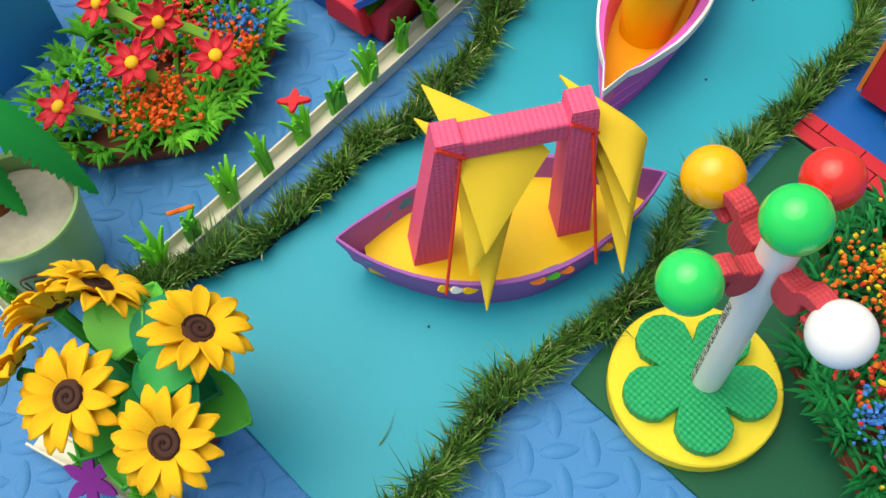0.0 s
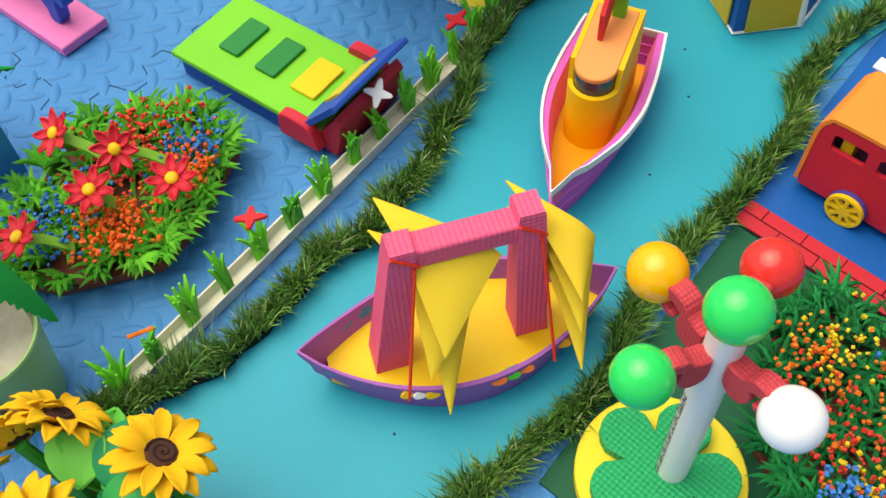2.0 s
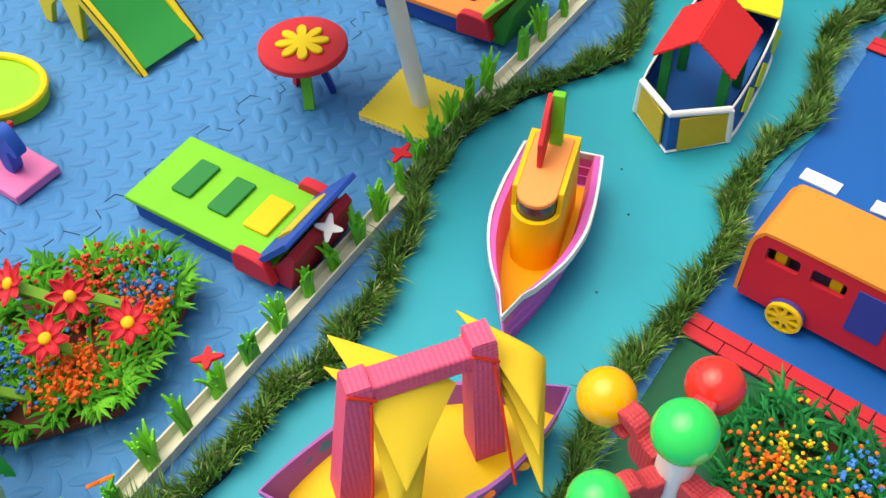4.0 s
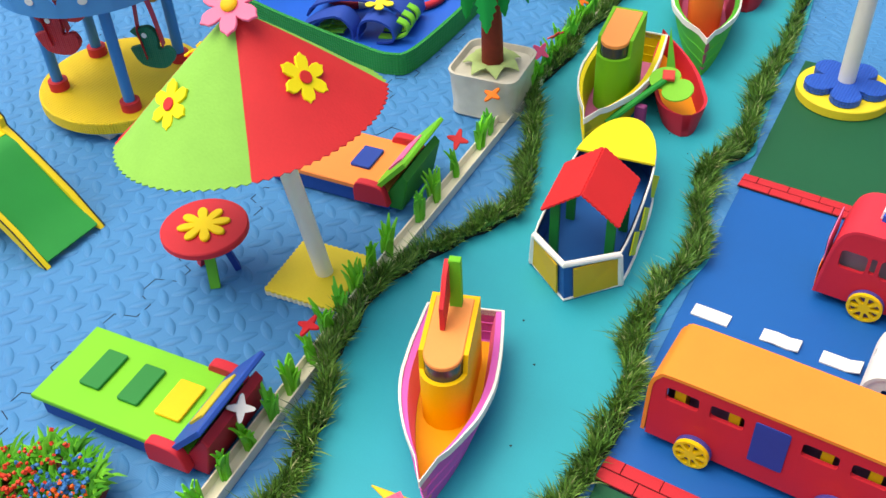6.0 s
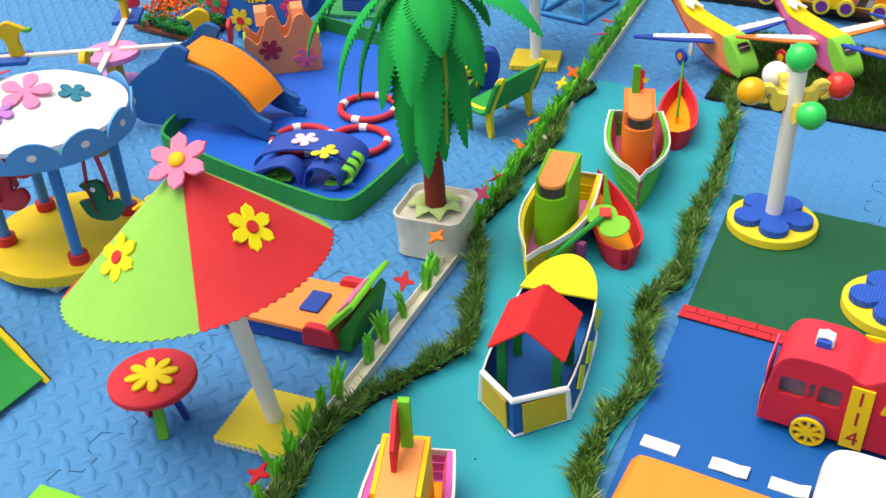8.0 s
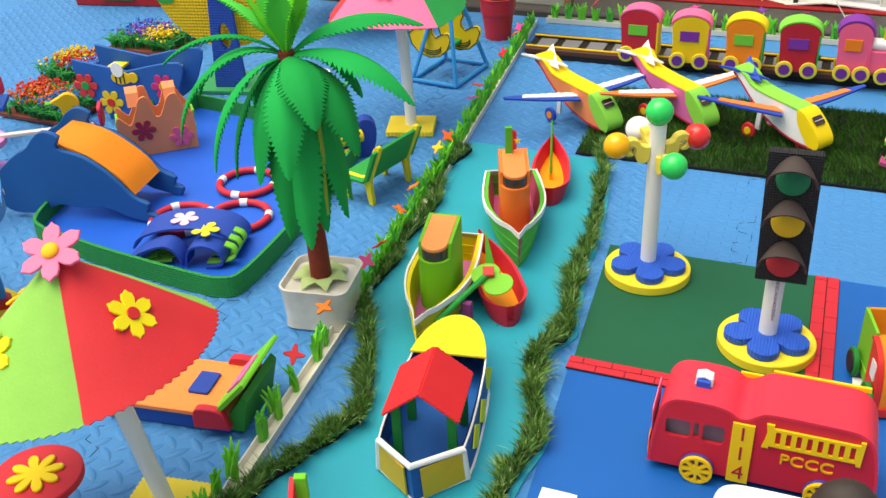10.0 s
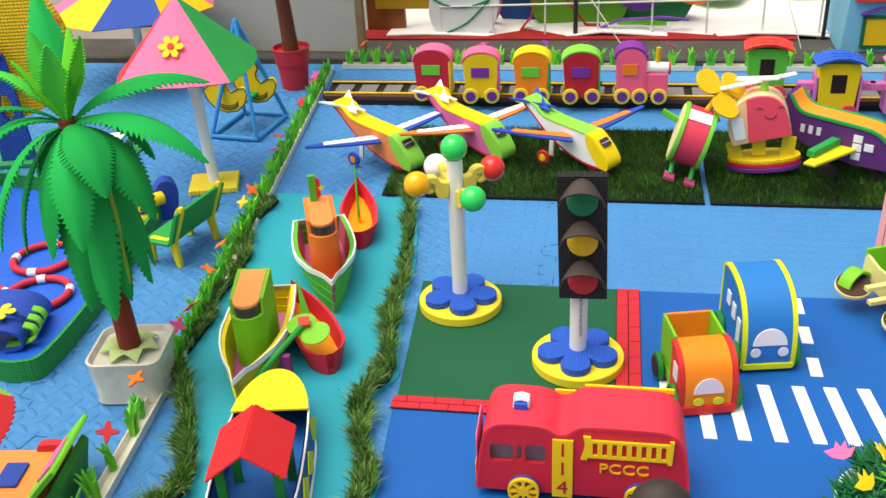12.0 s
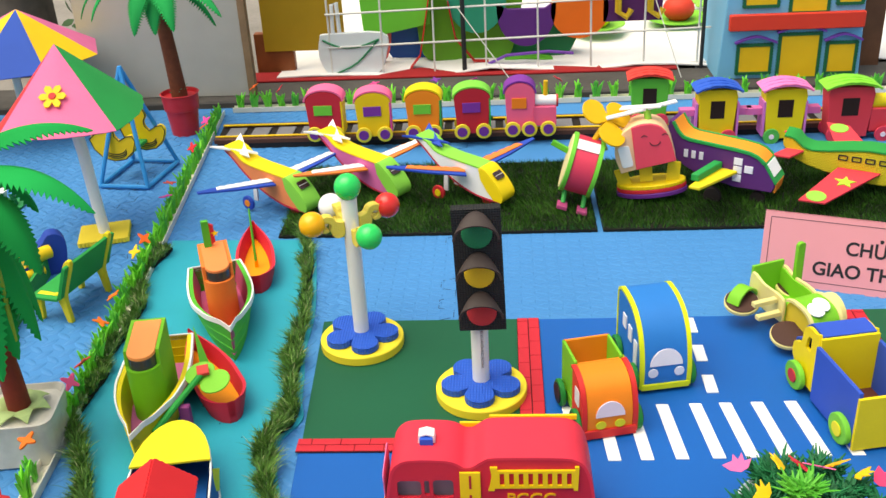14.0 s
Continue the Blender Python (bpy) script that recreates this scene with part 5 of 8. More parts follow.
for k in range(3):
    part("side_window", Shape().slab(rect(-.058 + .013 * k, .054, -.051 + .013 * k, .066), .018, .0194, .0003, UPRIGHT), foam("#d9d9e6"), p4)
for xx, zz in ((.026, .056), (.026, .043), (.026, .030), (.044, .046)):
    part("side_window", Shape().slab(rect(xx, zz, xx + .014, zz + .011), .018, .0194, .0003, UPRIGHT), foam("#e6e6f0"), p4)

p5 = thing("toy_plane", pose(.765, 1.585, 0.012, 0, 2, -24) @ Matrix.Diagonal((1.12, 1.10, .92, 1.0)), "yellow woven-foam plane with green back and red wings", "aeroplane", "toy aeroplanes on the grass")
s5 = smooth_line([(.11, .030), (.116, .048), (.092, .070), (.03, .078), (-.05, .064), (-.078, .082), (-.092, .084), (-.088, .060), (-.055, .036), (.03, .018), (.08, .020)], 3)
part("fuselage", Shape().slab(s5, -.020, .020, .002, UPRIGHT), foam("#d9c62a", weave=0.003), p5, "yellow woven-textured body")
part("top_strip", Shape().ribbon(smooth_line([(.11, .056), (.092, .071), (.03, .079), (-.05, .065), (-.078, .083), (-.092, .085)], 3)[::-1], -.021, .021, .003), foam("#1f9440"), p5, "green strip along the back")
for sg in (-1, 1):
    m = Matrix.Translation((.014, sg * .020, .040)) @ pose(0, 0, 0, 12, 0, 0)
    part("wing", Shape().slab([(-.024, 0), (.036, 0), (-.026, sg * .104), (-.062, sg * .106)], -.002, .002, .0006, m), foam("#d83a48"), p5, "red wing")
    part("wing_tip", Shape().slab(disc(.014, 20, -.040, sg * .090), .002, .0036, .0004, m), foam("#8fd14a"), p5)
    part("wing_star", Shape().slab([(a - .008, b + sg * .040) for a, b in star(5, .016, .007)], .002, .0036, .0003, m), foam("#a8d43a"), p5)
    part("tail_wing", Shape().slab([(-.060, sg * .018), (-.086, sg * .018), (-.102, sg * .056), (-.076, sg * .056)], .060, .064, .0006), foam("#d83a48"), p5)
    plain_wheel(p5, Matrix.Translation((-.012, sg * .024, .006)) @ pose(0, 0, 0, 0, 0, 180 if sg > 0 else 0), .015, .007, foam("#b8404a"), foam("#e08a4a"))
for k in range(5):
    part("side_window", Shape().slab(rect(-.012 + .019 * k, .056, .002 + .019 * k, .066, .002), .020, .0212, .0003, UPRIGHT, [rect(-.010 + .019 * k, .058, .0 + .019 * k, .064)]), INK, p5)


# ---- railway and trains ----
rail = thing("railway_track", pose(0, 0, 0), "dark model railway with yellow rails", "railway")
part("bed", Shape().slab([(-.395, 1.868), (1.2, 1.868), (1.2, 1.965), (-.405, 1.965)], 0, .016, .001), foam("#1c1614"), rail, "black foam bed")
for y in (1.872, 1.958):
    part("edge_board", Shape().box((.40, y, .016), (1.60, .010, .010), .001), foam("#54301f"), rail, "brown edge board")
for y in (1.880, 1.948):
    part("rail", Shape().box((.40, y, .0225), (1.60, .005, .003), .0006), foam("#e2bb1e"), rail, "yellow foam rail")
sl = Shape().slab(rect(-.018, -.026, .018, .026), 0, .003, .0006).mesh("sleeper", foam("#75757a"))
for k in range(30):
    part("sleeper", sl, None, rail).matrix_basis = pose(-.365 + .052 * k, 1.914, .0165)


def carriage(x, y, body, roof, window, w_rim, w_hub, wide, high, name, label, curved=True, turn=0, wheels=(-.3, .3), edge=None, z=.020):
    ob = thing(name, pose(x, y, z, 0, 0, turn), label, "train", "toy train carriages")
    h, w = high, wide / 2
    side = [(-w * .84, .006), (w * .84, .006), (w, h * .78)] + ([(w * math.cos(a), h * .78 + h * .2 * math.sin(a)) for a in [PI * k / 12 for k in range(1, 12)]] if curved else [(w * .9, h * .9), (-w * .9, h * .9)]) + [(-w, h * .78)]
    part("body", Shape().slab(side, -.020, .020, .001, UPRIGHT), body, ob)
    arc = [(w * 1.02 * math.cos(a), h * .78 + h * .215 * math.sin(a)) for a in [PI - PI * k / 14 for k in range(15)]]
    if curved:
        part("roof", Shape().ribbon(arc, -.0205, .024, .003), roof, ob, "curved foam roof")
        if edge:
            part("side_board", Shape().box((w * .97, 0, h * .42), (.003, .042, h * .7), .0006, None), edge, ob)
    else:
        rf = smooth_line([(-w * 1.16, h * .87), (-w * .9, h * .915), (-w * .45, h * .955), (0, h * .97), (w * .45, h * .955), (w * .9, h * .915), (w * 1.16, h * .87)], 4)
        part("roof", Shape().ribbon(rf, -.030, .028, .004), roof, ob, "overhanging foam roof with wavy shingles")
        for k in range(3):
            part("shingle_line", Shape().tube([(a, -.0302 + .017 * k, h * .868 + h * .104 * (1 - (a / w / 1.16) ** 2) + .0036 + .0012 * abs(math.sin(q * PI / 6))) for q, a in enumerate([-w * 1.1 + w * 2.2 * p / 24 for p in range(25)])], .0013, 5), roof, ob)
    if curved:
        part("window", Shape().slab(rect(-w * .55, h * .50, w * .45, h * .70), .020, .022, .0004, UPRIGHT), window, ob)
    else:
        # no hole is cut: the opening's inner shade is a dark panel
        part("window", Shape().slab(rect(-w * .36, h * .42, w * .36, h * .72), .020, .0206, .0002, UPRIGHT), surface("#2a1712", rough=0.5), ob, "dark panel painted as a shaded window opening")
    for f in wheels:
        wl = part("wheel", Shape().slab(disc(.0155, 26), 0, .005, .001, UPRIGHT), w_rim, ob)
        wl.matrix_basis = Matrix.Translation((wide * f, -.0225, .0125))
        part("hub", Shape().slab(disc(.0100 if curved else .005, 20), .005, .0066, .0004, UPRIGHT), w_hub, wl)
        b2 = part("wheel", Shape().slab(disc(.0155, 20), 0, .005, .001, UPRIGHT), w_rim, ob)
        b2.matrix_basis = Matrix.Translation((wide * f, .0275, .0125))
    return ob


WY, HP = foam("#ecd23a"), foam("#6a2a86")
carriage(-.166, 1.876, foam("#c22334"), foam("#ee6a98"), foam("#6cc23a"), WY, HP, .073, .100, "train_carriage", "red toy carriage with pink roof and lime window", edge=foam("#e8c81c"))
carriage(-.068, 1.866, foam("#ecc41c"), foam("#ee6a98"), foam("#7a2f96"), WY, HP, .070, .098, "train_carriage", "yellow toy carriage with pink roof and purple window", edge=foam("#d24a9a"), turn=4)
carriage(.032, 1.870, foam("#f0861c"), foam("#f2d21f"), foam("#6cc23a"), WY, HP, .069, .098, "train_carriage", "orange toy carriage with yellow roof and lime window", edge=foam("#2fa04a"))
carriage(.128, 1.868, foam("#b81f30"), foam("#7cd04a"), foam("#7a2f96"), WY, HP, .071, .100, "train_carriage", "red toy carriage with lime roof and purple window", edge=foam("#2fa04a"), turn=3)
lo = carriage(.222, 1.872, foam("#ee5f86"), foam("#7a2f96"), foam("#f07f1c"), WY, HP, .058, .107, "locomotive", "pink toy locomotive with purple roof and white boiler", wheels=(-.25, .32, .95), edge=foam("#ee5f86"))
part("chassis", Shape().box((.040, 0, .036), (.062, .038, .040), .002), foam("#ee5f86"), lo)
part("boiler", Shape().tube([(.026, -.006, .066), (.072, -.006, .064)], .011, 18), surface("#f0ecea", rough=.5), lo, "white paper boiler")
part("boiler_ring", Shape().tube([(.071, -.006, .064), (.075, -.006, .064)], .0125, 18), foam("#c23a3a"), lo)
part("chimney", Shape().tube([(.050, -.006, .074), (.051, -.006, .104)], .0045, 12), foam("#e2b21c"), lo)
part("coupling", Shape().box((-.078, 0, .030), (.05, .008, .006)), DKG, lo)
WR2, WG2, HW = foam("#d83a52"), foam("#4fae4a"), foam("#f0dbe0")
carriage(.478, 1.898, foam("#58b83a"), foam("#e23c34"), None, WR2, HW, .074, .108, "train_carriage", "green toy carriage with red roof", curved=False, turn=-4)
c1 = carriage(.598, 1.845, foam("#ecc81c"), foam("#2458c0"), None, WR2, HW, .074, .117, "train_carriage", "yellow toy carriage with blue roof and red wheels", curved=False, z=.0014)
c2 = carriage(.725, 1.843, foam("#e8cf1e"), foam("#ee7ab8"), None, WG2, HW, .078, .116, "train_carriage", "yellow toy carriage with pink roof and green wheels", curved=False, z=.0014)
c3 = carriage(.845, 1.842, foam("#d83a48"), foam("#7ed03a"), None, WR2, HW, .086, .116, "locomotive", "red toy locomotive with lime roof", curved=False, wheels=(-.3, .75), z=.0014)
part("chassis", Shape().box((.070, 0, .038), (.060, .036, .046), .002), foam("#d83a48"), c3)
part("boiler", Shape().tube([(.042, 0, .070), (.105, 0, .070)], .015, 18), foam("#e8cf1e"), c3)
for c in (c1, c2):
    for sg in (-1, 1):
        part("end_board", Shape().box((sg * .039, 0, .045), (.004, .040, .070), .001), foam("#cf74c0"), c, "mauve end board")
        part("coupling", Shape().box((sg * .054, 0, .058), (.030, .018, .014), .001), foam("#d76aa8"), c)


# ---- flower troughs ----
DUCT = surface("#dedac8", rough=0.45, relief=0.08, vary=0.06)


def trough(a, b, label, name="flower_trough"):
    """A white plastic cable duct lying open side up."""
    a, b = Vector(a), Vector(b)
    ln, ang = (b - a).length, math.degrees(math.atan2(b.y - a.y, b.x - a.x))
    ob = thing(name, pose(a.x, a.y, 0.0012, 0, 0, ang), label, "trough", "white troughs")
    part("floor", Shape().box((ln / 2, .0085, .001), (ln, .017, .002), .0002), DUCT, ob)
    for y in (.0009, .0161):
        part("side", Shape().box((ln / 2, y, .0065), (ln, .0018, .010), .0003), DUCT, ob)
    return ob


TR = [(-.2435, .045), (-.258, .195), (-.3045, .625), (-.349, 1.235), (-.434, 2.085)]
for a, b in zip(TR[1:], TR[2:]):
    trough(a, b, "white plastic duct holding foam grass along the mat")
trough(TR[0], TR[1], "white plastic duct holding foam grass along the mat")
trough((-.418, 2.094), (.36, 2.094), "white plastic duct at the back edge")
trough((.38, 2.094), (1.05, 2.094), "white plastic duct at the back edge")
trough((-.36, -.040), (-.286, -.036), "white plastic duct holding foam grass")
trough((-.205, -.075), (-.095, -.036), "white plastic duct holding foam grass")


def tuft_shape(r, h, n, spread):
    s = Shape()
    for k in range(n):
        a, ln = r.uniform(0, 2 * PI), h * r.uniform(.65, 1.1)
        o = Vector((r.uniform(-.004, .004), r.uniform(-.003, .003), 0))
        d = Vector((math.cos(a), math.sin(a), 0)) * spread * r.uniform(.3, 1)
        p = Vector((-math.sin(a), math.cos(a), 0))
        rings = []
        for f, w, t in ((0, .0018, .0011), (.4, .0021, .0012), (.75, .0016, .0010), (1, .0006, .0005)):
            c = o + d * ln * f * f + Vector((0, 0, ln * f * (1 - .15 * f)))
            q = d.normalized() * t
            rings.append([c - p * w - q, c + p * w - q, c + p * w + q, c - p * w + q])
        s.loft(rings)
    return s


rt = random.Random(11)
TUFTS = [tuft_shape(rt, .030, 11, .34).mesh("grass_spray", foam(c, vary=.08), 60) for c in ("#72d236", "#5fc23c", "#80d842", "#68c834")]
DENSE = [tuft_shape(rt, .034, 15, .30).mesh("grass_spray", foam(c, vary=.08), 60) for c in ("#66c834", "#56b83e", "#78d23e")]
BLOOMS = {}


def bloom(code):
    if code not in BLOOMS:
        BLOOMS[code] = Shape().slab(pointed(4, .0125, .005, .6, .3), 0, .0018, .0004).mesh("blossom", foam(code))
    return BLOOMS[code]


def tuft(x, y, k, z=.0035, scale=1.0, flower=None, dense=False, tilt=None):
    ob = thing("grass_tuft", pose(x, y, z, 0, 0, rt.uniform(0, 360)), "tuft of bright green cut foam grass" + (" with a flower" if flower else ""), "foam grass", "grass tufts in the troughs")
    o = part("grass_spray", (DENSE if dense else TUFTS)[k % (3 if dense else 4)], None, ob)
    o.scale = (scale, scale, scale)
    if flower:
        f = part("blossom", bloom(flower), None, ob, "foam blossom")
        f.matrix_basis = Matrix.Translation((rt.uniform(-.006, .006), rt.uniform(-.006, .006), .038 * scale)) @ pose(0, 0, 0, *(tilt or (rt.uniform(-50, 50), rt.uniform(-50, 50), rt.uniform(0, 90))))
    return ob


NEAR = [(-.250, .061, None), (-.255, .093, "#f07a1e"), (-.259, .131, None), (-.261, .166, None), (-.265, .203, "#d8262e"), (-.268, .239, None), (-.272, .275, None), (-.277, .312, None), (-.281, .348, "#f2f2f0"), (-.284, .381, None), (-.289, .415, None), (-.296, .452, "#c81e2a"), (-.302, .486, None), (-.307, .512, None), (-.312, .545, None), (-.316, .575, None), (-.319, .606, None), (-.320, .668, None), (-.323, .704, None), (-.327, .752, "#c8202a"), (-.330, .812, None), (-.334, .842, "#f2761e")]
for k, (x, y, f) in enumerate(NEAR):
    tuft(x - .002, y, k, flower=f, scale=1.25).children[0].scale.z = 1.6
y, k = .885, 0
while y < 2.07:
    x = -.3235 - (y - .875) * .0925 - .006
    f = {3: "#f0568c", 5: "#f2564a", 8: "#f2761e", 11: "#f07a1e", 16: "#e8c21e", 18: "#f2661e", 24: "#ee4a9a", 26: "#ee5a4a", 33: "#d8262e", 37: "#f2661e", 39: "#e8409a"}.get(k)
    tuft(x + rt.uniform(-.003, .003), y, k, scale=1.15 + rt.uniform(-.12, .16), flower=f, dense=True)
    y += .0265
    k += 1
x, k = -.40, 0
while x < 1.0:
    tuft(x, 2.103, k, scale=1.35 + rt.uniform(-.1, .2), flower={1: "#f2661e", 3: "#e83a4a", 6: "#f2661e", 10: "#d8408a", 14: "#7a2f96", 17: "#c83a8a", 20: "#e8c21e", 23: "#e83a4a"}.get(k), dense=True)
    x += .031 if x < .3 else .040
    k += 1
for x, y in ((-.335, -.030), (-.305, -.026), (-.165, -.052), (-.125, -.036)):
    tuft(x, y, k, dense=True)
    k += 1
for x, y, c in ((-.452, 1.462, "#f2761e"), (-.40, 1.58, "#f2661e")):
    solid("fallen_flower", Shape().slab(pointed(4, .011, .004, .6), .0015, .0032, .0004), foam(c), "orange foam flower lying on the mat", "foam flower", pose(x, y, 0))
solid("paper_flower", Shape().slab(pointed(6, .020, .008, .7), 0, .002, .0004), foam("#7a1a86"), "purple foam flower leaning by the trough", "foam flower", pose(-.148, -.055, .030, 35, 0, 20))


# ---- flower beds ----
def flower_bed(name, outline, blades, tint, blossoms, label, h=.030, seed=1, stems=(), edge=True, height=.008, big=1.0, dot=1.0, rim=0):
    """A foam tray full of curled foam grass and tiny cut-cube blossoms."""
    r = random.Random(seed)
    xs, ys = [p[0] for p in outline], [p[1] for p in outline]
    inside = lambda x, y: sum((a[1] > y) != (b[1] > y) and x < (b[0] - a[0]) * (y - a[1]) / (b[1] - a[1]) + a[0] for a, b in zip(outline, outline[1:] + outline[:1])) % 2
    ob = thing(name, pose(0, 0, 0.0036), label, "flower bed", "foam flower beds")
    part("tray", Shape().slab(outline, 0, height, .0008), foam("#7a3c2c"), ob, "brown foam tray")
    sets = [Shape() for _ in tint]
    dots = {c: Shape() for c, *_ in blossoms}
    n = 0
    mx, my = sum(xs) / len(xs), sum(ys) / len(ys)
    while n < blades + rim:
        x, y = r.uniform(min(xs) - .0, max(xs) + .0), r.uniform(min(ys), max(ys))
        out = None
        if n >= blades:
            q = (n - blades) / rim * len(outline)
            a, b = Vector(outline[int(q)]), Vector(outline[(int(q) + 1) % len(outline)])
            p = a.lerp(b, q - int(q)) * .96 + Vector((mx, my)) * .04
            x, y = p
            out = math.atan2(y - my, x - mx)
        elif not inside(x, y):
            continue
        n += 1
        s = sets[n % len(tint)]
        for q in range(9 if out is None else 22):
            a = r.uniform(0, 2 * PI) if out is None else out + r.gauss(0, .8)
            ln = h * r.uniform(.6, 1.1)
            d = Vector((math.cos(a), math.sin(a), 0)) * r.uniform(.25, .85)
            p = Vector((-math.sin(a), math.cos(a), 0)) * .0009 * big
            o = Vector((x + r.uniform(-.003, .003), y + r.uniform(-.003, .003), height - .001))
            b = len(s.v)
            for f, w in ((0, 1), (.45, 1.15), (.8, .8)):
                c = o + d * ln * f * f + Vector((0, 0, ln * f * (1 - .35 * f * f)))
                s.v += [c - p * w, c + p * w, c + Vector((0, 0, .0012 * big)) * w]
            c = o + d * ln + Vector((0, 0, ln * .62))
            s.v.append(c)
            for k in (0, 3):
                for i in range(3):
                    j = (i + 1) % 3
                    s.f.append((b + k + i, b + k + j, b + k + 3 + j, b + k + 3 + i))
            for i in range(3):
                s.f.append((b + 6 + i, b + 6 + (i + 1) % 3, b + 9))
    for s, c in zip(sets, tint):
        part("foam_grass", s, foam(c, vary=.1, island=.12), ob, smooth=50)["kind"] = "stuff"
    for c, cx, cy, rad, cnt in blossoms:
        k = 0
        while k < cnt:
            x, y = r.gauss(cx, rad), r.gauss(cy, rad)
            if not inside(x, y):
                k += .2
                continue
            k += 1
            e = .00115 * r.uniform(.7, 1.25) * dot
            m = Matrix.Translation((x, y, height + h * r.uniform(.62, .95))) @ Euler((r.uniform(0, 3), r.uniform(0, 3), r.uniform(0, 3))).to_matrix().to_4x4()
            dots[c].box((0, 0, 0), (2 * e, 2 * e, 1.6 * e), .0002, m)
    for c, s in dots.items():
        part("blossom_bits", s, foam(c, island=.08), ob, "tiny cut-foam blossoms")["kind"] = "stuff"
    return ob


def daisy(ob, root, head, tip, code, size, centre="#f0bd1c", n=8, stem="#7fb83a"):
    """A tall foam flower: strap stem, cupped petals and a domed middle."""
    root, head = Vector(root), Vector(head)
    mid = root.lerp(head, .5) + Vector((0, 0, .004))
    side = (head - root).cross(Vector((0, 0, 1))).normalized() * .0045
    part("stem", Shape().sheet([[p - side, p + side] for p in (root, mid, head)], .002), foam(stem), ob)
    face = Vector(tip).normalized().to_track_quat("Z", "Y").to_matrix().to_4x4()
    pet = []
    for i in range(7):
        f = i / 6
        w = size * .20 * math.sin(PI * min(1, .12 + f * .88)) ** .8 + .0003
        pet.append([(size * (.18 + .82 * f), k * w, size * .16 * f * f + abs(k) * .002) for k in (-1, -.5, 0, .5, 1)])
    me = Shape().sheet(pet, .0016).mesh("petal", foam(code), 60)
    for k in range(n):
        o = part("petal", me, None, ob)
        o.matrix_basis = Matrix.Translation(head) @ face @ pose(0, 0, .0012 * (k % 2), 0, 0, 360 * k / n)
    part("flower_centre", Shape().ball((0, 0, 0), size * .27, 18, .6), foam(centre), ob).matrix_basis = Matrix.Translation(head) @ face @ pose(0, 0, .003)


BED = [(-.398, .052), (-.352, .078), (-.312, .143), (-.322, .188), (-.356, .256), (-.41, .262), (-.470, .180), (-.44, .105)]
fb = flower_bed("flower_bed", BED, 125, ("#5cb531", "#4a9c2c", "#74c63c"), [("#e8641e", -.345, .135, .018, 260), ("#d8402a", -.40, .20, .026, 190), ("#2f74b8", -.385, .10, .022, 130), ("#2f74b8", -.37, .225, .016, 130), ("#e8641e", -.345, .215, .016, 110)], "tray of curly green foam grass with orange, red and blue blossoms", seed=4, h=.034, big=2.3, dot=1.2, rim=22)
for root, head, tip in (((-.358, .105, .03), (-.372, .079, .056), (-.15, -.35, .9)), ((-.358, .150, .03), (-.369, .138, .056), (.15, -.2, 1)), ((-.355, .190, .03), (-.332, .185, .056), (.2, -.15, 1)), ((-.362, .205, .03), (-.388, .175, .056), (.5, -.6, .7)), ((-.395, .175, .03), (-.435, .153, .056), (-.1, -.6, .8))):
    daisy(fb, root, head, tip, "#cf2436", .0190)
BED2 = [(.092, .316), (.176, .276), (.24, .29), (.33, .36), (.33, .445), (.07, .452), (.050, .40)]
flower_bed("flower_bed", BED2, 260, ("#12763a", "#1a8a44", "#0e6430"), [("#e2701e", .085, .380, .014, 70), ("#e4c22a", .10, .40, .016, 60), ("#d23a2a", .125, .345, .022, 110), ("#3f86d8", .155, .310, .010, 90), ("#3f86d8", .14, .42, .012, 40), ("#e2701e", .17, .37, .03, 160), ("#e4c22a", .185, .33, .020, 140), ("#d23a2a", .21, .31, .03, 100)], "tray of dark green foam grass with bright small blossoms", seed=9, h=.034, big=2.0, dot=1.15, rim=22)

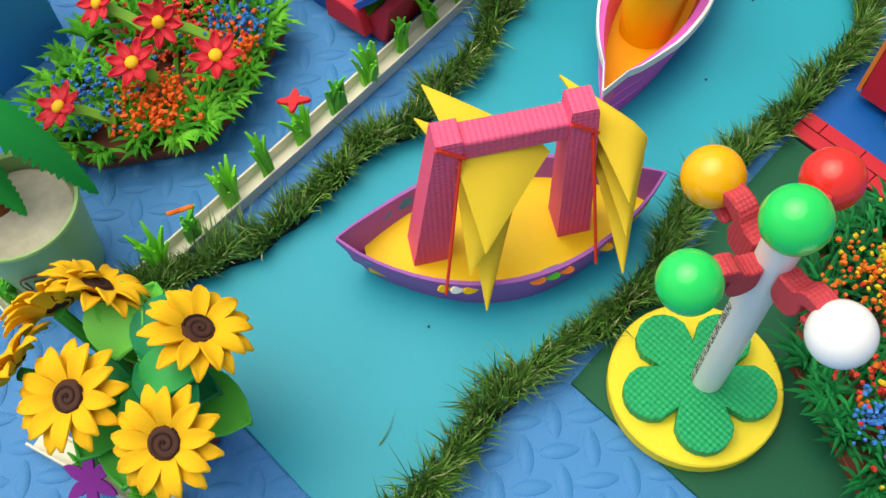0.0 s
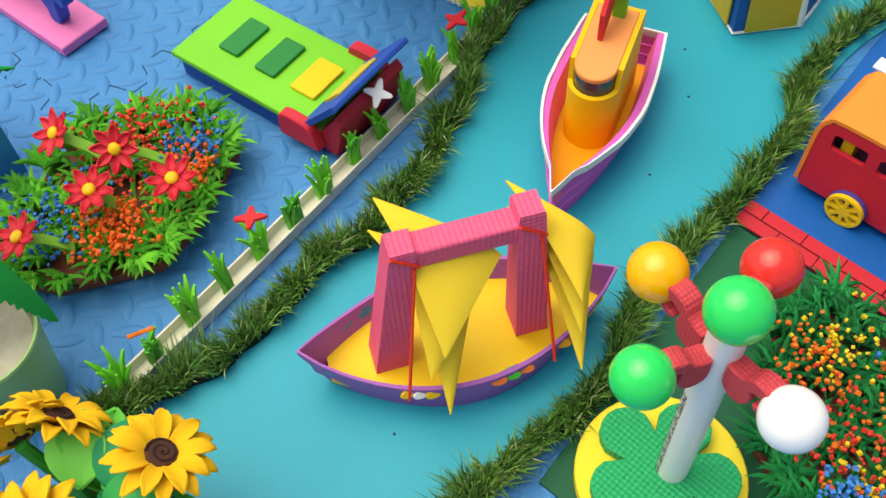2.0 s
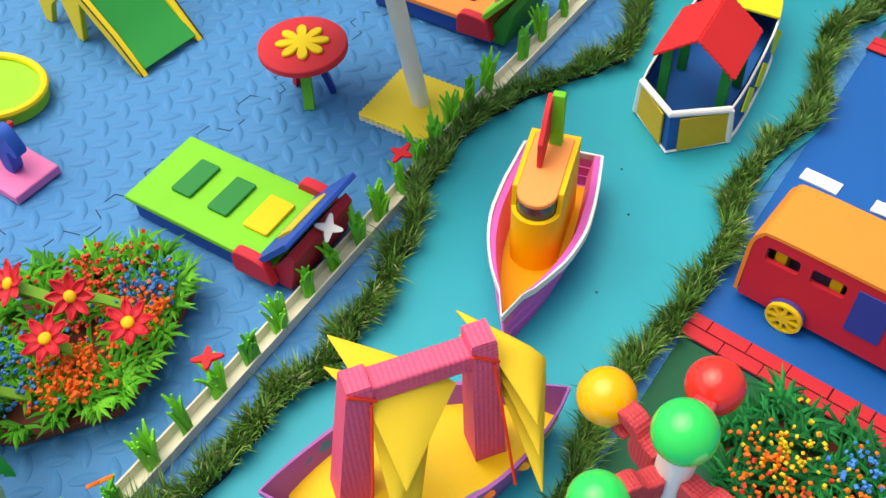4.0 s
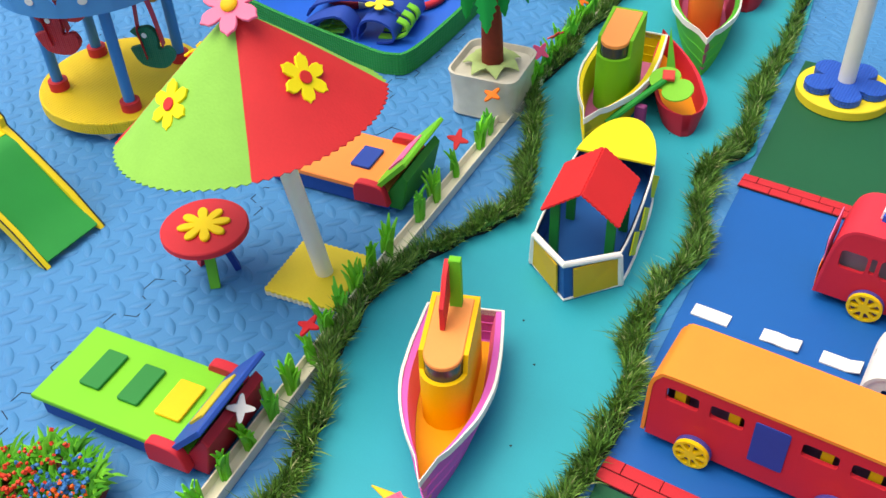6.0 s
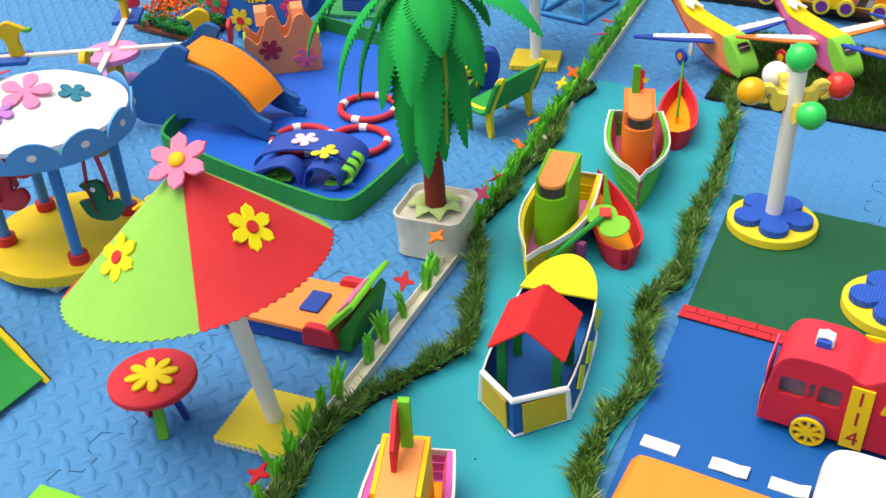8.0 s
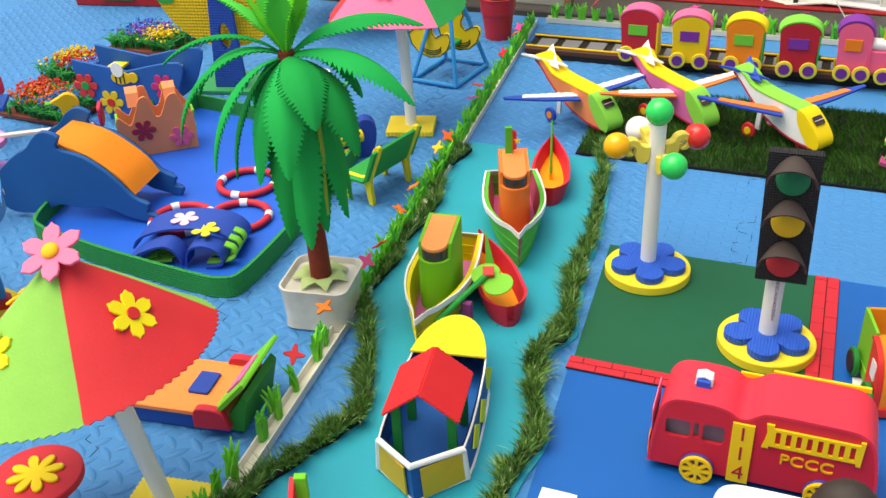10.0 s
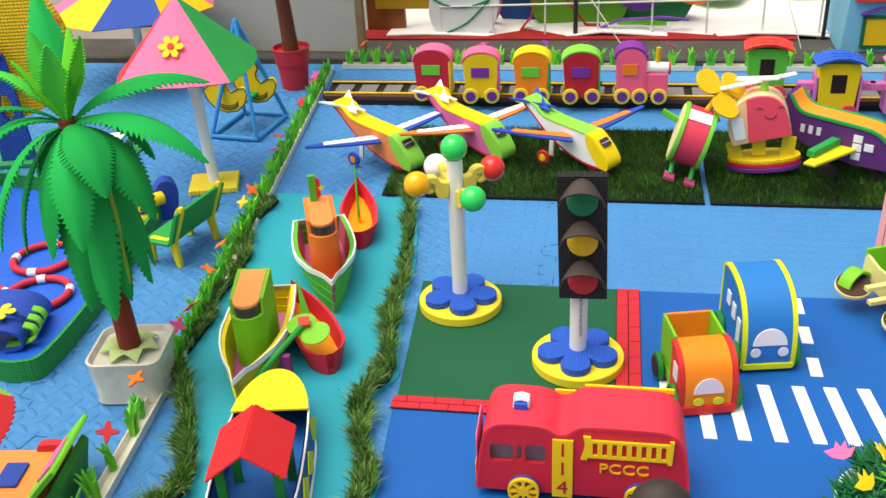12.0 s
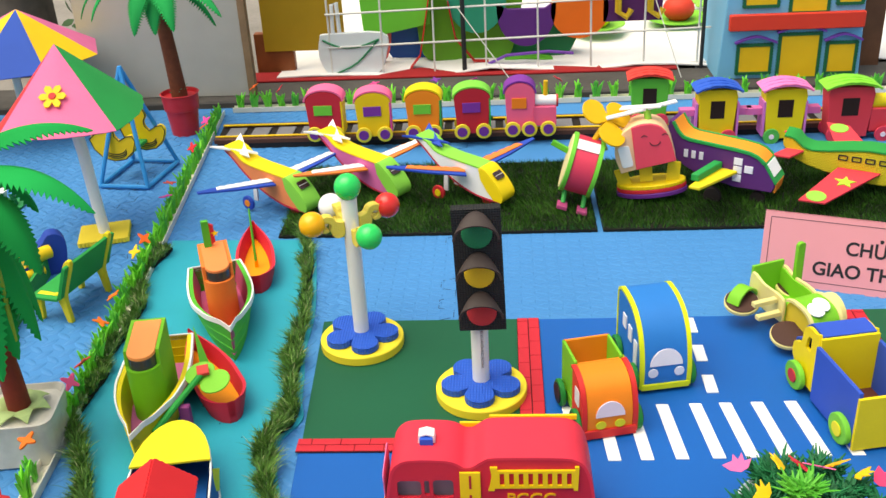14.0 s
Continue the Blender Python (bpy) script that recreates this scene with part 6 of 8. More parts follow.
# sunflowers in a pot
sf = thing("sunflower_pot", pose(-.150, .005, .0), "pot of yellow foam sunflowers with brown centres", "sunflowers")
part("pot", Shape().turned([(.026, 0), (.036, .05), (.037, .056), (.033, .056), (.031, .046)], 28), foam("#8a2f2a"), sf, "dark red pot")
SUN = foam("#ecb525", vary=.08, rough=.8, spec=.15)
for hx, hy, hz, tip in ((-.144, -.028, .130, (.12, -.35, .95)), (-.090, -.006, .130, (.25, -.35, .9)), (-.128, .040, .130, (.15, .42, .88)), (-.187, .014, .130, (-.15, .75, .6)), (-.184, -.043, .122, (-.75, -.2, .55)), (-.196, -.006, .128, (-.95, .25, .25))):
    h = Vector((hx + .150, hy - .005, hz))
    face = Vector(tip).normalized().to_track_quat("Z", "Y").to_matrix().to_4x4()
    part("stem", Shape().tube([(h.x * .15, h.y * .15, .04), (h.x * .6, h.y * .6, .09), tuple(h - Vector(tip).normalized() * .004)], .004, 8), foam("#3a9a34"), sf)
    for ring, n, k in ((0, 9, 1.06), (1, 9, .96)):
        pet = []
        for i in range(7):
            f = i / 6
            w = .0048 * math.sin(PI * min(1, .14 + (f ** 1.25) * .86)) ** .7 + .0003
            pet.append([(.007 + .0225 * f * k, j * w, .0055 * math.sin(f * 2.2) - .004 * f ** 3 + (1 - abs(j)) * -.0011) for j in (-1, -.5, 0, .5, 1)])
        me = Shape().sheet(pet, .0014).mesh("petal", SUN, 60)
        for q in range(n):
            o = part("petal", me, None, sf)
            o.matrix_basis = Matrix.Translation(h) @ face @ pose(0, 0, .0026 * ring, 5 * math.sin(q * 3.1), -7 * ring + 6 * math.sin(q * 7 + hx * 90), 360 * (q + .5 * ring) / n + 4 * math.sin(q * 5))
    cen = part("flower_centre", Shape().turned([(.0098, 0), (.0102, .003), (.008, .0062), (.003, .0066), (.0005, .006)], 22), surface("#4a2a1e", rough=.8, relief=.8, fine=260), sf, "coiled brown centre")
    cen.matrix_basis = Matrix.Translation(h) @ face
    coil = [(.0012 * a * math.cos(a * 1.9), .0012 * a * math.sin(a * 1.9), .0064) for a in [k * .22 for k in range(34)]]
    part("coil", Shape().tube(coil, .0008, 5), surface("#2e1812", rough=.8), sf).matrix_basis = Matrix.Translation(h) @ face
for k, (a, ln, code, z) in enumerate(((62, .036, "#62bb44", .108), (14, .044, "#128a52", .108), (128, .042, "#5cb840", .106), (-20, .045, "#1b9a50", .09), (95, .048, "#4fae34", .098), (-70, .05, "#3fa436", .085), (35, .040, "#0f8048", .08), (150, .05, "#4fae34", .09), (-120, .05, "#118a4a", .085), (-45, .058, "#48a838", .075), (25, .062, "#52b23a", .068))):
    lf = []
    for i in range(9):
        f = i / 8
        w = ln * .34 * math.sin(PI * f) ** .7 + .0003
        lf.append([(ln * f, j * w, .012 * f - .02 * f * f - abs(j) * -.004) for j in (-1, -.5, 0, .5, 1)])
    part("leaf", Shape().sheet(lf, .0018), foam(code), sf).matrix_basis = pose(.006 * math.cos(radians(a)), .006 * math.sin(radians(a)), z + .002, 0, -14, a)

for bx_, by_, a, ln, code in ((-.004, -.004, 142, .046, "#66bd48"), (.012, .006, 118, .046, "#14905a"), (.016, -.006, 60, .040, "#2ea050"), (-.010, .010, 165, .036, "#58b440")):
    lf = [[(ln * f, k * (ln * .36 * math.sin(PI * f ** .85) ** .7 + .0003), .008 * math.sin(PI * f) + abs(k) * .004) for k in (-1, -.5, 0, .5, 1)] for f in [q / 8 for q in range(9)]]
    part("leaf", Shape().sheet(lf, .0018), foam(code), sf).matrix_basis = pose(bx_, by_, .112, 0, -8, a)


# ---- palms ----
def frond(length, width, start, end, ease, teeth=40, seed=0, cut=.74):
    """A broad foam palm leaf with combed edges that bends from one slope to another (degrees) along +x."""
    r = random.Random(seed)
    rowsf, x, z, n = [], 0.0, 0.0, teeth * 2
    thin = width < .013
    for i in range(n + 1):
        f = i / n
        a = radians(start + (end - start) * f ** ease)
        x, z = x + math.cos(a) * length / n, z + math.sin(a) * length / n
        env = min(1.0, .12 + f * 2.1) * min(1.0, ((1 - f) * 2.2) ** .70)
        w = width * env + .0006
        tooth = (1.0 if i % 2 == 0 else (.40 if thin else cut)) * (1 + r.uniform(-.05, .05))
        comb = .0035 * (1 - i % 2) * env
        row = []
        for k in (-1, -.62, -.3, 0, .3, .62, 1):
            edge = abs(k) == 1
            u, fwd = k * w * (tooth if edge else 1.0), comb if edge else 0.0
            sag = (.22 + .20 * f) * abs(u) + .10 * u * u / max(w, 1e-4)
            row.append((x + fwd * math.cos(a) + math.sin(a) * sag, u, z + fwd * math.sin(a) - sag * math.cos(a)))
        rowsf.append(row)
    return Shape().sheet(rowsf, .0016)


def crown(ob, at, specs, codes, cut=.74):
    for k, (a, ln, w, s0, s1, ease) in enumerate(specs):
        o = part("frond", frond(ln, w * (.92 if w > .013 else 1.0), s0, s1, ease, 26, k, cut), foam(codes[k % len(codes)], relief=.35, rough=.8, spec=.12), ob, smooth=50)
        o.matrix_basis = Matrix.Translation(at) @ pose(0, 0, 0, 0, 0, a)


pm = thing("palm_tree", pose(-.366, .902, 0), "green foam palm with brown trunk in a clear square pot", "palm tree")
pot = Shape()
rr = lambda w, z: [(x, y, z) for x, y in rect(-w, -w, w, w, w * .35)]
pot.loft([rr(.038, 0), rr(.041, .004), rr(.040, .012), rr(.0425, .05), rr(.044, .060), rr(.0415, .0605), rr(.038, .054)], caps=True)
part("pot", pot, surface("#cdc8ba", rough=.25, relief=.3, fine=60, vary=.25, blotch=40, spec=.5), pm, "clear plastic pot full of pale fibre").matrix_basis = pose(0, 0, 0, 0, 0, 8)
trunk = [(.0, 0, .05), (-.003, .002, .12), (-.008, .0, .20), (-.010, .0, .345)]
part("trunk", Shape().tube(smooth_line([Vector(p) for p in trunk], 6), .0135, 16, .010), surface("#7a2c1c", rough=.7, relief=.6, fine=140, vary=.3, blotch=60), pm, "brown wrapped trunk")
for k in range(7):
    a = k * 51
    lf = [[(.008 + .028 * f, j * .012 * math.sin(PI * min(1, f + .08)) + .0, .056 + .008 * math.sin(PI * f)) for j in (-1, 0, 1)] for f in (0, .25, .5, .75, 1)]
    part("pot_leaf", Shape().sheet(lf, .0012), foam("#a9bf7a"), pm, "pale green leaf").matrix_basis = pose(0, 0, 0, 0, 0, a)
crown(pm, (-.010, .000, .336), [(30, .165, .027, 50, -32, 1.0), (6, .165, .031, 32, -62, .9), (-20, .150, .030, 20, -84, .7), (-46, .120, .029, 34, -78, .8), (-58, .220, .028, -10, -90, .25), (-80, .205, .026, -14, -90, .28), (-2, .200, .028, -10, -90, .26), (-108, .150, .020, 0, -90, .40), (205, .150, .0085, 52, -46, .9), (218, .175, .0100, 48, -84, .7), (236, .165, .0095, 24, -88, .6), (190, .140, .010, 40, -74, .8), (66, .140, .027, 24, -80, .7), (105, .150, .024, 10, -88, .5), (150, .160, .018, 10, -88, .5), (24, .190, .026, -16, -90, .30), (124, .145, .026, 78, 44, 1.0), (-150, .165, .012, 0, -90, .45), (-32, .205, .026, -20, -91, .25), (-68, .150, .026, 24, -88, .5)], ("#119a48", "#18aa52", "#0e8c40"))
crown(pm, (-.010, .000, .338), [(-150, .085, .015, 76, 50, 1), (176, .110, .012, 62, 0, 1.2), (60, .100, .020, 84, 68, 1), (-70, .090, .018, 87, 76, 1), (-10, .105, .017, 78, 58, 1), (150, .100, .020, 80, 60, 1)], ("#6acc3a", "#48bc48"))
for a, x in ((-70, .02), (-35, .028), (-50, .036)):
    part("catkin", Shape().tube([(x - .01, -.014, .29), (x - .004, -.020, .24), (x - .006, -.022, .16)], .0028, 6), foam("#8bab34"), pm, "hanging yellow-green strip")

p2 = thing("palm_tree", pose(-.492, 1.975, 0), "tall foam palm in a red plastic pot", "palm tree")
part("pot", Shape().turned([(.028, 0), (.034, .055), (.0365, .056), (.039, .088), (.041, .090), (.038, .091), (.036, .082)], 30), surface("#c02a34", rough=.35), p2, "red plastic pot")
part("trunk", Shape().tube(smooth_line([(0, 0, .08), (-.004, 0, .16), (-.012, .004, .26), (-.016, .005, .33)], 5), .017, 16, .012), surface("#6e3a22", rough=.8, relief=.8, fine=120, vary=.3, blotch=70), p2, "brown wrapped trunk")
part("grass", tuft_shape(random.Random(5), .028, 26, .9), foam("#2a8a66"), p2).matrix_basis = pose(0, 0, .078, 0, 0, 0)
crown(p2, (-.016, .005, .322), [(-60, .16, .026, 20, -75, .8), (-20, .18, .028, 25, -62, .8), (-100, .15, .026, 20, -80, .7), (-145, .17, .014, 40, -75, .8), (30, .17, .028, 30, -50, .9), (200, .19, .010, 45, -75, .8), (100, .15, .028, 30, -50, .9), (-80, .13, .024, 10, -85, .6), (0, .16, .026, 10, -75, .7)], ("#1c9a4e", "#25a356", "#178a46"), .50)

cup = thing("potted_palm", pose(-.306, .012, 0), "pale green paper cup holding a foam palm", "palm tree")
part("cup", Shape().turned([(.029, 0), (.031, .004), (.040, .082), (.042, .084), (.0415, .086), (.0385, .084), (.0365, .070)], 36), surface("#9cc27c", rough=.4, vary=.08), cup, "pale green paper cup")
part("filling", Shape().slab(disc(.0362, 28), .062, .0735, .002), surface("#b9b3a0", rough=.9, relief=1, fine=120, vary=.4), cup)
for k in range(2):
    pr = [(math.cos(-.50 + .30 * math.cos(t)) * (.0375 + .009 * .22 * math.sin(t) + .0008), math.sin(-.50 + .30 * math.cos(t)) * (.0375 + .009 * .22 * math.sin(t) + .0008), .045 + (.016 - .0015 * k) * math.sin(t)) for t in [2 * PI * q / 28 for q in range(29)]]
    part("mark_ring", Shape().tube(pr, .0005, 5), surface("#7a4a2a", rough=.6), cup, "brown printed ring")
for q, (a0, z0, a1, z1) in enumerate(((-.80, .040, -.80, .052), (-.75, .036, -.68, .036), (-.70, .044, -.62, .052), (-.60, .038, -.56, .052), (-.66, .052, -.48, .050), (-.50, .040, -.45, .048))):
    part("mark_bar", Shape().tube([((.0375 + z * .11 - .004) * math.cos(a + .12), (.0375 + z * .11 - .004) * math.sin(a + .12), z) for a, z in ((a0, z0), ((a0 + a1) / 2, (z0 + z1) / 2), (a1, z1))], .0008, 5), surface("#7a4a2a", rough=.6), cup)
part("trunk", Shape().tube([(-.014, -.006, .06), (-.036, -.014, .13), (-.066, -.018, .190)], .012, 14, .009), surface("#7a3c22", rough=.8, relief=.6, fine=140), cup)
crown(cup, (-.066, -.018, .185), [(34, .165, .017, 14, -78, .6), (16, .140, .015, 4, -86, .5), (88, .150, .010, 45, -40, 1.0), (10, .110, .015, 10, -88, .5), (120, .11, .02, 40, -50, .9), (200, .12, .02, 40, -60, .9), (260, .12, .02, 40, -60, .9)], ("#1f9a44", "#2aa64c"))


# ---- playground ----
def lounger(x, y, turn, top, base, pads, arm, back, backpanel, length, label, prop):
    ob = thing("sun_lounger", pose(x, y, 0.0012, 0, 0, turn), label, "lounger", "foam sun loungers")
    L, W = length, .086
    part("base", Shape().box((L / 2, W / 2, .011), (L - .004, W - .004, .020), .0008), base, ob)
    part("top_board", Shape().box((L / 2 - .004, W / 2, .024), (L + .002, W + .002, .006), .0008), top, ob)
    for (px, py, sx, sy, c) in pads:
        part("pad", Shape().slab(rect(px - sx / 2, py - sy / 2, px + sx / 2, py + sy / 2, .002), .027, .0305, .0006), c, ob)
    for sy in (0, 1):
        part("armrest", Shape().slab(smooth_line([(L - .040, .010), (L - .040, .026), (L - .034, .036), (L - .012, .036), (L - .004, .030), (L + .001, .012)], 3), -.005, .005, .001, Matrix.Translation((0, W * sy + (.002 if sy else -.002), 0)) @ UPRIGHT), arm, ob, "rounded armrest")
    m = Matrix.Translation((L - .018, 0, .026)) @ pose(0, 0, 0, 0, 42, 0)
    part("backrest", Shape().box((0, W / 2, .030), (.005, W + .006, .064), .001, m), back, ob, "tilted backrest")
    part("back_panel", Shape().box((-.0036, W / 2, .030), (.0022, W * .55, .026), .0006, m), backpanel, ob)
    part("back_prop", Shape().slab([(L - .018, .004), (L + .012, .004), (L + .022, .046), (L + .016, .052)], -.040, .040, .001, Matrix.Translation((0, W / 2, 0)) @ UPRIGHT), prop, ob)
    return ob


GD, YD = foam("#1c7f38"), foam("#f0c01c")
lounger(-.466, .283, 7, foam("#74c62c"), foam("#17489a"), [(.038, .046, .022, .042, GD), (.080, .045, .022, .042, GD), (.122, .044, .026, .040, YD)], foam("#c8263a"), foam("#1c4aa8"), foam("#c9b63a"), .162, "lime foam lounger with blue base and red arms", foam("#b01f34"))
ol = lounger(-.505, .646, 7, foam("#f28a45"), foam("#17489a"), [(.100, .045, .024, .036, foam("#1c3f9c"))], foam("#c8263a"), foam("#6cc22e"), foam("#ef6aa8"), .150, "orange foam lounger with blue base and lime backrest", foam("#2a8a30"))

um = thing("beach_umbrella", pose(-.361, .540, 0.0012), "lime and red beach umbrella on a yellow base", "umbrella")
part("base_plate", Shape().slab(pinked(rect(-.038, -.040, .038, .040), .006, .0015), 0, .005, .0006, pose(0, .004, 0, 0, 0, 8)), surface("#d8d4c4", rough=.8, relief=.6), um, "white foam under-plate")
part("base_cover", Shape().slab(pinked(rect(-.038, -.040, .038, .040), .006, .0015), .005, .008, .0006, pose(0, .004, 0, 0, 0, 8)), foam("#ecd23c", relief=.3), um, "yellow base with pinked edge")
part("pole", Shape().tube([(.005, .008, .007), (-.011, -.004, .15), (-.022, -.014, .288)], .0088, 20), PIPE, um, "white plastic pole")
APEX, RIMZ, RR = Vector((-.020, -.020, .303)), .197, .117
for k, c in enumerate(("#d02a32", "#86c052", "#d02a32", "#86c052")):
    grid = []
    for i in range(9):
        f = i / 8
        row = []
        for j in range(45):
            a = radians(-48 + 90 * k + 90 * j / 44)
            r_ = RR * f * (1 + (.026 if (j % 2 and i == 8) else 0)) * (1 - .20 * max(0, math.cos(a - radians(132)))) + .001
            cen = Vector((-.030, -.014, RIMZ))
            p = APEX.lerp(cen, f) + Vector((math.cos(a), math.sin(a), 0)) * r_
            p.z += .008 * f * (1 - f) - .018 * f * math.cos(a - radians(185)) - .005 * f * math.cos(a - radians(132))
            row.append(p)
        grid.append(row)
    part("canopy_panel", Shape().sheet(grid, .0022), foam(c, rough=.7, relief=.5, fine=420, vary=.10, blotch=30), um, "felt canopy panel")
for a, f, size in ((-2, .57, .022), (-106, .58, .022), (160, .55, .023)):
    aa = radians(a)
    p = APEX.lerp(Vector((-.030, -.014, RIMZ)), f) + Vector((math.cos(aa), math.sin(aa), 0)) * RR * f
    p.z += .008 * f * (1 - f) - .018 * f * math.cos(aa - radians(185)) - .005 * f * math.cos(aa - radians(132))
    nrm = Vector((math.cos(aa), math.sin(aa), .95)).normalized()
    m = Matrix.Translation(p + nrm * .002) @ nrm.to_track_quat("Z", "Y").to_matrix().to_4x4()
    fl = part("flower", Shape().slab(pointed(6, size, size * .46, .86), 0, .0026, .0005), foam("#f0dc1e"), um, "yellow foam flower")
    fl.matrix_basis = m
    part("flower_centre", Shape().slab(disc(size * .26, 18), .0026, .0042, .0005), foam("#cf2a2a"), fl)
fl = part("top_flower", Shape().slab(pointed(6, .028, .013, .84), 0, .003, .0006), foam("#f4749c"), um, "pink foam flower")
fl.matrix_basis = Matrix.Translation(APEX + Vector((0, -.002, .004))) @ pose(0, 0, 0, 30, 6, 0)
part("flower_centre", Shape().ball((0, 0, .004), .0072, 16, .5), foam("#f0b81c"), fl)

tb = thing("round_table", pose(-.458, .499, 0.0012), "round red foam table with yellow flower", "table")
part("tabletop", Shape().slab(disc(.043, 40), .054, .062, .0012), foam("#d02a3a"), tb)
part("flower", Shape().slab(petals(8, .026, .010, .7, 8), .062, .0652, .0008), foam("#f2d21f"), tb, "yellow eight-petal flower")
part("under_disc", Shape().slab(disc(.034, 28), .048, .054, .0008), foam("#9c3a6a"), tb)
for a, c in ((-50, "#63b52e"), (50, "#1c3f9c"), (170, "#c8263a")):
    aa = radians(a)
    part("leg", Shape().box((0, 0, .026), (.006, .010, .054), .0008, Matrix.Translation((.022 * math.cos(aa), .022 * math.sin(aa), 0)) @ pose(0, 0, 0, 0, -14, a)), foam(c), tb)

sl = thing("toy_slide", pose(-.617, .453, 0.0012, 0, 0, 180), "yellow slide with green chute and cut-out sides", "slide")
SY = foam("#ecd02a")
chute = smooth_line([(.0, .004), (.030, .024), (.060, .050), (.092, .078), (.106, .084)], 4)
part("chute", Shape().ribbon(chute, -.034, .034, .004), foam("#1e9440"), sl, "green foam chute")
part("platform", Shape().box((.120, 0, .086), (.030, .068, .006)), SY, sl)
part("ladder_panel", Shape().box((.150, 0, .070), (.034, .068, .006), .0006, pose(0, 0, 0, 0, 0, 0)), foam("#1e9440"), sl)
for sy in (-1, 1):
    outl = [(-.004, .0), (.008, .0), (.05, .034), (.075, .056), (.095, .0), (.104, .0), (.112, .050), (.135, .030), (.150, .0), (.162, .0), (.160, .07), (.156, .090), (.164, .102), (.160, .118), (.146, .128), (.130, .126), (.120, .114), (.108, .104), (.108, .094), (.07, .068), (.03, .036)]
    part("side", Shape().slab(outl, -.0035, .0035, .0008, Matrix.Translation((0, sy * .037, 0)) @ UPRIGHT), SY, sl, "yellow animal-shaped side with inked edge")
    ink = [(x, sy * .037 + o, z + .001) for o in (.0036 * sy,) for x, z in outl[15:] + outl[:1]]
    part("ink_line", Shape().tube(ink, .0008, 5), INK, sl)

ca = thing("carousel", pose(-.778, .690, 0.0), "toy carousel with white scalloped roof and blue posts", "carousel")
for a in (-62, 28, 118, 208):
    aa = radians(a)
    part("foot", Shape().box((.076 * math.cos(aa), .076 * math.sin(aa), .007), (.030, .026, .014), .002), surface("#dcdad2", rough=.9, relief=.8, fine=300), ca, "white foam block")
part("base_disc", Shape().slab(disc(.102, 56), .014, .030, .0015), foam("#e8c828", weave=.0026), ca, "yellow ribbed disc")
part("under_disc", Shape().slab(disc(.098, 48), .011, .0141, .0005), surface("#dcdad2", rough=.9), ca)
for a in (-133, -36, 62, 160):
    aa = radians(a)
    p = Vector((.076 * math.cos(aa), .076 * math.sin(aa), 0))
    part("post", Shape().turned([(.0068, .03), (.0068, .20)], 14, Matrix.Translation(p)), foam("#3580c2", rough=.4), ca, "blue tube post")
    part("collar", Shape().turned([(.012, .030), (.012, .042)], 20, Matrix.Translation(p)), foam("#bf2a34"), ca, "red foam collar")
part("roof", Shape().turned([(.106, .192), (.106, .198), (.075, .216), (.040, .226), (.006, .230)], 48), surface("#f2f2f2", rough=.6, relief=.15, vary=.03), ca, "white domed roof")
scal = Shape()
prev = []
for i in range(169):
    a = 2 * PI * i / 168
    up = .186 + .022 * abs(math.sin(6 * a)) ** .55
    prev.append([(r_ * math.cos(a), r_ * math.sin(a), z) for r_, z in ((.107, .172), (.110, .172), (.1125, up), (.1095, up))])
scal.loft(prev, caps=False)
part("scallop_border", scal, foam("#4a94d2"), ca, "light blue scalloped border")
for i in range(12):
    a = 2 * PI * (i + .5) / 12
    nrm = Vector((math.cos(a), math.sin(a), .12))
    part("border_hole", Shape().slab(disc(.0052, 14, ry=.0040), 0, .0008, .0002, Matrix.Translation((.1116 * math.cos(a), .1116 * math.sin(a), .191)) @ nrm.to_track_quat("Z", "Y").to_matrix().to_4x4()), surface("#c9ccd2", rough=.6), ca)
for r_, a, c, n in ((.060, -75, "#a86cc0", 5), (.055, 20, "#1f7a96", 5), (.026, -46, "#f07cae", 5), (.075, 170, "#c84a6a", 5)):
    aa = radians(a)
    nrm = Vector((math.cos(aa) * .35, math.sin(aa) * .35, 1)).normalized()
    part("roof_flower", Shape().slab(petals(n, .019 if c != "#f07cae" else .03, .006, .5, 8), 0, .002, .0004, Matrix.Translation((r_ * math.cos(aa), r_ * math.sin(aa), .222 if r_ > .03 else .2325)) @ nrm.to_track_quat("Z", "Y").to_matrix().to_4x4()), foam(c), ca, "foam flower")
